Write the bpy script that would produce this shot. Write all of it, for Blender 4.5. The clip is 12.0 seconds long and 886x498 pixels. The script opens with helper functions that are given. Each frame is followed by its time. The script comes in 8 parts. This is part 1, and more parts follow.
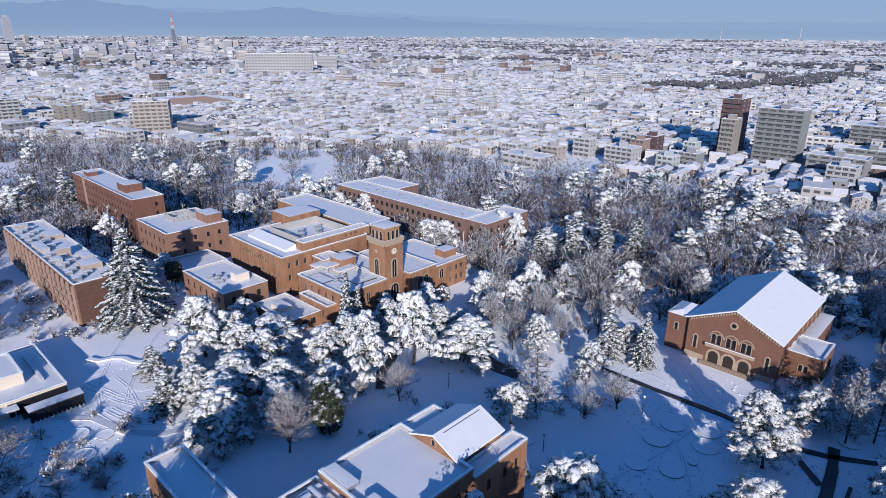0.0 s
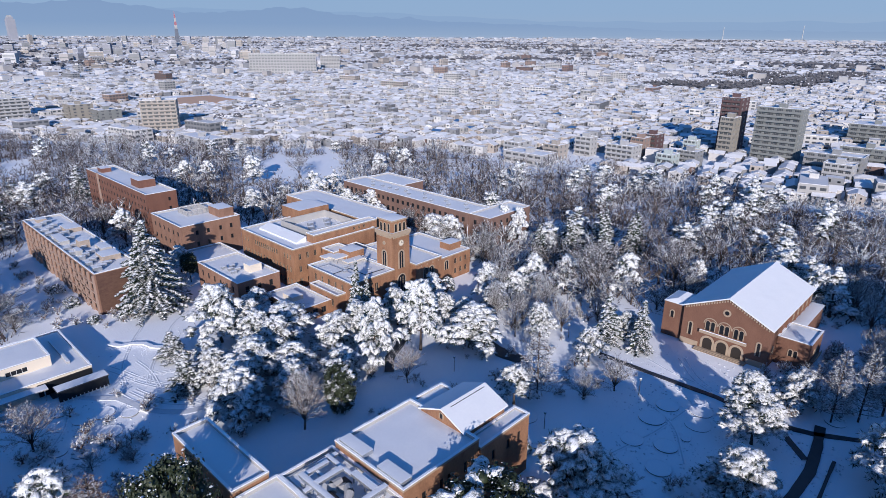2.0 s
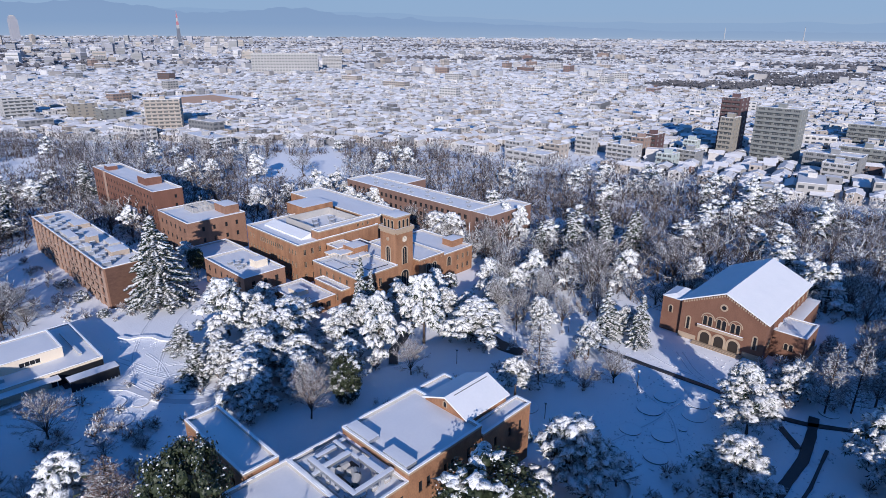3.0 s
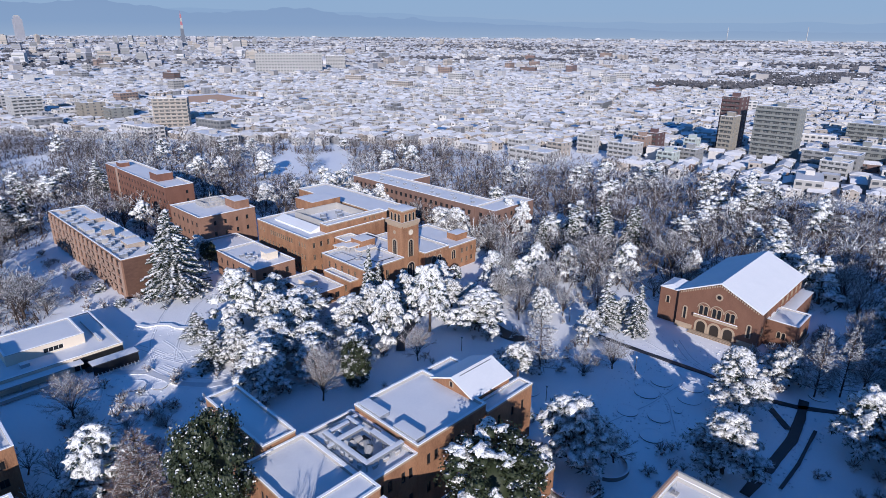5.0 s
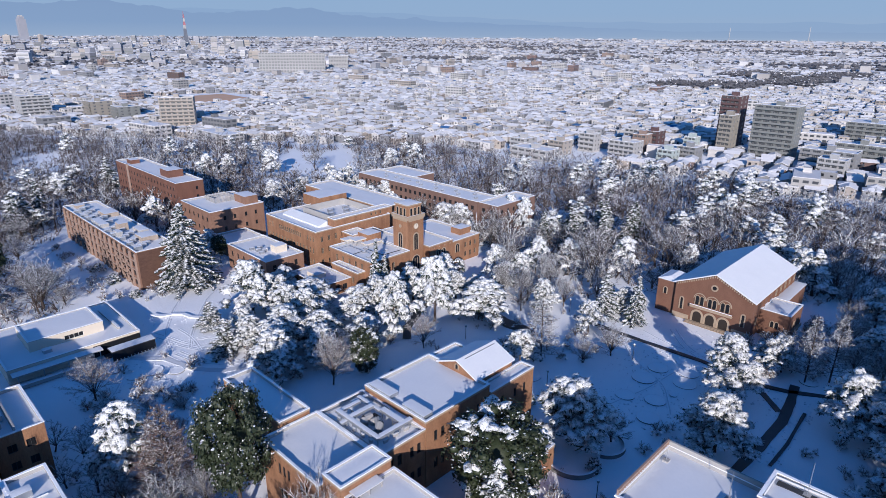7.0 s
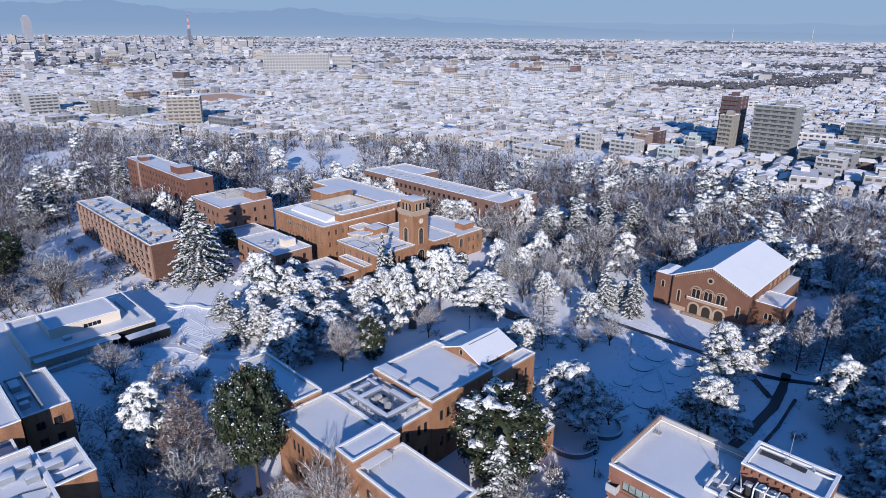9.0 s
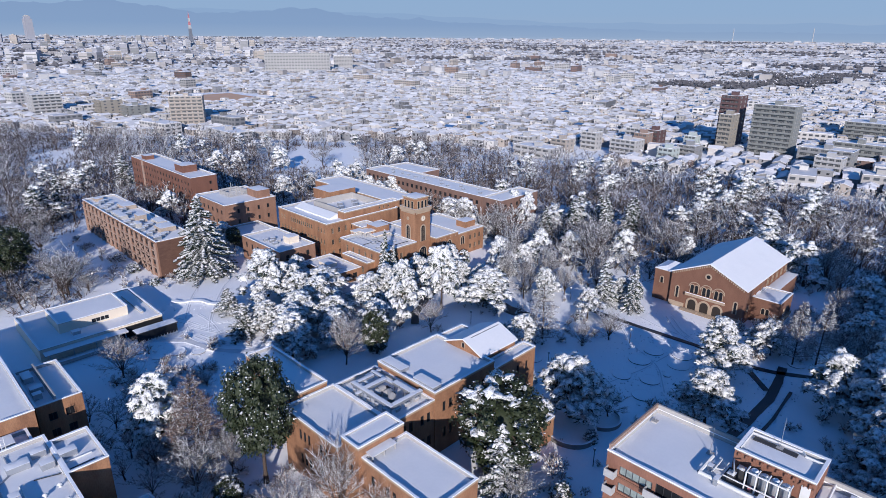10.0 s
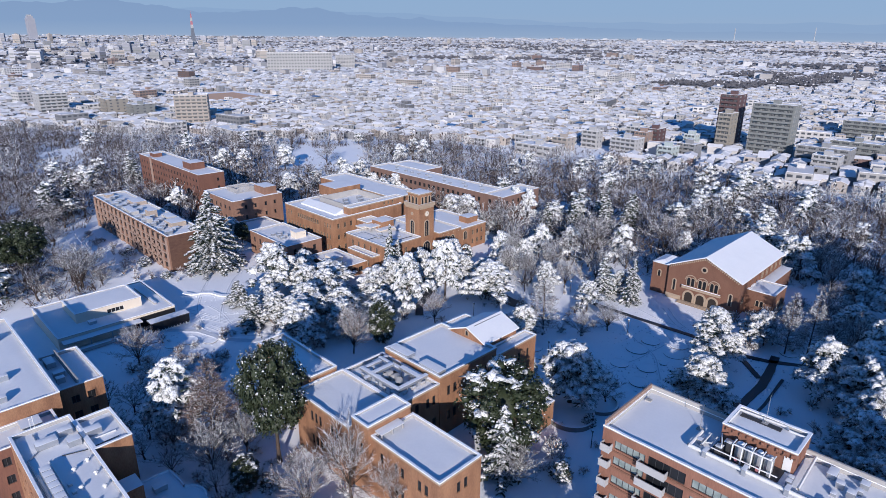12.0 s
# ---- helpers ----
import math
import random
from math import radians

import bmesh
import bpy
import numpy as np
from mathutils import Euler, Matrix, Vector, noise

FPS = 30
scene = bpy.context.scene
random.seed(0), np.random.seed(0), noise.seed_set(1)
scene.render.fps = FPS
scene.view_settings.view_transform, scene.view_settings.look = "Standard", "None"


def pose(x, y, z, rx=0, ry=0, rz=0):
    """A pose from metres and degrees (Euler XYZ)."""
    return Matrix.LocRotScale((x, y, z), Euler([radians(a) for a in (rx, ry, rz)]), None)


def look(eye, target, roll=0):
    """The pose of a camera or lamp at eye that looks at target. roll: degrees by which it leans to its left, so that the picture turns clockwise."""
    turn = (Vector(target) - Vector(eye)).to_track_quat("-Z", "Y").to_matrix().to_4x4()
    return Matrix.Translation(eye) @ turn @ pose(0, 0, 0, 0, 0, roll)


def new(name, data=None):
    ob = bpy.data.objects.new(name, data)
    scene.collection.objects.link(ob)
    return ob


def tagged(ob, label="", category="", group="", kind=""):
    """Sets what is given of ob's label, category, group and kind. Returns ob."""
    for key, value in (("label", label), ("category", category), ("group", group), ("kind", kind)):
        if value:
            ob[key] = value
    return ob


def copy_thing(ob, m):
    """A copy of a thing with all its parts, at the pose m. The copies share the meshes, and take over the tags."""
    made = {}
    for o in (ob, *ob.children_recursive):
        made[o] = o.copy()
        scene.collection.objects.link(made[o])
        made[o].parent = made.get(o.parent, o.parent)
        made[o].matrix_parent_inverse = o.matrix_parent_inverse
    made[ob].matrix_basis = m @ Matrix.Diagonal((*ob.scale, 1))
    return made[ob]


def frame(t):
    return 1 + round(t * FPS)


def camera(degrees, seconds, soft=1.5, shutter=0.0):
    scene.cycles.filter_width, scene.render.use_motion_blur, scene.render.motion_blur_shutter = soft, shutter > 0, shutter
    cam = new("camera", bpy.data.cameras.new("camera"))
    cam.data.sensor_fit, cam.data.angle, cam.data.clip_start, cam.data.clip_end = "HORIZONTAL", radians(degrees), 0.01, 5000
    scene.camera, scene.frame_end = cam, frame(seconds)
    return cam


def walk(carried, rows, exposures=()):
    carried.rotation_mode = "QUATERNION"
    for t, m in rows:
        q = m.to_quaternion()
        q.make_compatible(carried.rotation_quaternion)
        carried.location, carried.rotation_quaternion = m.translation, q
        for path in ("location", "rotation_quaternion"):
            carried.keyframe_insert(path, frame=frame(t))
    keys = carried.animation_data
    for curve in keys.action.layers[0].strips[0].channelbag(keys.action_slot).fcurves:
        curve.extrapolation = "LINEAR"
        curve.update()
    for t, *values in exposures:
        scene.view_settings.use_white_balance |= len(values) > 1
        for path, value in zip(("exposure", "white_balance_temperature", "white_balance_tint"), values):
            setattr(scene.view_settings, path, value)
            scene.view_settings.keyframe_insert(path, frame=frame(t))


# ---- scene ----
cam = camera(72.0, 12.0, soft=0.5)
PATH = [
    (0, (14.22, 7.8, 75.139), (15.585, 9.1, 74.469), 0.3),
    (0.5, (12.754, 6.65, 75.137), (14.118, 7.95, 74.467), 0.3),
    (1, (11.409, 5.521, 75.102), (12.771, 6.824, 74.432), 0.3),
    (1.5, (9.867, 4.526, 75.201), (11.228, 5.829, 74.531), 0.3),
    (2, (8.411, 3.571, 75.181), (9.771, 4.875, 74.511), 0.3),
    (2.5, (6.966, 2.536, 75.142), (8.325, 3.841, 74.472), 0.4),
    (3, (5.568, 1.584, 75.089), (6.926, 2.89, 74.42), 0.4),
    (4.8, (0.924, -1.854, 75.002), (2.278, -0.542, 74.334), 0.5),
    (5, (0.456, -2.269, 75.004), (1.809, -0.957, 74.335), 0.4),
    (5.5, (-0.823, -3.185, 75.028), (0.529, -1.872, 74.359), 0.4),
    (6, (-2.075, -4.12, 74.977), (-0.724, -2.807, 74.308), 0.4),
    (6.5, (-3.294, -5.006, 74.911), (-1.944, -3.691, 74.242), 0.4),
    (7, (-4.471, -5.945, 74.924), (-3.122, -4.629, 74.255), 0.4),
    (9, (-9.164, -9.591, 74.923), (-7.819, -8.269, 74.255), 0.5),
    (9.5, (-10.3, -10.404, 74.88), (-8.955, -9.083, 74.212), 0.5),
    (10, (-11.393, -11.301, 74.855), (-10.05, -9.978, 74.187), 0.5),
    (10.5, (-12.473, -12.172, 74.852), (-11.13, -10.848, 74.184), 0.5),
    (11, (-13.559, -13.027, 74.83), (-12.217, -11.703, 74.162), 0.5),
    (11.5, (-14.725, -13.825, 74.932), (-13.384, -12.5, 74.263), 0.5),
    (12, (-15.734, -14.668, 74.99), (-14.395, -13.343, 74.321), 0.5),
]
walk(cam, [(t, look(eye, target, roll)) for t, eye, target, roll in PATH])

# ---- light: low winter sun behind the camera, clear sky ----
SUN_EL, SUN_TO = 17.3, 44.3
EXPOSURE = 0.35
scene.view_settings.exposure = EXPOSURE
scene.view_settings.use_white_balance = True
scene.view_settings.white_balance_temperature, scene.view_settings.white_balance_tint = 4820, 11
world = bpy.data.worlds.new("sky")
scene.world = world
world.use_nodes = True
wn = world.node_tree.nodes
sky = wn.new("ShaderNodeTexSky")
sky.sky_type, sky.sun_disc = "NISHITA", False
sky.sun_elevation, sky.sun_rotation = radians(SUN_EL), radians(270.0 - SUN_TO)
sky.air_density, sky.dust_density, sky.ozone_density = 1.0, 0.0, 4.5
wn["Background"].inputs["Strength"].default_value = 0.083
deep = wn.new("ShaderNodeHueSaturation")
deep.inputs["Saturation"].default_value = 1.05
world.node_tree.links.new(sky.outputs[0], deep.inputs["Color"])
world.node_tree.links.new(deep.outputs[0], wn["Background"].inputs[0])
sun = new("sun", bpy.data.lights.new("sun", "SUN"))
sun.data.energy, sun.data.angle, sun.data.color = 4.7, radians(0.5), (1.0, 0.765, 0.52)
sun.matrix_world = look((0, 0, 0), (math.cos(radians(SUN_TO)), math.sin(radians(SUN_TO)), -math.tan(radians(SUN_EL))))


# ---- materials ----
def material(name, colour, second=None, rough=0.85, metal=0.0, scale=0.6, fine=9.0, amount=0.5, bump=0.0, stretch=1.0, per_object=0.0, per_island=0.0, centre=0.5):
    """A surface whose colour wanders between two tones at two scales, with a fine relief."""
    m = bpy.data.materials.new(name)
    m.use_nodes = True
    nt = m.node_tree
    n, l = nt.nodes, nt.links
    p = n["Principled BSDF"]
    p.inputs["Roughness"].default_value, p.inputs["Metallic"].default_value = rough, metal
    co = n.new("ShaderNodeTexCoord")
    mp = n.new("ShaderNodeMapping")
    mp.inputs["Scale"].default_value = (1, 1, stretch)
    l.new(co.outputs["Object"], mp.inputs["Vector"])
    big, small = n.new("ShaderNodeTexNoise"), n.new("ShaderNodeTexNoise")
    big.inputs["Scale"].default_value, small.inputs["Scale"].default_value = scale, fine
    big.inputs["Detail"].default_value = 4.0
    for t in (big, small):
        l.new(mp.outputs[0], t.inputs["Vector"])
    add = n.new("ShaderNodeMath")
    add.operation = "MULTIPLY_ADD"
    add.inputs[1].default_value = 0.6
    l.new(big.outputs[0], add.inputs[0])
    half = n.new("ShaderNodeMath")
    half.operation = "MULTIPLY"
    half.inputs[1].default_value = 0.4
    l.new(small.outputs[0], half.inputs[0])
    l.new(half.outputs[0], add.inputs[2])
    ramp = n.new("ShaderNodeMapRange")
    ramp.inputs["From Min"].default_value, ramp.inputs["From Max"].default_value = centre - 0.25 / max(amount, 0.01), centre + 0.25 / max(amount, 0.01)
    l.new(add.outputs[0], ramp.inputs["Value"])
    mix = n.new("ShaderNodeMix")
    mix.data_type = "RGBA"
    second = second or tuple(c * 0.72 for c in colour)
    mix.inputs["A"].default_value, mix.inputs["B"].default_value = (*second, 1), (*colour, 1)
    l.new(ramp.outputs[0], mix.inputs["Factor"])
    out = mix.outputs["Result"]
    if per_object or per_island:
        if per_object:
            src = n.new("ShaderNodeObjectInfo").outputs["Random"]
        else:
            src = n.new("ShaderNodeNewGeometry").outputs["Random Per Island"]
        rng = n.new("ShaderNodeMapRange")
        k = per_object or per_island
        rng.inputs["To Min"].default_value, rng.inputs["To Max"].default_value = 1 - k, 1 + k * 0.3
        l.new(src, rng.inputs["Value"])
        hs = n.new("ShaderNodeHueSaturation")
        l.new(rng.outputs[0], hs.inputs["Value"])
        l.new(out, hs.inputs["Color"])
        out = hs.outputs["Color"]
    l.new(out, p.inputs["Base Color"])
    if bump:
        b = n.new("ShaderNodeBump")
        b.inputs["Strength"].default_value, b.inputs["Distance"].default_value = 1.0, bump
        l.new(add.outputs[0], b.inputs["Height"])
        l.new(b.outputs[0], p.inputs["Normal"])
    return m


SNOW = material("snow", (0.93, 0.93, 0.95), (0.87, 0.88, 0.92), 0.7, scale=0.30, fine=2.2, bump=0.10)
ROOF_SNOW = material("roof_snow", (0.83, 0.83, 0.85), (0.71, 0.72, 0.755), 0.65, scale=0.25, fine=2.0, bump=0.025)
CITY_SNOW = material("town_snow", (0.90, 0.88, 0.88), (0.70, 0.69, 0.71), 0.7, scale=0.03, fine=0.5, per_island=0.3)
TREE_SNOW = material("tree_snow", (0.89, 0.89, 0.91), (0.17, 0.18, 0.17), 0.75, scale=1.5, fine=8.0, amount=3.4, bump=0.5, centre=0.458)
TWIG = material("twig", (0.20, 0.13, 0.10), (0.11, 0.075, 0.06), 0.9, scale=1.0)
RED_TWIG = material("reddish_twig", (0.25, 0.165, 0.13), (0.14, 0.085, 0.065), 0.9, scale=1.0)
WOODS = material("winter_twig", (0.125, 0.105, 0.102), (0.058, 0.043, 0.041), 0.9, scale=0.035, fine=1.6, amount=2.2)
BARK = material("bark", (0.09, 0.065, 0.05), (0.045, 0.035, 0.03), 0.95, scale=2.0, bump=0.05)
NEEDLE = material("needle", (0.028, 0.042, 0.022), (0.011, 0.019, 0.011), 0.8, scale=1.2)
LEAF = material("evergreen_leaf", (0.036, 0.046, 0.016), (0.012, 0.020, 0.008), 0.6, scale=0.8)
BRICK = material("ochre_brick", (0.35, 0.19, 0.098), (0.17, 0.084, 0.044), 0.85, scale=0.45, fine=7.0, stretch=0.32, amount=1.4, bump=0.02)
BRICK_PALE = material("buff_tile", (0.285, 0.165, 0.108), (0.165, 0.09, 0.057), 0.85, scale=0.5, fine=5.0, stretch=0.30, amount=1.2, bump=0.02)
BRICK_RED = material("red_brick", (0.205, 0.096, 0.062), (0.105, 0.05, 0.034), 0.85, scale=0.4, fine=5.0, stretch=0.2, amount=0.9, bump=0.02)
BRICK_BROWN = material("scratched_brown_brick", (0.20, 0.105, 0.065), (0.13, 0.063, 0.040), 0.9, scale=0.5, fine=5.0, stretch=0.5, amount=1.1, bump=0.03)
CLASS_BRICK = material("weathered_brown_brick", (0.215, 0.135, 0.105), (0.14, 0.085, 0.066), 0.9, scale=0.5, fine=5.0, stretch=0.5, amount=1.1, bump=0.03)
END_BRICK = material("dark_end_brick", (0.125, 0.068, 0.045), (0.075, 0.038, 0.026), 0.9, scale=0.8, fine=3.0, stretch=2.5, amount=1.3, bump=0.02)
BUFF = material("buff_plaster", (0.40, 0.335, 0.27), (0.31, 0.25, 0.20), 0.85, scale=0.5, fine=4.0, stretch=0.4, bump=0.01)
PINK_TILE = material("pinkish_plaster", (0.38, 0.275, 0.215), (0.27, 0.19, 0.148), 0.85, scale=0.4, fine=4.0, stretch=0.4, bump=0.02)
STONE = material("cream_stone", (0.42, 0.33, 0.235), (0.29, 0.22, 0.155), 0.85, scale=0.8, fine=7.0, bump=0.02)
CONCRETE = material("concrete", (0.46, 0.44, 0.42), (0.32, 0.31, 0.30), 0.9, scale=0.5, fine=6.0, stretch=0.4, bump=0.01)
CREAM = material("cream_plaster", (0.72, 0.64, 0.52), (0.62, 0.54, 0.43), 0.85, scale=0.4, fine=5.0, stretch=0.4)
WHITE = material("white_paint", (0.76, 0.75, 0.73), (0.64, 0.63, 0.61), 0.7, scale=0.6)
STEEL = material("galvanised_steel", (0.55, 0.56, 0.58), (0.38, 0.39, 0.41), 0.45, metal=0.7, scale=1.2)
# Near-black tone painted for the shade inside the open entrance arches.
SHADY = material("arch_shade", (0.030, 0.022, 0.017), (0.016, 0.012, 0.010), 0.8, scale=0.8)
DARK = material("dark_metal", (0.05, 0.05, 0.055), (0.03, 0.03, 0.033), 0.6, scale=1.5)
GLASS = material("window_glass", (0.022, 0.024, 0.028), (0.012, 0.013, 0.016), 0.10, scale=0.7)
GLASS.node_tree.nodes["Principled BSDF"].inputs["Specular IOR Level"].default_value = 0.22
# Town panes lightened: the softening by haze is put into their colour.
PALE_GLASS = material("hazy_window_glass", (0.085, 0.09, 0.10), (0.055, 0.06, 0.068), 0.3, scale=0.5)
CURTAIN = material("curtained_glass", (0.34, 0.38, 0.36), (0.16, 0.19, 0.18), 0.25, scale=0.5, fine=1.2, amount=1.6)
TALL_BRICK = material("orange_red_brick", (0.275, 0.135, 0.085), (0.165, 0.078, 0.05), 0.85, scale=0.4, fine=5.0, stretch=0.25, amount=1.1, bump=0.02)
ASPHALT = material("wet_asphalt", (0.045, 0.047, 0.055), (0.022, 0.023, 0.028), 0.5, scale=0.4, fine=8.0, bump=0.01)
SLUSH = material("trodden_snow", (0.72, 0.73, 0.77), (0.55, 0.57, 0.62), 0.75, scale=0.8, fine=3.0, bump=0.08)
GREY_TILE = material("grey_tile", (0.225, 0.23, 0.22), (0.17, 0.175, 0.17), 0.8, scale=0.2, fine=2.0)
TAN_TILE = material("tan_tile", (0.29, 0.265, 0.225), (0.23, 0.21, 0.18), 0.8, scale=0.2, fine=2.0)
MAROON = material("maroon_tile", (0.115, 0.068, 0.068), (0.085, 0.05, 0.05), 0.8, scale=0.2, fine=2.0)
TOWN_WALLS = [
    material("town_wall_white", (0.62, 0.60, 0.575), (0.48, 0.46, 0.445), 0.85, scale=0.05, fine=0.6, per_island=0.45),
    material("town_wall_beige", (0.46, 0.41, 0.36), (0.35, 0.31, 0.275), 0.85, scale=0.05, fine=0.6, per_island=0.45),
    material("town_wall_grey", (0.31, 0.31, 0.32), (0.22, 0.22, 0.23), 0.85, scale=0.05, fine=0.6, per_island=0.45),
    material("town_wall_brown", (0.20, 0.13, 0.11), (0.13, 0.09, 0.08), 0.85, scale=0.05, fine=0.6, per_island=0.45),
]
# Far walls kept pale and close in tone: haze put into their colours.
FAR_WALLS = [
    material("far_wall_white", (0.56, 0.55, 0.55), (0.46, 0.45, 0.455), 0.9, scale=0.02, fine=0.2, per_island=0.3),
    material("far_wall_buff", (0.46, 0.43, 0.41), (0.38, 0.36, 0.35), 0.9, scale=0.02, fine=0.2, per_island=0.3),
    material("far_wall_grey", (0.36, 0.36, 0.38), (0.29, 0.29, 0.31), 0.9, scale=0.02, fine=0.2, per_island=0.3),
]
RED = material("red_paint", (0.40, 0.17, 0.19), (0.34, 0.14, 0.16), 0.7)
TERRACOTTA = material("terracotta_wall", (0.30, 0.22, 0.18), (0.23, 0.17, 0.14), 0.85, scale=0.05, fine=0.6)
MINT = material("pale_green_wall", (0.43, 0.475, 0.46), (0.35, 0.39, 0.38), 0.85, scale=0.05, fine=0.6)
FLAT_WHITE = material("weathered_white_tile", (0.42, 0.415, 0.41), (0.34, 0.33, 0.33), 0.8, scale=0.2, fine=2.0)
FLAT_CREAM = material("weathered_cream_tile", (0.37, 0.33, 0.29), (0.29, 0.26, 0.23), 0.8, scale=0.2, fine=2.0)
FLAT_GREY = material("weathered_concrete", (0.27, 0.27, 0.275), (0.20, 0.20, 0.205), 0.85, scale=0.2, fine=2.0)
# Far roof snow dulled by distance: haze is put into these colours.
FAR_SNOW = material("far_roof_snow", (0.88, 0.87, 0.88), (0.66, 0.66, 0.69), 0.75, scale=0.01, fine=0.15, per_island=0.35)
HAZED_SNOW = material("hazed_roof_snow", (0.70, 0.70, 0.73), (0.52, 0.52, 0.55), 0.8, scale=0.004, fine=0.05, per_island=0.2)
GROVE = material("dark_grove", (0.15, 0.145, 0.155), (0.075, 0.074, 0.082), 0.9, scale=0.08, fine=0.8, amount=1.2)
# Wall grey of the distant centre, with haze mixed into the colour.
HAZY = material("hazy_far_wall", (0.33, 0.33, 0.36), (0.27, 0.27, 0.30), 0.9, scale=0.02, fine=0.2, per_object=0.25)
BLUE_ROOF = material("blue_sheet", (0.07, 0.17, 0.38), (0.05, 0.12, 0.28), 0.6, scale=0.2)


# ---- mesh helpers ----
class Geo:
    """Gathers faces with their materials for one mesh."""

    def __init__(self):
        self.v, self.f, self.m = [], [], []

    def poly(self, points, mat=0):
        k = len(self.v)
        self.v.extend(tuple(p) for p in points)
        self.f.append(tuple(range(k, k + len(points))))
        self.m.append(mat)

    def box(self, x0, y0, z0, x1, y1, z1, mat=0, top=None, base=True):
        k = len(self.v)
        self.v.extend(((x0, y0, z0), (x1, y0, z0), (x1, y1, z0), (x0, y1, z0), (x0, y0, z1), (x1, y0, z1), (x1, y1, z1), (x0, y1, z1)))
        for q in ((0, 1, 5, 4), (1, 2, 6, 5), (2, 3, 7, 6), (3, 0, 4, 7)):
            self.f.append(tuple(k + i for i in q))
            self.m.append(mat)
        self.f.append((k + 4, k + 5, k + 6, k + 7))
        self.m.append(mat if top is None else top)
        if base:
            self.f.append((k + 3, k + 2, k + 1, k))
            self.m.append(mat)

    def tube(self, p0, p1, r0, r1, sides=5, mat=0, cap=False):
        a, b = Vector(p0), Vector(p1)
        d = (b - a).normalized()
        u = d.orthogonal().normalized()
        w = d.cross(u)
        k = len(self.v)
        for c, r in ((a, r0), (b, r1)):
            for i in range(sides):
                t = 2 * math.pi * i / sides
                self.v.append(tuple(c + (u * math.cos(t) + w * math.sin(t)) * r))
        for i in range(sides):
            j = (i + 1) % sides
            self.f.append((k + i, k + j, k + sides + j, k + sides + i))
            self.m.append(mat)
        if cap:
            self.f.append(tuple(k + sides + i for i in range(sides)))
            self.m.append(mat)

    def blob(self, c, r, rng, mat=0, rough=0.3):
        k = len(self.v)
        turn = rng.random() * 6.28
        ct, st = math.cos(turn), math.sin(turn)
        for x, y, z in ICO_V:
            s = 1 + rough * (rng.random() * 2 - 1)
            x, y = x * ct - y * st, x * st + y * ct
            self.v.append((c[0] + x * r[0] * s, c[1] + y * r[1] * s, c[2] + z * r[2] * s))
        for q in ICO_F:
            self.f.append((k + q[0], k + q[1], k + q[2]))
            self.m.append(mat)

    def pad(self, c, r, turn, rng, mat=0, rough=0.45, droop=0.25):
        """A heap of snow on a limb: a rumpled dome, longer along the limb and hanging at its end."""
        k = len(self.v)
        ct, st = math.cos(turn), math.sin(turn)
        o = rng.random() * 90
        for x, y, z in DOME_V:
            s = 1 + rough * noise.noise((x * 1.9 + o, y * 1.9, z * 1.9)) + 0.12 * (rng.random() - 0.5)
            x, y, z = x * r[0] * s, y * r[1] * s, z * r[2] * s
            z -= droop * (max(0, x) ** 1.5 * 0.5 + y * y * 0.35)
            self.v.append((c[0] + x * ct - y * st, c[1] + x * st + y * ct, c[2] + z))
        for q in DOME_F:
            self.f.append((k + q[0], k + q[1], k + q[2]))
            self.m.append(mat)

    def lump(self, c, r, rng, mat=0, rough=0.35):
        k = len(self.v)
        turn = rng.random() * 6.28
        ct, st = math.cos(turn), math.sin(turn)
        for x, y, z in ((1, 0, -0.1), (0.2, 1, 0.1), (-1, 0.1, 0), (0, -1, 0), (0.1, 0, 1), (0, 0.1, -0.7)):
            s = 1 + rough * (rng.random() * 2 - 1)
            x, y = x * ct - y * st, x * st + y * ct
            self.v.append((c[0] + x * r[0] * s, c[1] + y * r[1] * s, c[2] + z * r[2] * s))
        for a, b in ((0, 1), (1, 2), (2, 3), (3, 0)):
            self.f += [(k + a, k + b, k + 4), (k + b, k + a, k + 5)]
            self.m += [mat, mat]

    def mesh(self, name, mats, smooth=False):
        me = bpy.data.meshes.new(name)
        me.from_pydata(self.v, [], self.f)
        for m in mats:
            me.materials.append(m)
        me.polygons.foreach_set("material_index", self.m)
        if smooth:
            me.polygons.foreach_set("use_smooth", [True] * len(self.f))
        me.update()
        return me


G = (1 + 5 ** 0.5) / 2
ICO_V = [tuple(c / math.sqrt(1 + G * G) for c in p) for p in
         ((-1, G, 0), (1, G, 0), (-1, -G, 0), (1, -G, 0), (0, -1, G), (0, 1, G), (0, -1, -G), (0, 1, -G), (G, 0, -1), (G, 0, 1), (-G, 0, -1), (-G, 0, 1))]
ICO_F = ((0, 11, 5), (0, 5, 1), (0, 1, 7), (0, 7, 10), (0, 10, 11), (1, 5, 9), (5, 11, 4), (11, 10, 2), (10, 7, 6), (7, 1, 8),
         (3, 9, 4), (3, 4, 2), (3, 2, 6), (3, 6, 8), (3, 8, 9), (4, 9, 5), (2, 4, 11), (6, 2, 10), (8, 6, 7), (9, 8, 1))


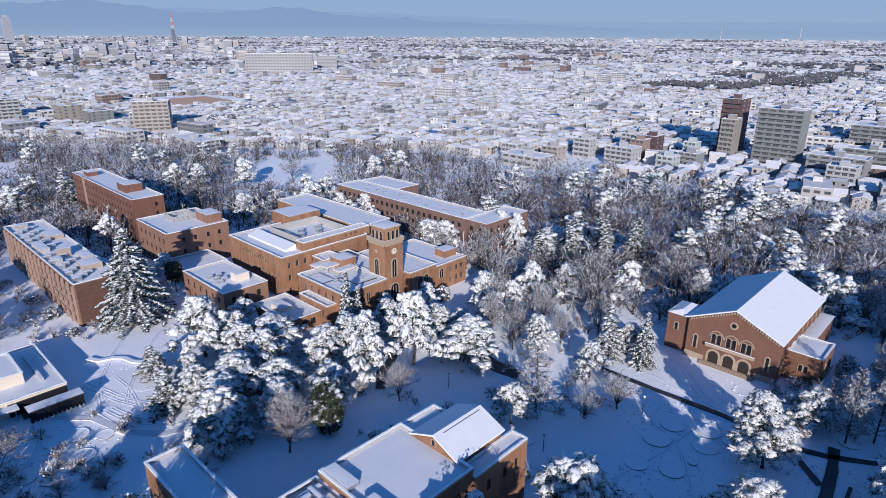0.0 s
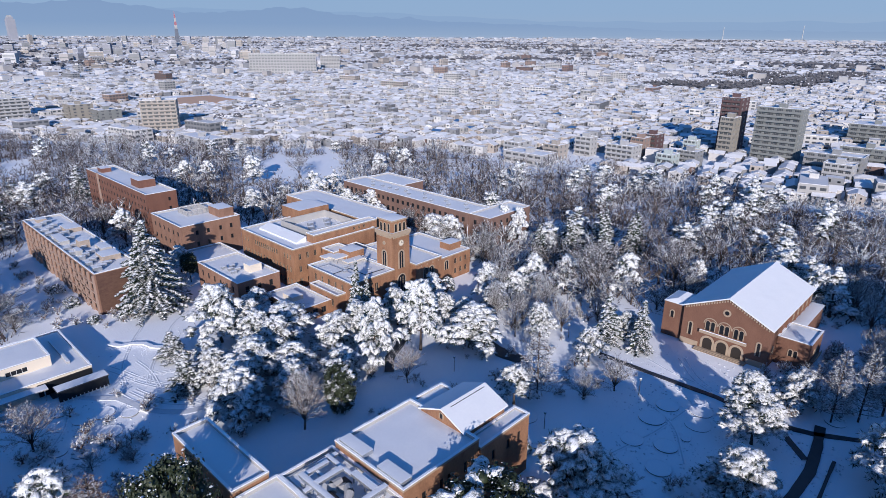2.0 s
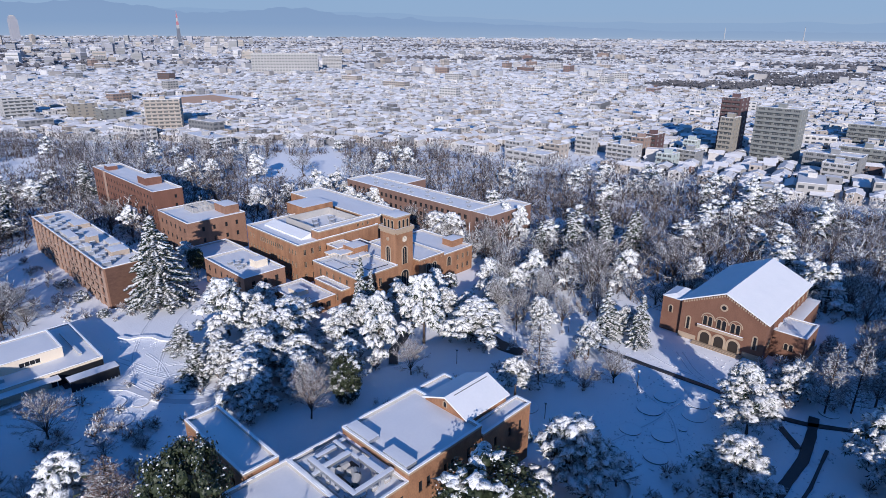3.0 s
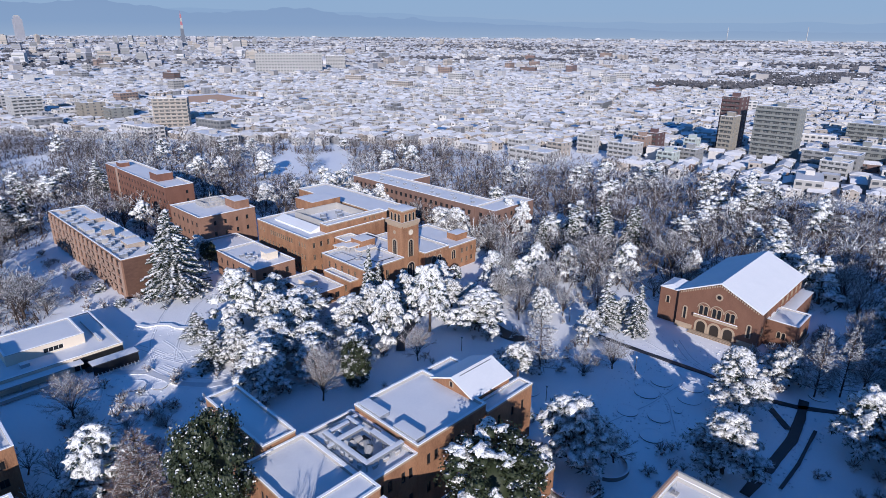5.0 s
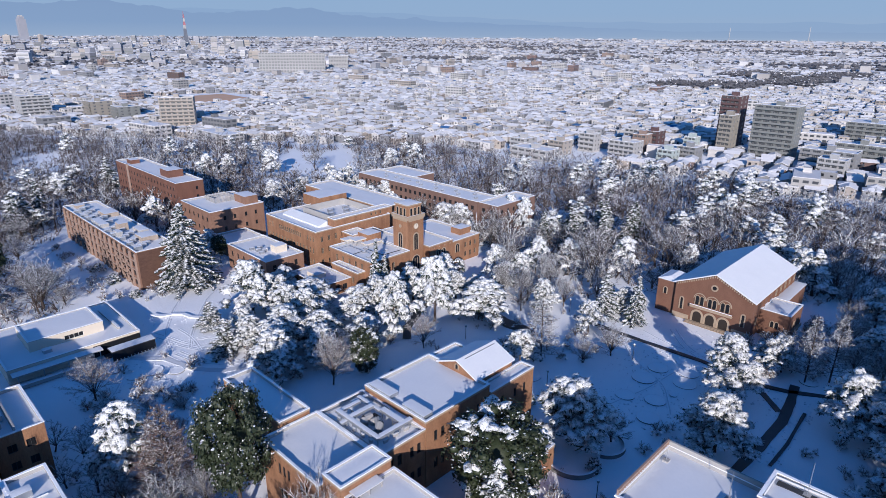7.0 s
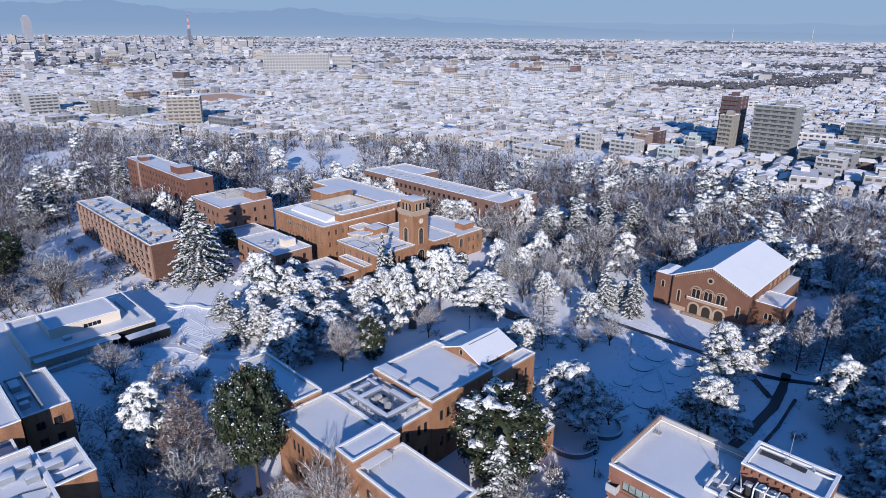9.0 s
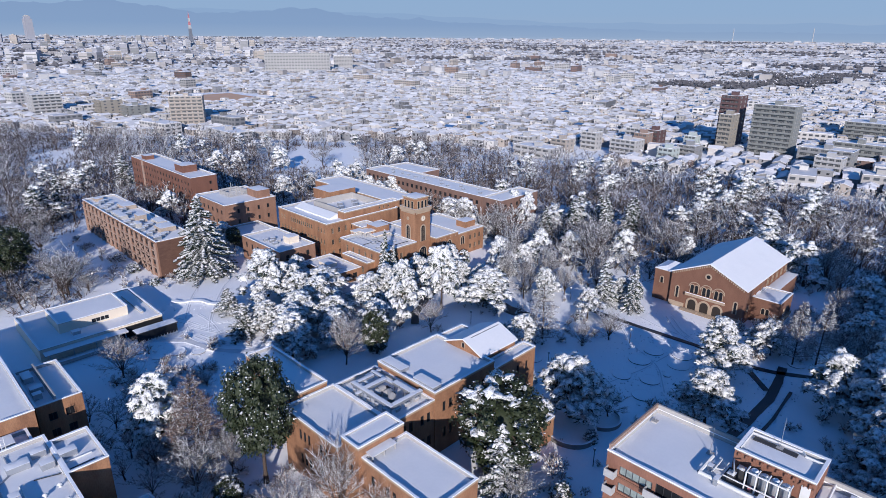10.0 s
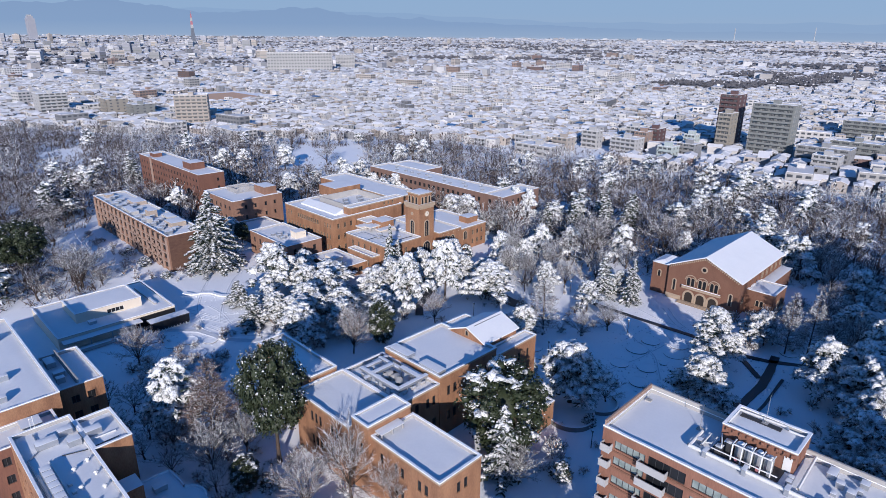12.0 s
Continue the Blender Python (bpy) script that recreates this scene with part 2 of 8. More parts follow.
def dome():
    """An icosphere split once, without its underside."""
    v, f, mid = [Vector(p) for p in ICO_V], [], {}
    def half(a, b):
        key = (min(a, b), max(a, b))
        if key not in mid:
            v.append((v[a] + v[b]).normalized())
            mid[key] = len(v) - 1
        return mid[key]
    for a, b, c in ICO_F:
        ab, bc, ca = half(a, b), half(b, c), half(c, a)
        f += [(a, ab, ca), (b, bc, ab), (c, ca, bc), (ab, bc, ca)]
    f = [q for q in f if sum(v[i].z for i in q) / 3 > -0.5]
    used = sorted({i for q in f for i in q})
    at = {i: n for n, i in enumerate(used)}
    return [tuple(v[i]) for i in used], [tuple(at[i] for i in q) for q in f]


DOME_V, DOME_F = dome()


def part(name, geo, mats, parent, label="", smooth=False):
    me = geo if isinstance(geo, bpy.types.Mesh) else geo.mesh(name, mats if isinstance(mats, (list, tuple)) else [mats], smooth)
    ob = new(name, me)
    ob.parent = parent
    return tagged(ob, label) if label else ob


def thing(name, label, category, at=(0, 0, 0), group="", kind=""):
    ob = new(name)
    ob.location = at
    return tagged(ob, label, category, group, kind)

# ---- ground: one snow-covered sheet to the horizon ----
def breaks(lo, hi, far_lo, far_hi, step):
    mid = list(np.arange(lo, hi + 0.1, step))
    out, s, c = [], step, hi
    while c < far_hi:
        s *= 1.22
        c = min(c + s, far_hi)
        out.append(c)
    back, s, c = [], step, lo
    while c > far_lo:
        s *= 1.3
        c = max(c - s, far_lo)
        back.append(c)
    return np.array(back[::-1] + mid + out)


def gz(x, y):
    return 0.16 * noise.noise((x * 0.11, y * 0.11, 0.3)) + 0.06 * noise.noise((x * 0.4, y * 0.4, 4.0)) - 0.08


def rise(x, y):
    """The plain climbs slowly towards the foot of the hills."""
    return 36.0 * max(0.0, (math.hypot(x, y) - 1900) / 2950) ** 1.6


def ground():
    xs, ys = breaks(-20, 200, -1500, 4880, 2.0), breaks(-20, 200, -1500, 4880, 2.0)
    X, Y = np.meshgrid(xs, ys)
    Zg = np.zeros_like(X)
    for i in range(X.shape[0]):
        for j in range(X.shape[1]):
            if -25 < X[i, j] < 260 and -25 < Y[i, j] < 320:
                Zg[i, j] = gz(X[i, j], Y[i, j])
            else:
                Zg[i, j] = rise(X[i, j], Y[i, j])
    nx = len(xs)
    v = np.stack([X.ravel(), Y.ravel(), Zg.ravel()], 1)
    f = [(i * nx + j, i * nx + j + 1, (i + 1) * nx + j + 1, (i + 1) * nx + j) for i in range(len(ys) - 1) for j in range(nx - 1)]
    me = bpy.data.meshes.new("ground")
    me.from_pydata(v.tolist(), [], f)
    me.materials.append(SNOW)
    me.polygons.foreach_set("use_smooth", [True] * len(f))
    return tagged(new("ground", me), "snow-covered flat campus lawn and plain", "ground", kind="structure")


ground()


def strip(name, points, width, mat, z=0.12, label="", category="path"):
    """A path along a line of points, lying a little over the snow."""
    g = Geo()
    pts = []
    for a, b in zip(points[:-1], points[1:]):
        n = max(2, int((Vector(b) - Vector(a)).length / 2))
        pts += [Vector(a).lerp(Vector(b), i / n) for i in range(n)]
    pts.append(Vector(points[-1]))
    rng = random.Random(len(pts) * 7 + int(width * 10))
    ring = []
    for i, p in enumerate(pts):
        d = (pts[min(i + 1, len(pts) - 1)] - pts[max(i - 1, 0)]).normalized()
        s = Vector((-d.y, d.x))
        w = width / 2 * (1 + 0.22 * noise.noise((p.x * 0.3, p.y * 0.3, 6.0)) + 0.06 * (rng.random() - 0.5))
        ring.append((p - s * w, p + s * w))
    for (a, b), (c, d) in zip(ring[:-1], ring[1:]):
        g.poly([(a.x, a.y, z), (b.x, b.y, z), (d.x, d.y, z), (c.x, c.y, z)])
        g.poly([(a.x, a.y, z), (c.x, c.y, z), (c.x, c.y, z - 0.3), (a.x, a.y, z - 0.3)])
        g.poly([(b.x, b.y, z - 0.3), (d.x, d.y, z - 0.3), (d.x, d.y, z), (b.x, b.y, z)])
    return tagged(new(name, g.mesh(name, [mat])), label, category, kind="structure")


strip("path", [(132.3, 72), (132.6, 55), (133.3, 40.2), (131.6, 27.7), (133.7, 20.6), (137.3, 14.3), (146, 3)], 1.3, ASPHALT, label="wet swept path along the lawn, dark in the snow")
strip("path", [(137.2, 20.6), (129.8, 19.3), (120.7, 18.3), (110.2, 18.7), (98, 19.5)], 1.9, ASPHALT, label="broad wet driveway cleared of snow")
strip("path", [(130.7, 26.6), (127, 23), (123.7, 19.8)], 1.2, ASPHALT, label="narrow cleared footpath between lawns")
strip("path", [(127, 15.8), (122, 15.6), (113.5, 15.2), (104, 15.5)], 0.6, ASPHALT, label="wet tyre-cleared bend beside the driveway")
strip("path", [(108.5, 111), (104, 109.5), (99.5, 106.5), (94.6, 104.1), (90, 99)], 2.2, ASPHALT, label="curved cleared path between pines")
strip("path", [(116.2, 97), (116.4, 92), (115.8, 86), (116.3, 80)], 4.2, ASPHALT, label="dark still pond edge in the snow")
strip("path", [(36, 139), (41.8, 133), (44.8, 123.2), (49.6, 117.4), (54.6, 115.8), (62, 117)], 1.6, SLUSH, label="curving wheel tracks trodden in snow")


def track(points, width=0.32, gauge=1.5):
    """Two wheel ruts pressed into the yard's snow, edged by low ridges."""
    g = Geo()
    pts = []
    for a, b in zip(points[:-1], points[1:]):
        n = max(2, int((Vector(b) - Vector(a)).length / 1.2))
        pts += [Vector(a).lerp(Vector(b), i / n) for i in range(n)]
    pts = [sum(pts[max(0, i - 3):i + 4], Vector((0, 0))) / len(pts[max(0, i - 3):i + 4]) for i in range(len(pts))]
    for off in (-gauge / 2, gauge / 2) if gauge else (0,):
        prof = ((-0.5, 0.0), (-0.3, 0.045), (-0.14, 0.0), (0.14, 0.0), (0.3, 0.045), (0.5, 0.0))
        rows = []
        for i, p in enumerate(pts):
            d = (pts[min(i + 1, len(pts) - 1)] - pts[max(i - 1, 0)]).normalized()
            s = Vector((-d.y, d.x))
            row = []
            for u, h in prof:
                q = p + s * (off + u * width / 0.32)
                row.append((q.x, q.y, gz(q.x, q.y) + 0.05 + h * (1 + 0.6 * noise.noise((q.x * 1.7, q.y * 1.7, u)))))
            rows.append(row)
        for a, b in zip(rows[:-1], rows[1:]):
            for k in range(5):
                g.poly([a[k], a[k + 1], b[k + 1], b[k]], 1 if k == 2 else 0)
    return tagged(new("path", g.mesh("path", [SNOW, SLUSH])), "wheel ruts and trodden tracks in the snowy yard", "path", kind="structure")


track([(62, 117), (54.6, 115.8), (49.6, 117.4), (44.8, 123.2), (41.8, 133), (42, 138)])
track([(66, 119), (56, 118.5), (50.5, 121), (46.5, 128), (44.5, 137)])
track([(44, 150), (46.5, 143), (48.5, 135), (53, 127), (62, 122)])
track([(60, 166), (54, 158), (47, 146), (44, 134)], gauge=0)
track([(74, 166), (67, 162), (60, 153), (52, 141), (47, 131)], gauge=0)
track([(43.6, 139), (50, 138.4), (58, 134.5)], gauge=0)
track([(50.5, 148), (51.5, 140), (49.5, 128)], gauge=0)
track([(34, 139), (30, 128), (20, 118), (14, 112)], gauge=0)
track([(131, 60), (122, 52), (117, 42), (104, 34)], gauge=0)
track([(139, 60), (136, 50), (136.5, 38), (138, 24)], gauge=0)
track([(130, 42), (112, 44), (96, 48), (88, 58)], gauge=0)
track([(146, 54), (137, 46), (133, 36)])
strip("planter_wall", [(49.2, 159.5), (50.6, 156.6), (53.4, 155.6), (55.4, 153.6), (56.2, 150.2), (58.4, 147.6), (61, 147.4)], 1.3, SNOW, 0.5, "S-curved raised planter under smooth snow", "planter")



KERB = material("kerb_stone", (0.20, 0.20, 0.20), (0.12, 0.12, 0.125), 0.85, scale=1.0)


def bed(x, y, r, h=0.10, arc=(0, 360), thick=0.3, label="round kerbed flower bed filled with snow"):
    """A round planting bed: stone kerb with a snow-capped rim, snow heaped inside."""
    ob = new("flower_bed")
    tagged(ob, label, "flower bed", "planting beds")
    ob.location = (x, y, 0)
    g, s = Geo(), Geo()
    n = 24
    a0, a1 = radians(arc[0]), radians(arc[1])
    for i in range(n):
        t0, t1 = a0 + (a1 - a0) * i / n, a0 + (a1 - a0) * (i + 1) / n
        p = lambda q, t, z: (q * math.cos(t), q * math.sin(t), z)
        g.poly([p(r, t0, -0.2), p(r, t1, -0.2), p(r, t1, h), p(r, t0, h)])
        g.poly([p(r, t1, h), p(r, t0, h), p(r - thick, t0, h), p(r - thick, t1, h)])
        s.poly([p(r + 0.03, t0, h), p(r + 0.03, t1, h), p(r - thick / 2, t1, h + 0.06), p(r - thick / 2, t0, h + 0.06)])
        s.poly([p(r - thick / 2, t0, h + 0.06), p(r - thick / 2, t1, h + 0.06), p(r - thick - 0.03, t1, h), p(r - thick - 0.03, t0, h)])
    k = g.mesh("kerb", [KERB])
    for name, me in (("kerb", k), ("snow_rim", s.mesh("snow_rim", [SNOW]))):
        o = new(name, me)
        o.parent = ob
    if arc == (0, 360):
        m = Geo()
        for i in range(n):
            t0, t1 = 2 * math.pi * i / n, 2 * math.pi * (i + 1) / n
            for q0, q1, z0, z1 in ((r - thick - 0.03, r * 0.5, h, h * 0.8), (r * 0.5, 0.0, h * 0.8, h * 1.0)):
                m.poly([(q0 * math.cos(t0), q0 * math.sin(t0), z0), (q0 * math.cos(t1), q0 * math.sin(t1), z0), (q1 * math.cos(t1), q1 * math.sin(t1), z1), (q1 * math.cos(t0), q1 * math.sin(t0), z1)])
        o = new("snow_fill", m.mesh("snow_fill", [SNOW], True))
        o.parent = ob
    return ob


for bx, by, br in ((116.3, 46.7, 2.7), (122.8, 46.3, 2.4), (120.5, 38.8, 2.6), (109.5, 40.5, 2.3), (125.6, 40.2, 2.4), (114.2, 38.6, 0.9), (102.4, 38.6, 2.4), (141.2, 18.8, 2.0), (98.3, 65.8, 2.6), (34.1, 130.2, 2.3), (37.6, 129.5, 2.3), (36.2, 121.7, 2.4),
                   (30.4, 118.7, 1.9), (24.0, 125.5, 2.3), (27.2, 122.0, 1.6), (51.5, 111.7, 2.6), (41.5, 125.6, 1.7), (31.5, 136, 1.8), (106.8, 46.2, 2.2)):
    bed(bx, by, br)
bed(79.5, 42.0, 5.0, 1.0, (150, 330), 0.4, "curved stone garden wall edged with snow")
bed(88.0, 40.5, 4.2, 0.7, (200, 350), 0.4, "curved low wall beside the lawn, edged with snow")


# ---- distance: glowing backdrop painted with haze, far plain and hills ----
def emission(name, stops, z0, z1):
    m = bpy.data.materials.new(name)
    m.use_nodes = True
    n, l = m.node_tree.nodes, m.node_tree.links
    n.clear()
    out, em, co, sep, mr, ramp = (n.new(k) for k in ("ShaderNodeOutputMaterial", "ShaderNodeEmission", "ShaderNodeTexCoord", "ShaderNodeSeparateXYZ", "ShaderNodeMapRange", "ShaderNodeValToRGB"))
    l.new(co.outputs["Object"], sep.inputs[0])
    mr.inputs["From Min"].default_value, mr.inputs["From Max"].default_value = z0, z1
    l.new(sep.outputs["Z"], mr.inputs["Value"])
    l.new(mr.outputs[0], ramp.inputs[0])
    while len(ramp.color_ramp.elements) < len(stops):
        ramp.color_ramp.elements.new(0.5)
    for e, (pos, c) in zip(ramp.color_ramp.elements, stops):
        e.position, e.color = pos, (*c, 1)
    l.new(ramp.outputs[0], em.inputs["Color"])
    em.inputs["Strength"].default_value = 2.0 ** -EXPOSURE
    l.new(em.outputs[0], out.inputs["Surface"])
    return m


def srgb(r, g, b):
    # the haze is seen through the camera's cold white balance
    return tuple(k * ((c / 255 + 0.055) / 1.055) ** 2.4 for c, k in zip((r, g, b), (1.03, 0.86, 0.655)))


# Haze is painted into these glowing ramps: pale at the foot, bluer above.
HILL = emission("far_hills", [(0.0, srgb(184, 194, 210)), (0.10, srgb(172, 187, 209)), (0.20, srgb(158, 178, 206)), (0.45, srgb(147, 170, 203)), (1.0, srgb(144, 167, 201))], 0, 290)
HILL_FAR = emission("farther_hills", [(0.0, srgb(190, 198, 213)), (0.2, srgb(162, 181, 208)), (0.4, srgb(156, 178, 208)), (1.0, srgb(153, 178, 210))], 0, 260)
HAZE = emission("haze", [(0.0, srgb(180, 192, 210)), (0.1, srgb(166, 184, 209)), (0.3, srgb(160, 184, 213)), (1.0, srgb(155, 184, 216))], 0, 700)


def ridge(name, radius, height, mat, label, az0=-15, az1=105, step=0.2):
    g = Geo()
    k = int((az1 - az0) / step)
    pts = []
    for i in range(k + 1):
        a = az0 + (az1 - az0) * i / k
        pts.append((radius * math.cos(radians(a)), radius * math.sin(radians(a)), height(a)))
    for a, b in zip(pts[:-1], pts[1:]):
        g.poly([(a[0], a[1], -20), (b[0], b[1], -20), b, a])
    return tagged(new(name, g.mesh(name, [mat])), label, "backdrop", kind="structure")


def bell(a, c, w):
    return math.exp(-((a - c) / w) ** 2)


def hills(a):
    # azimuth grows to the left of the view
    n = noise.noise((a * 0.22, 1.7, 0)) * 26 + noise.noise((a * 0.8, 3.1, 0)) * 16 + noise.noise((a * 2.3, 5.1, 0)) * 7
    return 95 + 125 * bell(a, 71, 5) + 120 * bell(a, 60, 7) + 110 * bell(a, 79, 6) + 80 * bell(a, 50, 8) + 30 * bell(a, 36, 9) + n * (1 if a > 40 else 0.5)


def far_hills(a):
    return 150 + 70 * bell(a, 66, 14) + 40 * bell(a, 48, 10) + noise.noise((a * 0.3, 8.0, 0)) * 14


ridge("backdrop", 4860, lambda a: 800, HAZE, "glowing backdrop painted as pale blue winter haze over the horizon")
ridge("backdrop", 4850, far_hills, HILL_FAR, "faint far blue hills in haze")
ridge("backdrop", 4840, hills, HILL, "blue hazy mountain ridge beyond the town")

# ---- building helpers ----
FACES = {"W": (0, -1), "S": (1, -1), "E": (0, 1), "N": (1, 1)}
WINDOW_MESH = {}


def facade(g, face, x0, y0, x1, y1, z0, z1, holes, depth=0.22):
    """One wall face with its window holes and their reveals. Each hole: along the wall from, to, sill, head."""
    axis, sign = FACES[face]
    lo, hi = (y0, y1) if axis == 0 else (x0, x1)
    at = {"W": x0, "E": x1, "S": y0, "N": y1}[face]

    def p(u, z, d=0.0):
        return (at - sign * d, u, z) if axis == 0 else (u, at - sign * d, z)

    us = sorted({lo, hi, *[h[0] for h in holes], *[h[1] for h in holes]})
    zs = sorted({z0, z1, *[h[2] for h in holes], *[h[3] for h in holes]})
    inside = lambda u, z: any(h[0] < u < h[1] and h[2] < z < h[3] for h in holes)
    flip = face in ("W", "N")
    for za, zb in zip(zs[:-1], zs[1:]):
        run = None
        for ua, ub in zip(us[:-1], us[1:]):
            if inside((ua + ub) / 2, (za + zb) / 2):
                if run is not None:
                    q = [p(run, za), p(ua, za), p(ua, zb), p(run, zb)]
                    g.poly(q[::-1] if flip else q)
                run = None
            elif run is None:
                run = ua
        if run is not None:
            q = [p(run, za), p(hi, za), p(hi, zb), p(run, zb)]
            g.poly(q[::-1] if flip else q)
    for a, b, c, d in holes:
        for (u, z), (w, y) in (((a, c), (b, c)), ((b, c), (b, d)), ((b, d), (a, d)), ((a, d), (a, c))):
            q = [p(u, z), p(u, z, depth), p(w, y, depth), p(w, y)]
            g.poly(q if flip else q[::-1])


def window_mesh(w, h, style):
    """A framed window in one piece: frame and bars in front, panes set back."""
    key = (round(w, 2), round(h, 2), style)
    if key not in WINDOW_MESH:
        g = Geo()
        f, bar = 0.08, 0.07
        n = 1 if style == "plain" and w < 1.2 else max(2, round(w / 0.95))
        xs = [-w / 2]
        for i in range(n):
            a, b = -w / 2 + w * i / n, -w / 2 + w * (i + 1) / n
            xs += [a + (f if i == 0 else bar / 2), b - (f if i == n - 1 else bar / 2)]
        xs.append(w / 2)
        zs = [0, f, h - f, h]
        at = {}
        for i, x in enumerate(xs):
            for j, z in enumerate(zs):
                at[i, j] = len(g.v)
                g.v.append((x, -0.06, z))
        for i in range(len(xs) - 1):
            for j in range(3):
                q = (at[i, j], at[i + 1, j], at[i + 1, j + 1], at[i, j + 1])
                if i % 2 == 1 and j == 1:
                    k = len(g.v)
                    g.v.extend((g.v[v][0], 0.0, g.v[v][2]) for v in q)
                    g.f.append((k, k + 1, k + 2, k + 3))
                    g.m.append(0)
                    for s in range(4):
                        t = (s + 1) % 4
                        g.f.append((q[s], q[t], k + t, k + s))
                        g.m.append(1)
                else:
                    g.f.append(q)
                    g.m.append(1)
        # wide curtain-style holes are open loggias; dark panes stand in for their shade
        pane = PALE_GLASS if style == "town" else CURTAIN if style == "curtain" and w < 4.9 else GLASS
        WINDOW_MESH[key] = g.mesh("window", [pane, {"white": WHITE, "town": CONCRETE, "stone": STONE}.get(style, DARK)])
    return WINDOW_MESH[key]


def put_window(parent, face, x0, y0, x1, y1, hole, depth=0.22, style="plain", name="window"):
    a, b, c, d = hole
    ob = part(name, window_mesh(b - a, d - c, style), None, parent)
    m = (a + b) / 2
    ob.matrix_basis = {"W": pose(x0 + depth, m, c, 0, 0, -90), "E": pose(x1 - depth, m, c, 0, 0, 90), "S": pose(m, y0 + depth, c), "N": pose(m, y1 - depth, c, 0, 0, 180)}[face]
    return ob


def grid_holes(lo, hi, n, w, rows, h, margin=1.0):
    """Even rows of windows: n along the wall from lo to hi, at the sill heights in rows."""
    step = (hi - lo - 2 * margin) / n
    return [(lo + margin + step * (i + 0.5) - w / 2, lo + margin + step * (i + 0.5) + w / 2, z, z + h) for z in rows for i in range(n)]


def snow_sheet(x0, y0, x1, y1, z, thick=0.18, seed=1, step=1.2, mat=ROOF_SNOW):
    """A soft sheet of snow with rounded sides and an uneven top."""
    g = Geo()
    nx, ny = max(2, min(24, int((x1 - x0) / step))), max(2, min(40, int((y1 - y0) / step)))
    idx = {}
    for i in range(nx + 1):
        for j in range(ny + 1):
            x, y = x0 + (x1 - x0) * i / nx, y0 + (y1 - y0) * j / ny
            edge = i in (0, nx) or j in (0, ny)
            idx[i, j] = len(g.v)
            g.v.append((x, y, z + (thick * 0.3 if edge else thick + 0.07 * noise.noise((x * 0.35 + seed, y * 0.35, seed)))))
    for i in range(nx):
        for j in range(ny):
            g.f.append((idx[i, j], idx[i + 1, j], idx[i + 1, j + 1], idx[i, j + 1]))
            g.m.append(0)
    for a, b in [((i, 0), (i + 1, 0)) for i in range(nx)] + [((nx, j), (nx, j + 1)) for j in range(ny)] + [((i + 1, ny), (i, ny)) for i in range(nx)] + [((0, j + 1), (0, j)) for j in range(ny)]:
        pa, pb = g.v[idx[a]], g.v[idx[b]]
        g.poly([(pa[0], pa[1], z), (pb[0], pb[1], z), pb, pa])
    return g.mesh("snow", [mat], smooth=True)


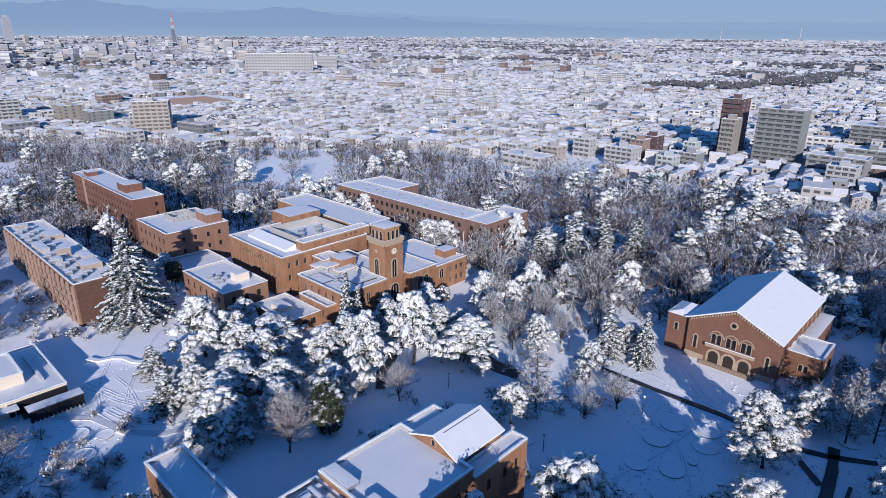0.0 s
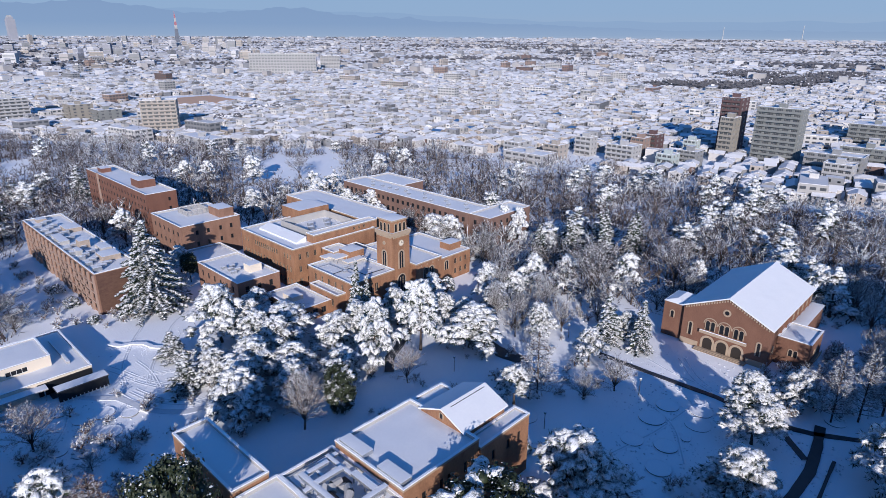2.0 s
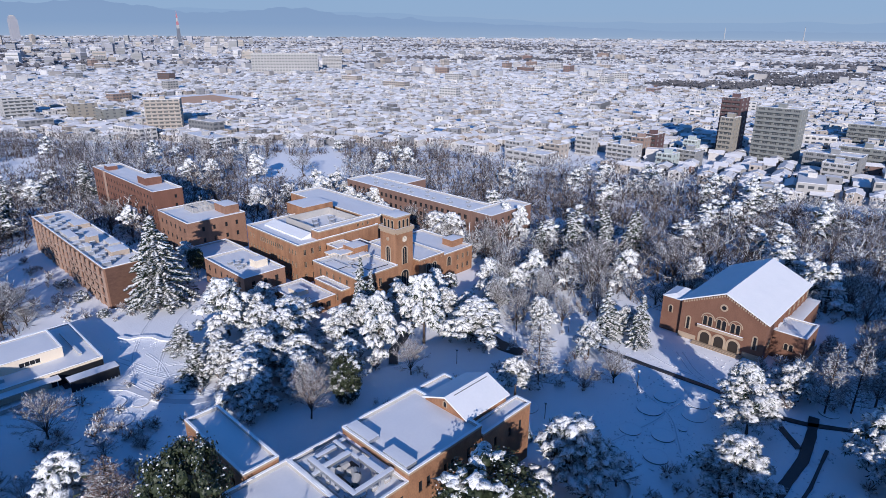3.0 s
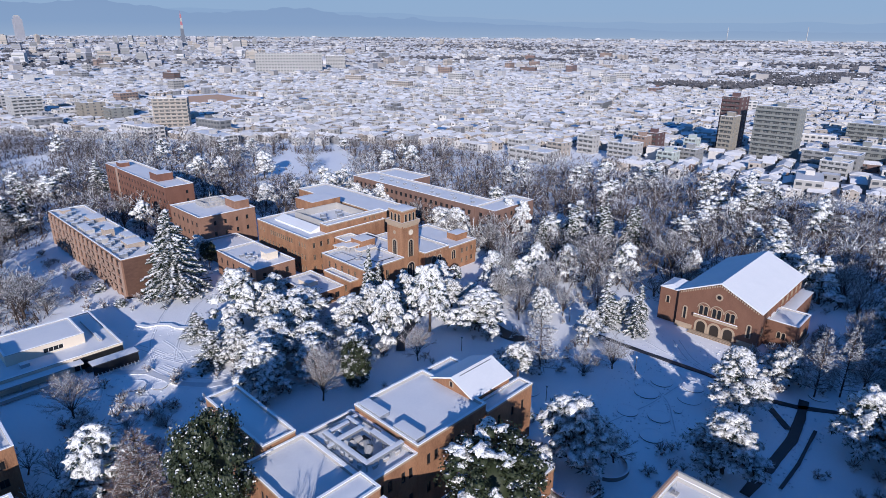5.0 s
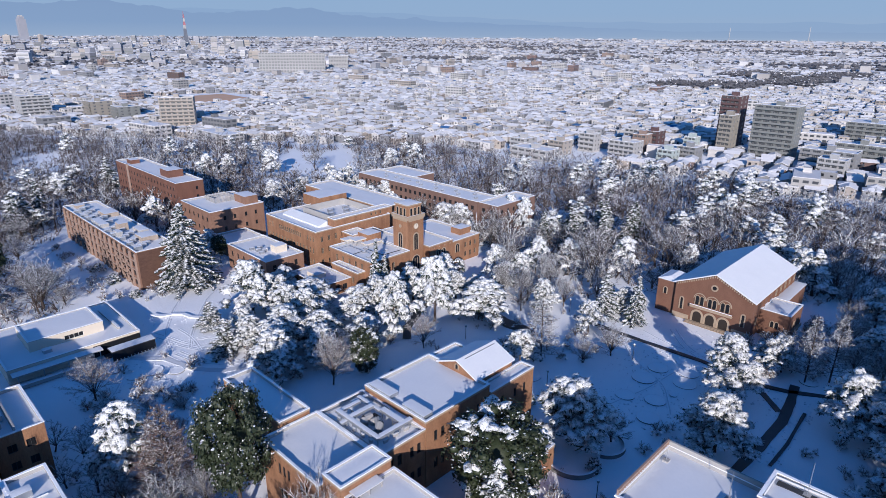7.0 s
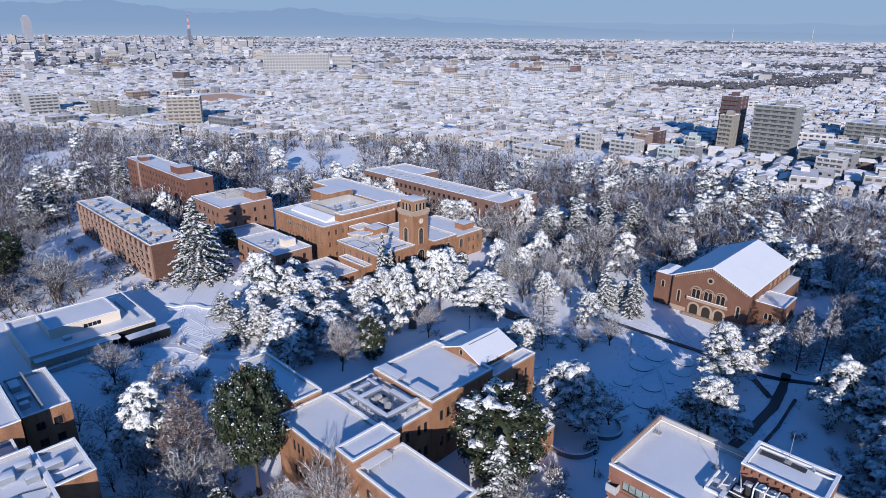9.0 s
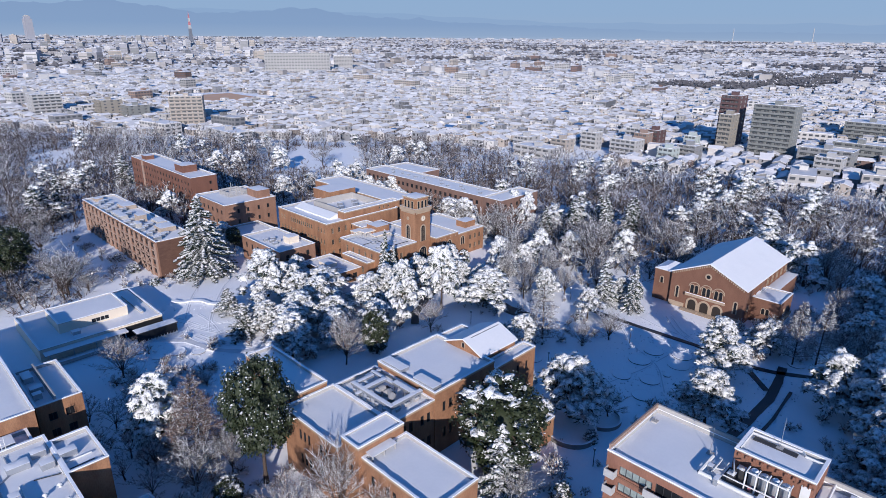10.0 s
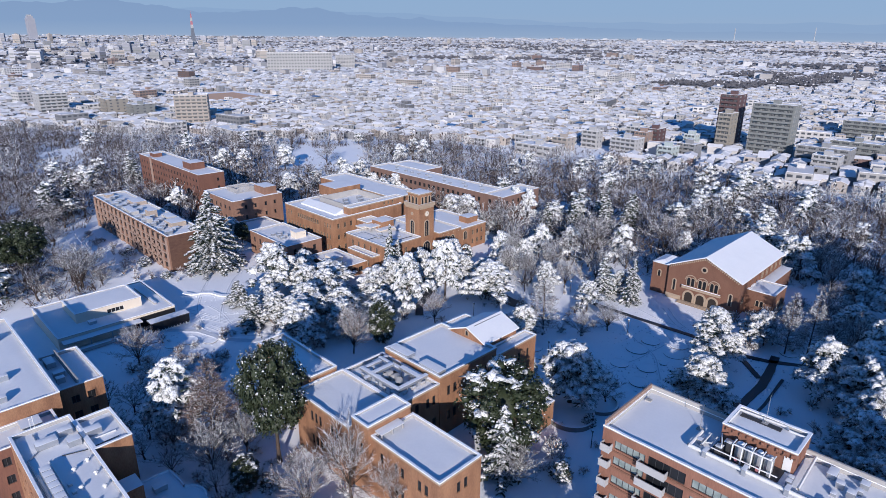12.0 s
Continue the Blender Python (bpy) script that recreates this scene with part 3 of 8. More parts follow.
def block(parent, x0, y0, x1, y1, z0, z1, mat, wins=None, parapet=0.55, style="plain", coping=CONCRETE, wall="wall", label="", band=None):
    """A flat-roofed block under a building: wall with holes, windows, parapet, coping with its snow, and the roof's snow."""
    wins = wins or {}
    g = Geo()
    zr = z1 - parapet
    for face in FACES:
        facade(g, face, x0, y0, x1, y1, z0, z1, wins.get(face, []))
    t = 0.35
    g.poly([(x0 + t, y0 + t, zr), (x1 - t, y0 + t, zr), (x1 - t, y1 - t, zr), (x0 + t, y1 - t, zr)])
    for a, b, c, d in ((x0 + t, y0 + t, x0 + t, y1 - t), (x1 - t, y1 - t, x1 - t, y0 + t), (x0 + t, y1 - t, x1 - t, y1 - t), (x1 - t, y0 + t, x0 + t, y0 + t)):
        g.poly([(a, b, zr), (c, d, zr), (c, d, z1), (a, b, z1)], 1)
    w = part(wall, g, [mat, CONCRETE], parent, label)
    for face, holes in wins.items():
        for h in holes:
            put_window(parent, face, x0, y0, x1, y1, h, style=style)
    g = Geo()
    e = 0.08
    for a, b, c, d in ((x0 - e, y0 - e, x1 + e, y0 + t), (x0 - e, y1 - t, x1 + e, y1 + e), (x0 - e, y0 + t, x0 + t, y1 - t), (x1 - t, y0 + t, x1 + e, y1 - t)):
        g.box(a, b, z1, c, d, z1 + 0.12)
    part("coping", g, [coping], parent)
    if band:
        g = Geo()
        w = 0.07
        for a, b, c, d in ((x0 - w, y0 - w, x1 + w, y0 - 0.003), (x0 - w, y1 + 0.003, x1 + w, y1 + w), (x0 - w, y0 - 0.003, x0 - 0.003, y1 + 0.003), (x1 + 0.003, y0 - 0.003, x1 + w, y1 + 0.003)):
            g.box(a, b, z1 - 0.30, c, d, z1 - 0.003)
        part("cornice", g, [band], parent, "pale stone band under the roof edge")
    g = Geo()
    rng = random.Random(int(x0 * 31 + y0 * 17 + z1))
    ring = []
    corners = ((x0, y0), (x1, y0), (x1, y1), (x0, y1))
    for c in range(4):
        (ax, ay), (bx, by) = corners[c], corners[(c + 1) % 4]
        n = max(1, int(max(abs(bx - ax), abs(by - ay)) / 1.5))
        for i in range(n):
            u = i / n
            px, py = ax + (bx - ax) * u, ay + (by - ay) * u
            ix, iy = min(max(px, x0 + t), x1 - t), min(max(py, y0 + t), y1 - t)
            ex, ey = px + (e if px == x1 else -e if px == x0 else 0), py + (e if py == y1 else -e if py == y0 else 0)
            h = z1 + 0.2 + 0.09 * rng.random()
            ring.append(((ex, ey, z1 + 0.121), (ex * 0.96 + ix * 0.04, ey * 0.96 + iy * 0.04, h), (ix, iy, h - 0.02), (ix, iy, z1 + 0.121)))
    n = len(ring)
    for r in ring:
        g.v.extend(r)
    for i in range(n):
        j = (i + 1) % n
        for k in range(3):
            g.f.append((i * 4 + k, j * 4 + k, j * 4 + k + 1, i * 4 + k + 1))
            g.m.append(0)
    part("coping_snow", g, [SNOW], parent, "white snow along the coping")
    part("roof", snow_sheet(x0 + t, y0 + t, x1 - t, y1 - t, zr + 0.004, 0.16, seed=x0 + y0), None, parent, "flat roof under smooth snow")
    return w


def add_box(parent, name, x0, y0, z0, x1, y1, z1, mat, label="", cap=0.1):
    g = Geo()
    g.box(x0, y0, z0, x1, y1, z1)
    ob = part(name, g, [mat], parent, label)
    if cap:
        part("snow_cap", snow_sheet(x0 - 0.05, y0 - 0.05, x1 + 0.05, y1 + 0.05, z1 + 0.004, cap, seed=x0), None, ob)
    return ob


def roof_unit(x, y, z, w, d, h, rot=0.0):
    """A rooftop air-conditioning unit on feet, snow on its lid."""
    ob = thing("air_conditioner", "grey rooftop air-conditioning unit under snow", "air conditioner", (x, y, z), "rooftop units")
    ob.rotation_euler = (0, 0, rot)
    g = Geo()
    g.box(-w / 2, -d / 2, 0.12, w / 2, d / 2, h)
    part("casing", g, [STEEL], ob)
    g = Geo()
    for sx in (-1, 1):
        g.box(sx * w / 2 * 0.8 - 0.08, -d / 2, 0, sx * w / 2 * 0.8 + 0.08, d / 2, 0.12)
    part("feet", g, [CONCRETE], ob)
    part("snow_cap", snow_sheet(-w / 2 - 0.03, -d / 2 - 0.03, w / 2 + 0.03, d / 2 + 0.03, h + 0.003, 0.14, seed=x, step=0.5), None, ob)
    return ob


def pipe(parent, name, points, r, mat, sides=6, label=""):
    g = Geo()
    for a, b in zip(points[:-1], points[1:]):
        g.tube(a, b, r, r, sides)
    return part(name, g, [mat], parent, label)


def arch_window(parent, face, at, u, z0, w, h, ring=0.28, mull=1, stone=STONE, name="arched_window", pane=GLASS):
    """An arched opening: a dark pane, glass unless given, set in a projecting stone surround, with mullions."""
    axis, sign = FACES[face]

    def p(a, z, d):
        return (at + sign * d, u + a, z) if axis == 0 else (u + a, at + sign * d, z)

    def outline(hw, top, n=10):
        pts = [(-hw, z0), (hw, z0)]
        for i in range(n + 1):
            t = math.pi * i / n
            pts.append((hw * math.cos(t), top - hw + hw * math.sin(t)))
        return pts

    holder = new(name)
    holder.parent = parent
    g = Geo()
    inner = outline(w / 2, z0 + h)
    g.poly([p(a, z, 0.03) for a, z in inner])
    part("pane", g, [pane], holder)
    g = Geo()
    outer = outline(w / 2 + ring, z0 + h + ring)
    for i in range(1, len(inner)):
        j = (i + 1) % len(inner)
        if j == 0:
            a, b, c, d = inner[i], inner[0], outer[0], outer[i]
        else:
            a, b, c, d = inner[i], inner[j], outer[j], outer[i]
        g.poly([p(*a, 0.14), p(*b, 0.14), p(*c, 0.14), p(*d, 0.14)])
        g.poly([p(*a, 0.0), p(*b, 0.0), p(*b, 0.14), p(*a, 0.14)])
        g.poly([p(*d, 0.0), p(*c, 0.0), p(*c, 0.14), p(*d, 0.14)])
    part("surround", g, [stone], holder)
    g = Geo()
    for i in range(1, mull + 1):
        a = -w / 2 + w * i / (mull + 1)
        q = [p(a - 0.07, z0, 0.1), p(a + 0.07, z0, 0.1), p(a + 0.07, z0 + h - w * 0.25, 0.1), p(a - 0.07, z0 + h - w * 0.25, 0.1)]
        g.poly(q)
        for k in range(4):
            s, e = q[k], q[(k + 1) % 4]
            f = lambda v: (v[0] - sign * 0.08, v[1], v[2]) if axis == 0 else (v[0], v[1] - sign * 0.08, v[2])
            g.poly([s, e, f(e), f(s)])
    if mull:
        part("mullion", g, [stone], holder)
    return holder


# ---- west wing: four storeys with braced front ----
def west_wing():
    b = thing("campus_building", "buff-tiled four-storey wing with X-braced front, snow on its flat roof", "building")
    rows = [0.9, 3.9, 6.9, 9.6]
    x0, y0, x1, y1, z1 = 54.0, 179.5, 66.0, 251.5, 12.2
    bays = 16
    step = (y1 - y0 - 2.0) / bays
    block(b, x0, y0, x1, y1, 0, z1, BRICK_PALE, {"W": grid_holes(y0, y1, bays, 3.3, rows, 2.0), "E": grid_holes(y0, y1, 14, 1.8, rows, 1.4)})
    for i in range(bays + 1):
        y = y0 + 1.0 + step * i
        g = Geo()
        g.box(x0 - 0.45, y - 0.3, 0, x0 - 0.003, y + 0.3, z1 - 0.6)
        part("pilaster", g, [PINK_TILE], b)
    for z in (3.2, 6.2, 9.1):
        g = Geo()
        g.box(x0 - 0.3, y0 + 1.3, z - 0.25, x0 - 0.003, y1 - 1.3, z + 0.15)
        part("storey_band", g, [PINK_TILE], b)
    for i in (1, 2, 3, 5, 6, 10, 11, 13):
        y = y0 + 1.0 + step * i
        for z in (0.2, 3.3, 6.3):
            g = Geo()
            for (ya, za), (yb, zb) in (((y + 0.4, z), (y + step - 0.4, z + 2.7)), ((y + step - 0.4, z), (y + 0.4, z + 2.7))):
                g.tube((x0 - 0.5, ya, za), (x0 - 0.5, yb, zb), 0.16, 0.16, 4)
            part("brace", g, [PINK_TILE], b)
    g = Geo()
    g.box(x0 + 0.3, y0 - 0.06, 0, x1 - 0.3, y0 - 0.002, z1 - 0.2)
    for z in rows:
        g.box(62.7, y0 - 0.2, z, 63.8, y0 - 0.061, z + 0.12)
    part("end_wall", g, [END_BRICK], b, "brown brick end wall")
    for z in rows:
        g = Geo()
        g.box(62.8, y0 - 0.1, z + 0.12, 63.7, y0 - 0.065, z + 1.25)
        part("window", g, [GLASS], b)
    for a, c, d, e, h, m in ((59.5, 189, 64.5, 195, 1.7, BUFF), (58.6, 206, 61.5, 209.5, 2.6, BUFF), (60.5, 226, 65.2, 233, 1.5, BUFF), (57, 246, 60, 249, 1.2, BUFF)):
        add_box(b, "penthouse", a, c, z1 - 0.5, d, e, z1 - 0.5 + h, m)
    for a, c, d, e, h in ((55.4, 214, 58, 224, 1.3), (62.4, 199, 65.4, 205, 1.1), (56, 200, 57.6, 204, 1.6)):
        add_box(b, "plant_screen", a, c, z1 - 0.5, d, e, z1 - 0.5 + h, CONCRETE)
    rng = random.Random(5)
    for i in range(30):
        roof_unit(55.6 + 1.9 * (i % 3) + rng.random() * 0.6, 183 + i * 2.1, z1 - 0.42, 1.5 + rng.random(), 0.9 + 0.5 * rng.random(), 0.7 + 0.5 * rng.random())


west_wing()


def red_block():
    b = thing("campus_building", "red-brick five-storey block with rows of small windows, snowy roof", "building")
    rows = [1.2, 4.3, 7.4, 10.5, 13.5]
    x0, y0, x1, y1, z1 = 91.5, 238, 103, 304, 17
    block(b, x0, y0, x1, y1, 0, z1, BRICK_RED, {"W": grid_holes(y0, y1, 20, 1.3, rows, 1.4), "S": [(99.6, 100.6, z, z + 1.4) for z in (9.8, 13.3)]})
    add_box(b, "penthouse", 94.5, 252, z1 - 0.5, 101, 260, z1 + 2.6, BRICK_RED)
    add_box(b, "penthouse", 94, 292, z1 - 0.5, 98, 297, z1 + 1.4, BRICK_RED)
    g = Geo()
    g.box(91.1, 289, 0, 91.49, 290.5, z1 + 0.4)
    part("pilaster", g, [PINK_TILE], b)
    b2 = thing("campus_building", "ochre-brick three-storey block with snowy flat roof", "building")
    x0, y0, x1, y1, z1 = 88, 201.8, 109.5, 226, 13
    block(b2, x0, y0, x1, y1, 0, z1, BRICK_PALE, {"S": [(x, x + 1.0, z, z + 1.6) for x in (93, 97, 101.5, 105.5) for z in (5.2, 9.2)], "W": grid_holes(y0, y1, 6, 1.4, [1.2, 5.2, 9.2], 1.6)})
    add_box(b2, "penthouse", 103.5, 205, z1 - 0.5, 109, 213, z1 + 2.6, BRICK_PALE)
    g = Geo()
    for i in range(5):
        z = z1 - 0.3 + i * 0.4
        for a, c, d, e in ((96, 214, 104, 214.15), (96, 221.85, 104, 222), (96, 214.15, 96.15, 221.85), (103.85, 214.15, 104, 221.85)):
            g.box(a, c, z, d, e, z + 0.28)
    part("louvre_screen", g, [CONCRETE], b2, "grey louvred plant screen")
    b3 = thing("campus_building", "low flat link building under snow", "building")
    block(b3, 87, 184, 101, 201.7, 0, 4.6, BRICK_PALE, {"S": grid_holes(87, 101, 4, 1.6, [1.0], 1.8)})
    b4 = thing("campus_building", "two-storey brick annex with snowy flat roof", "building")
    x0, y0, x1, y1, z1 = 82.7, 155, 96.2, 179.5, 8
    block(b4, x0, y0, x1, y1, 0, z1, BRICK_PALE, {"W": grid_holes(y0, y1, 6, 1.2, [1.2, 4.6], 1.8), "S": grid_holes(x0, x1, 3, 1.2, [1.2, 4.6], 1.8)})
    add_box(b4, "penthouse", 90, 161, z1 - 0.5, 94, 164.5, z1 + 1.9, CREAM)
    for i, (x, y) in enumerate(((86.5, 164), (87, 167), (88.5, 165.5), (86.2, 169.5), (88.6, 169))):
        roof_unit(x, y, z1 - 0.42, 1.6, 1.0, 0.9)
    b5 = thing("campus_building", "low entrance building with stepped snowy roof", "building")
    block(b5, 89.5, 135, 99.8, 152, 0, 4.0, BRICK, {"S": grid_holes(89.5, 99.8, 3, 1.6, [1.0], 1.8), "W": grid_holes(135, 152, 4, 1.6, [1.0], 1.8)})
    add_box(b5, "skylight", 92, 142, 3.5, 95.5, 147, 4.9, CREAM)


red_block()


# ---- library with clock tower ----
def library():
    b = thing("library", "ochre-brick library with battlemented clock tower and snowy flat roofs", "building")
    rows = [1.2, 5.0, 9.2]
    block(b, 102, 156.2, 134, 187, 0, 13, BRICK, {"W": grid_holes(156.2, 187, 15, 0.95, [1.2, 5.2], 1.9) + grid_holes(164, 180, 11, 1.1, [9.3], 1.7) + grid_holes(156.2, 163, 3, 0.9, [9.3], 1.7) + grid_holes(181, 187, 2, 0.9, [9.3], 1.7),
                                              "S": grid_holes(102, 118, 5, 0.95, [1.2, 5.2, 9.2], 1.9)}, style="stone", band=STONE)
    block(b, 110.5, 157.2, 136, 161.2, 12.5, 15.3, BRICK, {"S": [(126, 126.8, 13.6, 14.7), (128, 128.8, 13.6, 14.7), (130.2, 131, 13.6, 14.7)]}, parapet=0.4, style="stone", band=STONE)
    add_box(b, "penthouse", 121, 181, 12.5, 133.5, 192, 16.4, BRICK)
    g = Geo()
    for a, c, d, e in ((113, 163, 131, 163.3), (113, 179.7, 131, 180), (113, 163.3, 113.3, 179.7), (130.7, 163.3, 131, 179.7)):
        g.box(a, c, 12.5, d, e, 15.0)
    part("plant_screen", g, [CONCRETE], b, "pale wall round the roof plant")
    g = Geo()
    a, z = 1.0, 12.6
    g.poly([(106.5, 161, z + 0.5), (110.2, 161, z + 1.7), (110.2, 183, z + 1.7), (106.5, 183, z + 0.5)])
    g.poly([(106.5, 161, z - 0.1), (110.2, 161, z - 0.1), (110.2, 161, z + 1.7), (106.5, 161, z + 0.5)])
    g.poly([(106.5, 183, z - 0.1), (106.5, 161, z - 0.1), (106.5, 161, z + 0.5), (106.5, 183, z + 0.5)])
    g.poly([(110.2, 183, z - 0.1), (106.5, 183, z - 0.1), (106.5, 183, z + 0.5), (110.2, 183, z + 1.7)])
    part("skylight", g, [ROOF_SNOW], b, "long sloping roof light under snow")
    block(b, 137, 164, 151, 214.5, 0, 13, BRICK, {"W": grid_holes(164, 214, 16, 1.0, [1.2, 5.2, 9.2], 1.9)}, style="stone", band=STONE)
    # front block, porch and stair head
    block(b, 103, 129, 118.6, 150, 0, 9.5, BRICK, {"S": grid_holes(103, 114, 4, 1.2, [4.8], 2.6), "W": grid_holes(131, 149, 5, 1.1, [5.6], 2.4)}, style="stone", band=STONE)
    block(b, 100, 132, 102.99, 145, 0, 6.0, BRICK, {"W": grid_holes(132, 145, 4, 1.1, [2.2], 2.2)}, style="stone", band=STONE)
    block(b, 112.5, 150.1, 119, 156.1, 0, 11.0, BRICK, style="stone", band=STONE)
    add_box(b, "stair_head", 114.5, 144.5, 9.0, 120, 150, 12.0, BRICK)
    for a, c, d, e, z in ((108.5, 149.0, 114.4, 151.8, 10.2), (109.8, 145.2, 114.4, 148.0, 10.6), (111.5, 141.6, 118, 144.4, 9.9)):
        add_box(b, "canopy_slab", a, c, z, d, e, z + 0.3, CREAM, cap=0.12)
        for px, py in ((a + 0.3, c + 0.3), (d - 0.5, c + 0.3), (a + 0.3, e - 0.5), (d - 0.5, e - 0.5)):
            g = Geo()
            g.box(px, py, 9.0, px + 0.2, py + 0.2, z)
            part("slab_post", g, [CONCRETE], b)
    pipe(b, "roof_pipe", [(104, 139, 9.5), (110, 139.2, 9.5), (110.2, 132, 9.5), (117, 131.6, 9.5)], 0.12, DARK)
    pipe(b, "roof_pipe", [(104, 146.5, 9.5), (108, 146.5, 9.5), (108.2, 136, 9.5)], 0.1, STEEL)
    block(b, 119.1, 137, 126, 156.1, 0, 9.6, BRICK, style="stone", band=STONE)
    # east wing in two heights
    block(b, 126.05, 127.5, 137, 152, 0, 9.4, BRICK, style="stone", band=STONE)
    block(b, 137.05, 128, 151, 152, 0, 8.2, BRICK, {"S": [(x, x + 1.1, z, z + 1.8) for x in (143.5, 146, 148.4) for z in (1.4, 4.8)]}, style="stone", band=STONE)
    add_box(b, "penthouse", 145.5, 132, 7.7, 151, 136.5, 10.0, BRICK)
    for x in (129.2, 131.7):
        arch_window(b, "S", 127.5, x + 0.9, 3.2, 1.7, 4.2)
    arch_window(b, "S", 128, 139.8, 4.0, 1.6, 3.0)
    for x in (128, 130.5, 133, 135.5):
        g = Geo()
        g.box(x, 127.44, 8.2, x + 0.35, 127.499, 8.6)
        part("roundel", g, [STONE], b)
    # tower
    x0, y0, x1, y1 = 118.6, 129.6, 125.4, 136.6
    g = Geo()
    g.box(x0, y0, 0, x1, y1, 19.4)
    t = part("tower", g, [BRICK], b, "square brick clock tower")
    for face, at, lo, hi in (("W", x0, y0, y1), ("S", y0, x0, x1)):
        m = (lo + hi) / 2
        arch_window(t, face, at, m, 9.0, 1.6, 5.4, ring=0.42, mull=1)
        arch_window(t, face, at, m, 1.0, 3.0, 6.0, mull=2)
    for face, at, m in (("S", y0, (x0 + x1) / 2), ("W", x0, (y0 + y1) / 2)):
        g = Geo()
        ax, sg = FACES[face]
        rr = 0.85 if face == "S" else 0.5
        ring = [(rr * math.cos(2 * math.pi * i / 20), rr * math.sin(2 * math.pi * i / 20)) for i in range(20)]
        p = (lambda a, z, d: (m + a, at + sg * d, 16.9 + z)) if face == "S" else (lambda a, z, d: (at + sg * d, m + a, 16.9 + z))
        g.poly([p(a, z, 0.16) for a, z in ring], 0)
        for i in range(20):
            a, c = ring[i], ring[(i + 1) % 20]
            g.poly([p(*a, 0.16), p(*c, 0.16), p(*c, 0.0), p(*a, 0.0)], 0)
            a2, c2 = (a[0] * 1.18, a[1] * 1.18), (c[0] * 1.18, c[1] * 1.18)
            g.poly([p(*a, 0.2), p(*c, 0.2), p(*c2, 0.2), p(*a2, 0.2)], 1)
            g.poly([p(*a2, 0.2), p(*c2, 0.2), p(*c2, 0.0), p(*a2, 0.0)], 1)
        part("clock_face" if face == "S" else "roundel", g, [CREAM if face == "S" else STONE, STONE], t)
        if face == "S":
            g = Geo()
            g.box(m - 0.04, at - 0.25, 16.9, m + 0.04, at - 0.2, 17.6)
            g.box(m, at - 0.25, 16.86, m + 0.45, at - 0.2, 16.94)
            part("clock_hand", g, [DARK], t)
    # corbelled balcony
    g = Geo()
    g.box(x0 - 0.35, y0 - 0.35, 19.4, x1 + 0.35, y1 + 0.35, 19.75)
    part("balcony", g, [STONE], t)
    for k in range(12):
        for face in ("W", "S"):
            g = Geo()
            u = (y0 if face == "W" else x0) + 0.3 + k * (6.6 / 12)
            if face == "W":
                g.box(x0 - 0.3, u, 18.8, x0 - 0.003, u + 0.28, 19.4)
            else:
                g.box(u, y0 - 0.3, 18.8, u + 0.28, y0 - 0.003, 19.4)
            part("corbel", g, [STONE], t)
    for a, c, d, e in ((x0 - 0.35, y0 - 0.35, x1 + 0.35, y0 - 0.1), (x0 - 0.35, y1 + 0.1, x1 + 0.35, y1 + 0.35), (x0 - 0.35, y0 - 0.1, x0 - 0.1, y1 + 0.1), (x1 + 0.1, y0 - 0.1, x1 + 0.35, y1 + 0.1)):
        g = Geo()
        g.box(a, c, 19.75, d, e, 20.6, 0, 1)
        part("balustrade", g, [STONE, SNOW], t)
    q0, r0, q1, r1 = x0 + 0.6, y0 + 0.6, x1 - 0.6, y1 - 0.6
    g = Geo()
    g.box(q0, r0, 19.75, q1, r1, 23.6)
    bel = part("belfry", g, [BRICK], t)
    for face, at, lo, hi in (("W", q0, r0, r1), ("S", r0, q0, q1)):
        for k in range(3):
            arch_window(bel, face, at, lo + (hi - lo) * (k + 0.75) / 3.5 + 0.2, 20.3, 0.85, 2.5, ring=0.2, mull=0)
    g = Geo()
    g.box(q0 - 0.3, r0 - 0.3, 23.6, q1 + 0.3, r1 + 0.3, 24.0)
    part("cornice", g, [STONE], t)
    part("roof", snow_sheet(q0 - 0.25, r0 - 0.25, q1 + 0.25, r1 + 0.25, 24.004, 0.2, seed=3), None, t)
    for x, y, w in ((106.5, 134, 2), (108, 138.5, 1.2), (110.5, 141, 1.6), (114, 135, 1.0)):
        roof_unit(x, y, 9.1, w, 0.8, 0.6)
    for i in range(6):
        roof_unit(116 + 2.2 * i, 166 + (i % 3) * 3.8, 12.6, 1.7, 1.3, 1.3)


library()


def long_block():
    b = thing("campus_building", "long three-storey brown-brick classroom block with snowy roof", "building")
    rows = [1.2, 4.8, 8.4]
    block(b, 171.5, 147.1, 184, 222, 0, 12, CLASS_BRICK, {"W": grid_holes(147.1, 222, 24, 1.5, rows, 1.7)})
    block(b, 171.8, 137, 196, 147, 0, 12, CLASS_BRICK, {"W": grid_holes(137, 147, 2, 1.5, rows, 1.7), "S": grid_holes(172, 196, 6, 1.4, rows, 1.7)})
    block(b, 184.1, 198, 198, 222, 0, 11.5, CLASS_BRICK)
    rng = random.Random(8)
    for i in range(14):
        roof_unit(175 + rng.random() * 6, 152 + i * 4.6, 11.55, 1.4, 1.0, 0.8)


long_block()


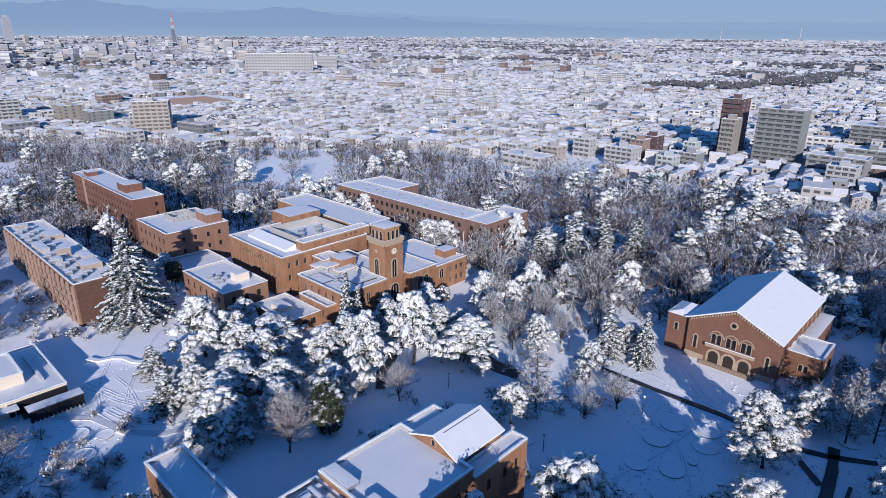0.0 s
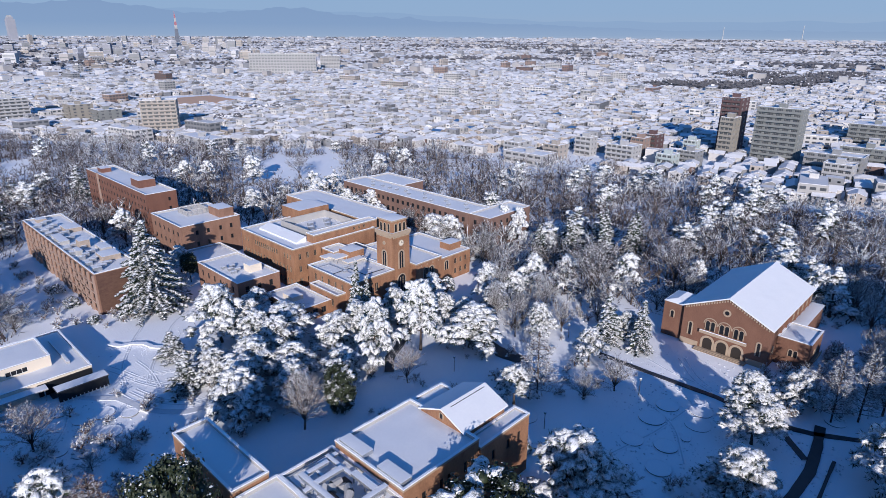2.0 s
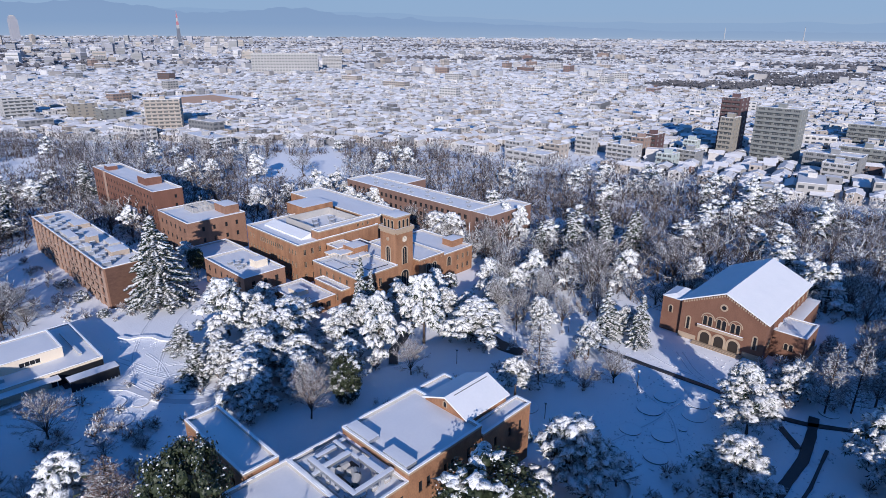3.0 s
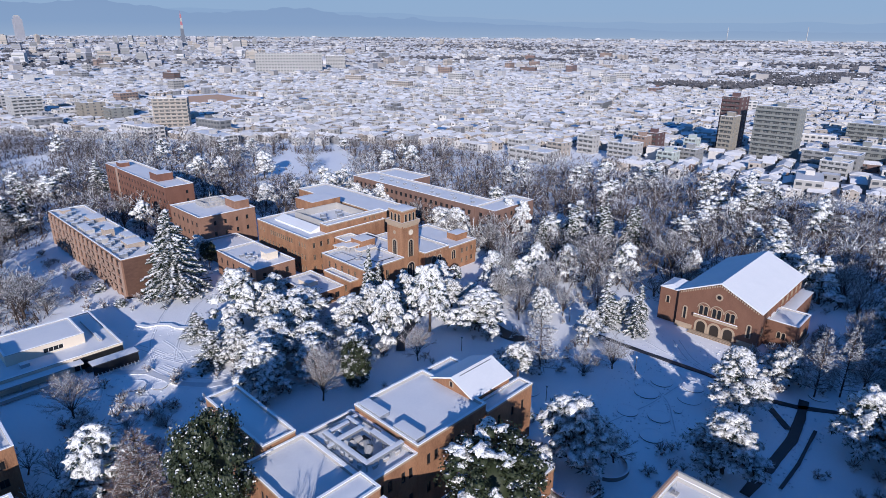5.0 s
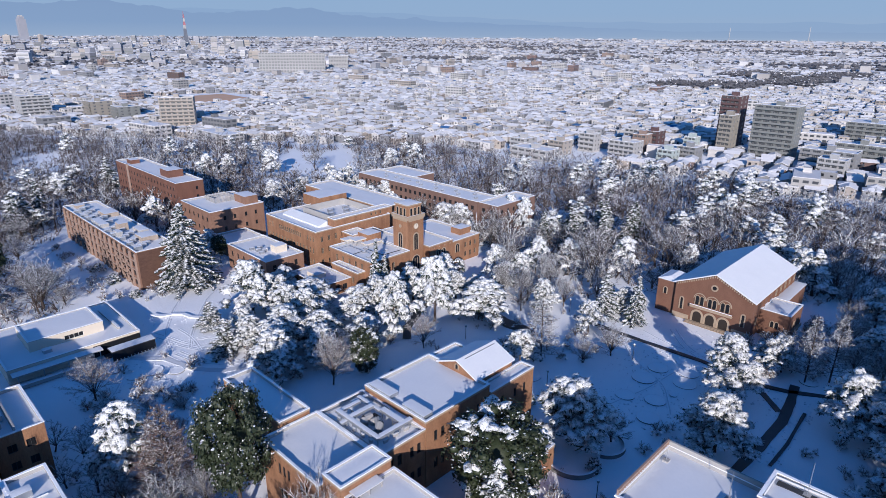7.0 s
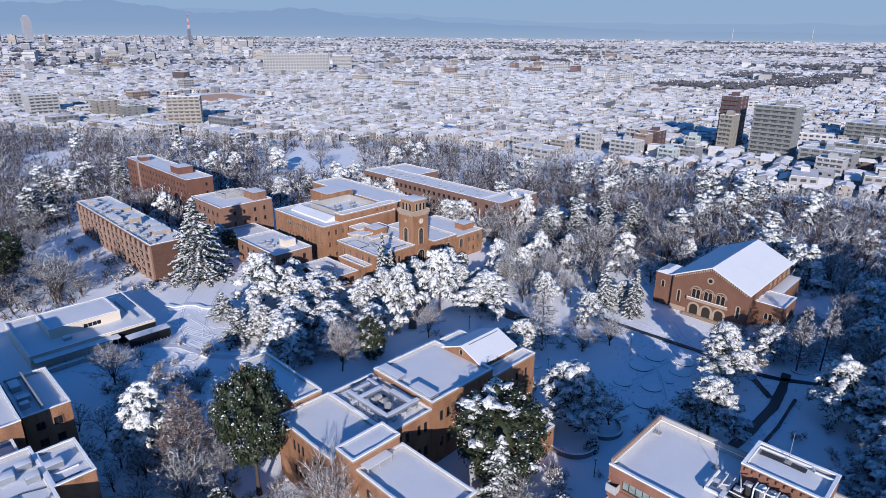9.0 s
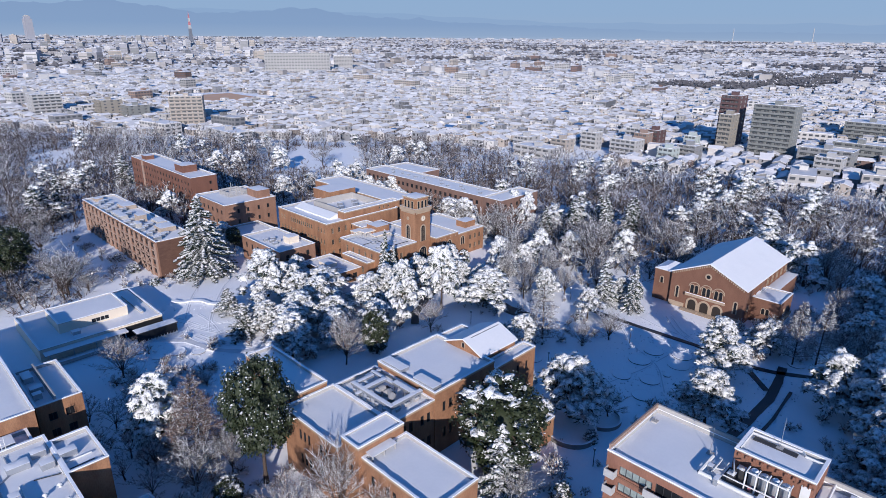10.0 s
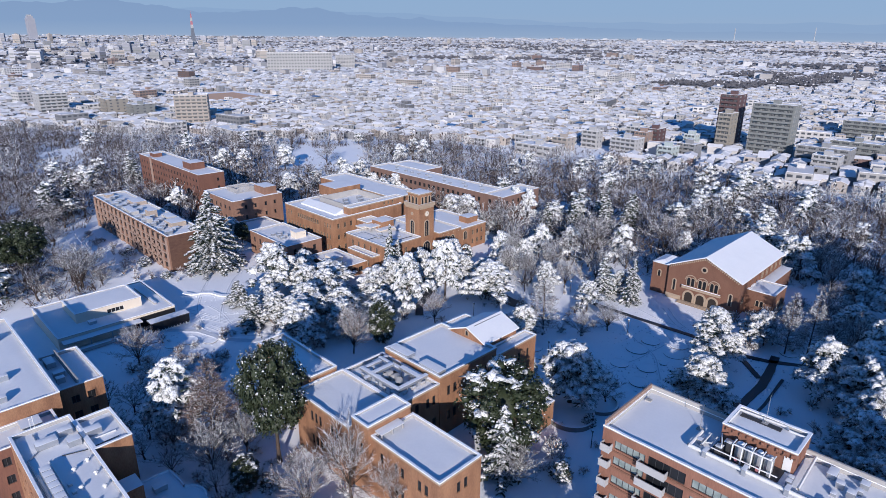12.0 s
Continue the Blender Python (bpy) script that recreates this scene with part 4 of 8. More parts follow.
# ---- auditorium ----
def auditorium():
    b = thing("auditorium", "brown scratched-brick Romanesque auditorium with arcade and steep snowy gable roof", "building")
    x0, y0, x1, y1, ze, zr = 153, 36.2, 187.5, 57, 10.2, 15.0
    ym = (y0 + y1) / 2
    g = Geo()
    g.poly([(x0, y1, 0), (x0, y0, 0), (x0, y0, ze), (x0, ym, zr), (x0, y1, ze)])
    g.poly([(x1, y0, 0), (x1, y1, 0), (x1, y1, ze), (x1, ym, zr), (x1, y0, ze)])
    g.poly([(x0, y0, 0), (x1, y0, 0), (x1, y0, ze), (x0, y0, ze)])
    g.poly([(x1, y1, 0), (x0, y1, 0), (x0, y1, ze), (x1, y1, ze)])
    wall = part("wall", g, [BRICK_BROWN], b)
    for s in (-1, 1):
        g = Geo()
        ya, yb = ym, ym + s * (ym - y0 + 0.5)
        za, zb = zr + 0.05, ze - 0.18
        n = 14
        for lift, mat in ((0.0, 0), (0.32, 1)):
            for i in range(n):
                for j in range(6):
                    q = []
                    for ii, jj in ((i, j), (i + 1, j), (i + 1, j + 1), (i, j + 1)):
                        x = x0 - 0.35 + (x1 - x0 + 0.7) * ii / n
                        t = jj / 6
                        y, z = ya + (yb - ya) * t, za + (zb - za) * t + lift
                        if mat and 0 < ii < n and 0 < jj < 6:
                            z += 0.06 * noise.noise((x * 0.4, y * 0.4, 2.0))
                        q.append((x, y, z))
                    g.poly(q if s < 0 else q[::-1], mat)
        for xx in (x0 - 0.35, x1 + 0.35):
            g.poly([(xx, ya, za), (xx, yb, zb), (xx, yb, zb + 0.32), (xx, ya, za + 0.32)], 1)
        g.poly([(x0 - 0.35, yb, zb), (x1 + 0.35, yb, zb), (x1 + 0.35, yb, zb + 0.32), (x0 - 0.35, yb, zb + 0.32)], 1)
        part("roof_slope", g, [DARK, ROOF_SNOW], b, "gable roof slope under smooth snow")
    # corbel table along the gable
    for s in (-1, 1):
        for k in range(17):
            t = (k + 0.5) / 17.5
            y, z = ym + s * (ym - y0) * t, zr - (zr - ze) * t - 0.65
            g = Geo()
            g.box(x0 - 0.22, y - 0.14, z, x0 - 0.003, y + 0.14, z + 0.5)
            part("corbel", g, [STONE], wall)
    # base course
    for ya, yb in ((ym + 5.8, y1), (y0, ym - 5.8)):
        g = Geo()
        g.box(x0 - 0.12, ya, 0, x0 - 0.003, yb, 1.5)
        part("plinth", g, [STONE], b)
    # arcade, balcony, windows
    for k in (-1, 0, 1):
        # open arch: its inner shade is painted as a flat dark pane
        arch_window(b, "W", x0, ym + k * 3.5, 0.1, 2.35, 3.3, ring=0.55, mull=0, name="entrance_arch", pane=SHADY)
        for j in (-1, 1):
            arch_window(b, "W", x0, ym + k * 3.4 + j * 0.62, 5.4, 0.95, 2.5, ring=0.18, mull=0)
        g = Geo()
        for i in range(12):
            a0, a1 = math.pi * i / 12, math.pi * (i + 1) / 12
            r0, r1 = 1.5, 1.72
            q = [(x0 - 0.1, ym + k * 3.4 + r * math.cos(a), 7.1 + r * math.sin(a)) for r, a in ((r0, a0), (r1, a0), (r1, a1), (r0, a1))]
            g.poly(q)
            g.poly([(p[0] + 0.1, p[1], p[2]) for p in (q[2], q[1])] + [q[1], q[2]])
        part("blind_arch", g, [STONE], b)
    g = Geo()
    g.box(x0 - 0.8, ym - 5.6, 4.55, x0 - 0.003, ym + 5.6, 4.8)
    g.box(x0 - 0.8, ym - 5.6, 4.8, x0 - 0.6, ym + 5.6, 5.3)
    part("balcony", g, [STONE], b)
    g = Geo()
    g.box(x0 - 0.82, ym - 5.62, 5.303, x0 - 0.58, ym + 5.62, 5.42)
    part("balcony_snow", g, [SNOW], b)
    for k in (-1, 1):
        arch_window(b, "W", x0, ym + k * 8.2, 2.8, 0.7, 3.4, ring=0.3, mull=0)
    g = Geo()
    for i in range(16):
        a0, a1 = 2 * math.pi * i / 16, 2 * math.pi * (i + 1) / 16
        q = [(x0 - 0.12, ym + r * math.cos(a), 11.3 + r * math.sin(a)) for r, a in ((0.55, a0), (0.95, a0), (0.95, a1), (0.55, a1))]
        g.poly(q)
        g.poly([(x0, q[1][1], q[1][2]), (x0, q[2][1], q[2][2]), q[2], q[1]])
    part("oculus_surround", g, [STONE], b)
    g = Geo()
    g.poly([(x0 - 0.03, ym + 0.55 * math.cos(2 * math.pi * i / 16), 11.3 + 0.55 * math.sin(2 * math.pi * i / 16)) for i in range(16)])
    part("oculus", g, [GLASS], b)
    for k in range(3):
        g = Geo()
        g.box(x0 - 1.9 + k * 0.45, ym - 6.2, -0.1, x0 - 0.15, ym + 6.2, 0.12 + k * 0.13)
        part("step", g, [STONE], b)
    # side aisle and clerestory
    g = Geo()
    xa, xb, ya = 169.6, 188, 33.2
    g.box(xa, ya, 0, xb, y0 - 0.003, 6.2)
    part("aisle", g, [BRICK_BROWN], b)
    part("aisle_roof", snow_sheet(xa - 0.2, ya - 0.3, xb + 0.2, y0 - 0.02, 6.204, 0.3, seed=9), None, b, "snowy lean-to aisle roof")
    for k in range(7):
        x = 160 + k * 3.9
        g = Geo()
        g.box(x, y0 - 0.35, 6.6 if x > xa else 0, x + 0.5, y0 - 0.003, ze - 0.4)
        part("buttress", g, [BRICK_BROWN], b)
        if x > xa - 2:
            arch_window(b, "S", y0, x + 2.2, 7.1, 1.3, 2.0, ring=0.15, mull=1)
    block(b, 158.5, 28.8, 168.8, 36.1, 0, 7.0, BRICK_BROWN, parapet=0.25)
    for k in (-0.55, 0.55):
        arch_window(b, "W", 158.5, 32.3 + k, 2.8, 0.8, 1.7, ring=0.16, mull=0)
        arch_window(b, "S", 28.8, 163.5 + 2 * k, 2.8, 0.8, 1.7, ring=0.16, mull=0)
    g = Geo()
    g.box(160.5, 27.9, 2.2, 166.5, 28.797, 2.4)
    g.box(160.5, 27.9, 2.4, 166.5, 28.0, 3.1)
    part("balcony", g, [STONE], b)
    arch_window(b, "S", y0, 156, 3.0, 0.8, 2.0, ring=0.16, mull=0)
    # stair turret block on the other side
    block(b, 154.0, 57.1, 162.5, 62.6, 0, 9.4, BRICK_BROWN, parapet=0.1)
    g = Geo()
    g.poly([(153.8, 57.1, 9.55), (162.7, 57.1, 9.55), (161.0, 59.8, 10.5), (155.6, 59.8, 10.5)])
    g.poly([(155.6, 59.8, 10.5), (161.0, 59.8, 10.5), (162.7, 62.8, 9.55), (153.8, 62.8, 9.55)])
    g.poly([(153.8, 62.8, 9.55), (153.8, 57.1, 9.55), (155.6, 59.8, 10.5)])
    g.poly([(162.7, 57.1, 9.55), (162.7, 62.8, 9.55), (161.0, 59.8, 10.5)])
    part("hipped_roof", g, [ROOF_SNOW], b)
    arch_window(b, "W", 154.0, 60.2, 5.4, 0.8, 1.9, ring=0.25, mull=0)


auditorium()


# ---- low pavilion ----
def pavilion():
    b = thing("pavilion", "low cream pavilion with raised hall and broad snowy roofs", "building")
    block(b, 12.5, 145.3, 41.0, 170, 0, 3.5, CREAM, {}, parapet=0.3)
    block(b, 18.5, 151.9, 34.8, 163.8, 3.0, 5.9, CREAM, {"S": [(26.0, 30.2, 3.7, 4.9)]}, parapet=0.2, style="white")
    g = Geo()
    g.box(13, 142.6, 2.6, 31.5, 145.2, 2.85)
    part("canopy", g, [CONCRETE], b)
    part("canopy_snow", snow_sheet(13, 142.6, 31.5, 145.1, 2.854, 0.2, seed=4), None, b)
    for x in (14, 19, 24, 30.8):
        g = Geo()
        g.tube((x, 143, 0), (x, 143, 2.6), 0.12, 0.12, 8)
        part("post", g, [STEEL], b)
    g = Geo()
    g.box(30, 144.9, 0.2, 40.8, 145.28, 3.0)
    part("glazing", g, [GLASS], b, "dark glazed front under the canopy")
    # glazed porch with a separate snowy roof
    g = Geo()
    g.box(32.2, 139.2, 2.75, 42.6, 142.4, 2.95)
    part("porch_roof", g, [DARK], b, "dark-edged flat porch roof")
    part("porch_snow", snow_sheet(32.3, 139.3, 42.5, 142.3, 2.954, 0.15, seed=9), None, b)
    g = Geo()
    g.box(32.4, 139.6, 0.2, 42.4, 139.75, 2.74)
    part("porch_glazing", g, [GLASS], b)
    # dark slab behind the porch, painted for the shaded void there
    g = Geo()
    g.box(31.8, 142.45, 0.1, 42.2, 144.85, 0.3)
    part("gap_shade", g, [DARK], b)
    for k in range(12):
        g = Geo()
        x = 33.0 + k * 0.8
        g.box(x, 138.7, 0.1, x + 0.14, 138.84, 1.0)
        part("railing_post", g, [WHITE], b)
    g = Geo()
    g.box(13.5, 141.2, 0.1, 25, 142.3, 1.0)
    part("terrace", g, [CONCRETE], b)
    part("terrace_snow", snow_sheet(13.5, 141.2, 25, 142.3, 1.004, 0.15, seed=11), None, b)
    add_box(b, "roof_box", 20.6, 148.6, 3.1, 22.4, 150.2, 4.2, STEEL)
    add_box(b, "roof_box", 37.4, 150, 3.1, 38.0, 165, 3.9, CONCRETE)


pavilion()


# ---- near hall with stepped flat roofs ----
def near_hall():
    b = thing("lecture_hall", "ochre-brick lecture hall with stepped flat roofs and small gable, under snow", "building")
    block(b, 55.5, 56.3, 72, 72.4, 0, 13.4, BRICK, {"S": [(x, x + 0.9, z, z + 2.1) for x in (57.5, 59.2, 63, 64.7, 68.5, 70.2) for z in (3.0, 8.6)]}, band=STONE)
    block(b, 45.6, 56.4, 55.45, 73.2, 0, 12.0, BRICK, {"S": [(x, x + 0.9, z, z + 2.1) for x in (47.5, 49.2, 52, 53.6) for z in (3.0, 8.0)]}, band=STONE)
    block(b, 34.8, 57.6, 45.55, 73.6, 0, 12.0, BRICK, {"W": [(y, y + 0.9, z, z + 2.1) for y in (60.5, 62, 65.5, 66.8, 68.1) for z in (3.0, 8.0)]}, band=STONE)
    block(b, 38.4, 74.0, 44.4, 93.5, 0, 13.0, BRICK, {"W": [(y, y + 1.0, z, z + 2.1) for y in (77, 81, 85, 89) for z in (3.0, 8.6)]}, band=STONE)
    block(b, 36.2, 37.0, 45.5, 53.0, 0, 12.0, BRICK, {"W": [(y, y + 0.9, z, z + 2.0) for y in (39.5, 41, 45, 46.5, 50) for z in (3.4, 8.0)], "S": [(x, x + 0.9, z, z + 2.0) for x in (40, 41.6) for z in (3.4, 8.0)]}, band=STONE)
    block(b, 35.6, 53.05, 45.0, 57.5, 0, 13.9, BRICK, {"W": [(54.6, 55.4, 8, 10)]}, parapet=0.2, band=STONE)
    add_box(b, "roof_shelf", 37.0, 51.3, 12.55, 42.0, 52.95, 12.7, CONCRETE, "snowy slab on posts", cap=0.14)
    for px, py in ((37.1, 51.4), (39.4, 51.4), (41.7, 51.4)):
        g = Geo()
        g.box(px, py, 11.45, px + 0.18, py + 0.18, 12.55)
        part("shelf_post", g, [CONCRETE], b)
    # gabled end
    x0, x1, ya, yb, ze, zr = 71.5, 82.4, 59.3, 69.1, 13.35, 15.4
    ym = (ya + yb) / 2
    g = Geo()
    g.poly([(x0, yb, 0), (x0, ya, 0), (x0, ya, ze), (x0, ym, zr), (x0, yb, ze)])
    g.poly([(x1, ya, 0), (x1, yb, 0), (x1, yb, ze), (x1, ym, zr), (x1, ya, ze)])
    g.poly([(x0, ya, 0), (x1, ya, 0), (x1, ya, ze), (x0, ya, ze)])
    g.poly([(x1, yb, 0), (x0, yb, 0), (x0, yb, ze), (x1, yb, ze)])
    part("gable_wall", g, [BRICK], b)
    for s in (-1, 1):
        g = Geo()
        y2, z2 = ym + s * 5.4, zr - (zr - ze) * 5.4 / 4.9
        for lift, m in ((0.02, 0), (0.3, 1)):
            q = [(x0 - 0.3, ym, zr + lift), (x1 + 0.4, ym, zr + lift), (x1 + 0.4, y2, z2 + lift), (x0 - 0.3, y2, z2 + lift)]
            g.poly(q if s > 0 else q[::-1], m)
        for xx in (x0 - 0.3, x1 + 0.4):
            g.poly([(xx, ym, zr + 0.02), (xx, y2, z2 + 0.02), (xx, y2, z2 + 0.3), (xx, ym, zr + 0.3)], 1)
        g.poly([(x0 - 0.3, y2, z2 + 0.02), (x1 + 0.4, y2, z2 + 0.02), (x1 + 0.4, y2, z2 + 0.3), (x0 - 0.3, y2, z2 + 0.3)], 1)
        part("roof_slope", g, [DARK, ROOF_SNOW], b)
    g = Geo()
    for t0, t1 in ((0.10, 0.125),):
        q = [(x, ym - 5.4 * t, zr - (zr - ze) * 5.4 / 4.9 * t + 0.315) for x, t in ((x0 + 1.6, t0), (x1 - 0.5, t0), (x1 - 0.5, t1), (x0 + 1.6, t1))]
        g.poly(q)
    part("bare_roof_strip", g, [DARK], b, "bare dark strip where snow slid")
    block(b, 73.0, 69.2, 80.5, 73.0, 0, 12.6, BRICK, parapet=0.3, band=STONE)
    arch_window(b, "W", x0, ym, 13.6, 0.7, 1.1, ring=0.15, mull=0)
    block(b, 72.1, 55.9, 85.2, 59.1, 0, 11.8, BRICK, {"S": [(x, x + 0.9, 7.6, 9.6) for x in (75, 79, 82)]}, parapet=0.3, band=STONE)
    block(b, 66, 43.5, 75.3, 50.5, 0, 5.2, BRICK, {"S": [(70, 71, 1.5, 3.4)]}, parapet=0.3, band=STONE)
    # roof plant: a ring of raised ducts round dark fans
    plant = thing("roof_plant", "galvanised ducts on legs round dark rooftop fans", "ventilation plant", (0, 0, 0))
    for a, c, d, e, z, h in ((47.0, 58.7, 47.8, 70.0, 12.85, 0.55), (47.803, 58.7, 54.7, 59.5, 12.85, 0.55), (52.5, 59.503, 53.5, 64.6, 12.95, 0.55), (53.6, 60.0, 54.3, 63.6, 12.7, 0.4), (47.803, 66.2, 52.5, 67.1, 13.0, 0.5), (47.803, 69.3, 52.0, 70.0, 12.75, 0.45), (52.503, 64.603, 53.1, 71.0, 12.7, 0.4), (51.0, 70.2, 54.4, 70.9, 12.5, 0.35), (49.6, 67.103, 50.0, 69.297, 12.5, 0.3), (45.9, 66.6, 46.997, 67.3, 12.5, 0.4)):
        add_box(plant, "duct", a, c, z, d, e, z + h, STEEL, cap=0.1)
    # grey lagged elbows inside the ring
    for line in ([(49.2, 61.2, 12.3), (50.4, 62.2, 12.75), (51.0, 63.4, 12.6), (50.6, 64.4, 11.9)], [(49.0, 64.6, 12.1), (49.6, 65.4, 12.5), (51.2, 65.5, 12.3)]):
        pipe(plant, "lagged_duct", line, 0.72, CONCRETE, 10)
    for a, c, d, e, h in ((48.3, 60.0, 52.2, 61.0, 11.9), (48.3, 61.6, 49.3, 65.4, 11.9), (51.4, 64.2, 52.4, 66.0, 12.2)):
        g = Geo()
        g.box(a, c, 11.45, d, e, h)
        part("fan_housing", g, [DARK], plant)
    for x, y in ((47.3, 59.0), (49.6, 59.0), (52.0, 59.0), (54.3, 59.0), (47.3, 61.2), (47.3, 63.4), (47.3, 65.6), (47.3, 67.7), (47.3, 69.6), (52.7, 61.6), (52.7, 64.2), (52.6, 67.6), (52.6, 70.4), (50.0, 69.5)):
        g = Geo()
        g.box(x, y, 11.45, x + 0.18, y + 0.18, 12.84 if x < 52.5 or y < 60 else 12.69)
        part("leg", g, [STEEL], plant)
    for y in (60.2, 62.3, 64.6, 66.8, 68.8):
        add_box(plant, "pump_box", 46.95, y, 11.45, 47.25, y + 0.7, 12.3, STEEL)
    for x in (48.4, 50.6, 53.0):
        add_box(plant, "pump_box", x, 58.75, 11.45, x + 0.9, 59.0, 12.25, CONCRETE)
    for a, c, d, e in ((55.9, 57.2, 58.0, 62.6), (55.9, 66.0, 58.0, 71.8)):
        add_box(plant, "duct", a, c, 13.25, d, e, 13.95, STEEL, cap=0.1)
    pipe(plant, "pipe", [(46.4, 57.4, 11.9), (46.4, 72.2, 11.9), (54.5, 72.2, 11.9)], 0.12, STEEL)


near_hall()


# ---- tall near block ----
def tall_block():
    b = thing("campus_building", "seven-storey red-brick block with white balconies and rooftop tanks", "building")
    x0, y0, x1, y1, z1 = 52.0, -46.0, 65.9, 20.2, 22.9
    rows = [1.0, 4.2, 7.4, 10.6, 13.8, 17.0, 19.6]
    bays = []
    for z in rows[3:]:
        for k in range(4):
            top = y1 - 1.9 - k * 11.0
            bays.append((top - 4.6, top, z + 0.6, z + 1.95))
            # loggia bay, filled with dark panes in place of its shade
            if top - 10.4 > y0:
                bays.append((top - 10.2, top - 5.0, z + 0.4, z + 2.2))
    block(b, x0, y0, x1, y1, 0, z1, TALL_BRICK, {"W": bays, "N": grid_holes(x0, x1, 3, 1.4, rows, 1.5)}, style="curtain", parapet=0.5)
    for z in rows[2:]:
        for k in range(5):
            top = y1 - k * 11.0
            for a, c in ((top - 1.7, top - 0.25),) if k == 0 else ((top + 1.2, top + 5.2),) if k % 2 else ((top + 1.6, top + 4.2), ):
                g = Geo()
                g.box(x0 - 1.0, a, z + 0.1, x0 - 0.88, c, z + 1.25)
                g.box(x0 - 0.877, a, z + 0.1, x0 - 0.003, c, z + 0.22)
                g.box(x0 - 0.877, a, z + 0.223, x0 - 0.003, a + 0.1, z + 1.25)
                g.box(x0 - 0.877, c - 0.1, z + 0.223, x0 - 0.003, c, z + 1.25)
                part("balcony", g, [FLAT_WHITE], b, "white balcony panel")
        g = Geo()
        g.box(x0 - 0.10, y0 + 0.3, z + 0.05, x0 - 0.003, y1 - 1.8, z + 0.33)
        part("spandrel", g, [BRICK_BROWN], b, "dark brown brick band")
    g = Geo()
    for k in range(24):
        x = x0 + 0.3 + k * (x1 - x0 - 0.6) / 23
        g.box(x - 0.14, y1 - 0.24, z1 + 0.12, x + 0.14, y1 - 0.06, z1 + 0.85)
    for z in (0.4, 0.85):
        g.box(x0 + 0.2, y1 - 0.28, z1 + z, x1 - 0.2, y1 - 0.02, z1 + z + 0.12)
    part("railing", g, [PINK_TILE], b, "brown pierced railing along the roof edge")
    # upper storey of the far end: unseen, added to cast shade on the lawn
    block(b, 53.5, -45.5, 65.5, -27, z1 - 0.4, 29.5, BRICK_RED)
    # rear parapet
    g = Geo()
    g.box(x1 - 0.28, -26.9, z1 + 0.13, x1 + 0.06, y1 - 0.3, z1 + 0.8)
    part("rear_parapet", g, [CONCRETE], b)
    # plant house
    block(b, 60.6, -1.8, 66.6, 7.4, z1 - 0.45, z1 + 2.6, TALL_BRICK, {"S": [(62, 63, z1 - 0.3, z1 + 1.8)]}, parapet=0.4)
    for k in range(10):
        g = Geo()
        g.box(60.35, -1.5 + k * 0.9, z1 + 2.0, 60.597, -1.2 + k * 0.9, z1 + 2.45)
        part("corbel", g, [TALL_BRICK], b)
    tank = thing("water_tank", "row of steel water tanks with white pipes on the roof", "water tank", (0, 0, 0))
    # base slab of the tanks, its dark colour painted for the recess's shade
    g = Geo()
    g.box(57.2, -0.9, z1 - 0.45, 60.55, 7.6, z1 - 0.2)
    part("recess_slab", g, [DARK], tank)
    for k in range(4):
        y = 0.75 + k * 1.2
        g = Geo()
        g.tube((59.0, y, z1 - 0.2), (59.0, y, z1 + 1.8), 0.59, 0.59, 14)
        g.tube((59.0, y, z1 + 1.8), (59.0, y, z1 + 1.92), 0.59, 0.5, 14, cap=True)
        part("cylinder", g, [STEEL], tank)
        for z in (0.3, 1.0, 1.65):
            g = Geo()
            g.tube((59.0, y, z1 + z), (59.0, y, z1 + z + 0.07), 0.615, 0.615, 14)
            part("hoop", g, [STEEL], tank)
        g = Geo()
        g.tube((58.95 + 0.1 * (k % 2), y, z1 + 1.9), (59.0, y, z1 + 2.04), 0.47 - 0.07 * (k % 3), 0.3, 10, cap=True)
        part("snow_cap", g, [ROOF_SNOW], tank)
    # dark pump set and its fans beside the tanks
    for x, y, h in ((59.3, 5.9, 1.3), (58.2, 6.6, 0.8)):
        add_box(tank, "pump_housing", x - 0.45, y - 0.4, z1 - 0.2, x + 0.45, y + 0.4, z1 + h, DARK)
        g = Geo()
        g.tube((x, y, z1 + h), (x, y, z1 + h + 0.22), 0.36, 0.33, 12, cap=True)
        part("fan_cowl", g, [STEEL], tank)
    for k in range(4):
        g = Geo()
        g.box(57.7, 0.2 + k * 1.3, z1 - 0.2, 58.1, 0.55 + k * 1.3, z1 + 0.3)
        part("pump", g, [RED if k % 2 else STEEL], tank)
    for k in range(5):
        y = 0.1 + k * 1.2
        pipe(tank, "pipe", [(57.6, y, z1 - 0.2), (57.6, y, z1 + 2.35), (58.9, y, z1 + 2.35)], 0.10, WHITE)
    pipe(tank, "pipe", [(57.6, 0.1, z1 + 2.35), (57.6, 4.9, z1 + 2.35)], 0.10, WHITE)
    pipe(tank, "pipe", [(57.45, -0.8, z1 + 0.5), (57.45, 7.4, z1 + 0.5)], 0.09, WHITE)
    pipe(tank, "pipe", [(57.9, 6.3, z1 + 0.2), (57.9, 6.3, z1 + 1.3), (60.4, 7.2, z1 + 1.3)], 0.09, WHITE)
    pipe(tank, "pipe", [(60.5, 9.8, z1 + 0.25), (56.2, 9.8, z1 + 0.25), (56.2, -3.6, z1 + 0.25), (56.2, -24, z1 + 0.25)], 0.26, WHITE, 8)
    pipe(tank, "pipe", [(56.75, 9.2, z1 + 0.15), (56.75, -24, z1 + 0.15)], 0.12, STEEL, 6)
    pipe(tank, "pipe", [(57.2, 8.6, z1 + 0.4), (60.6, 8.6, z1 + 0.4)], 0.12, WHITE, 6)
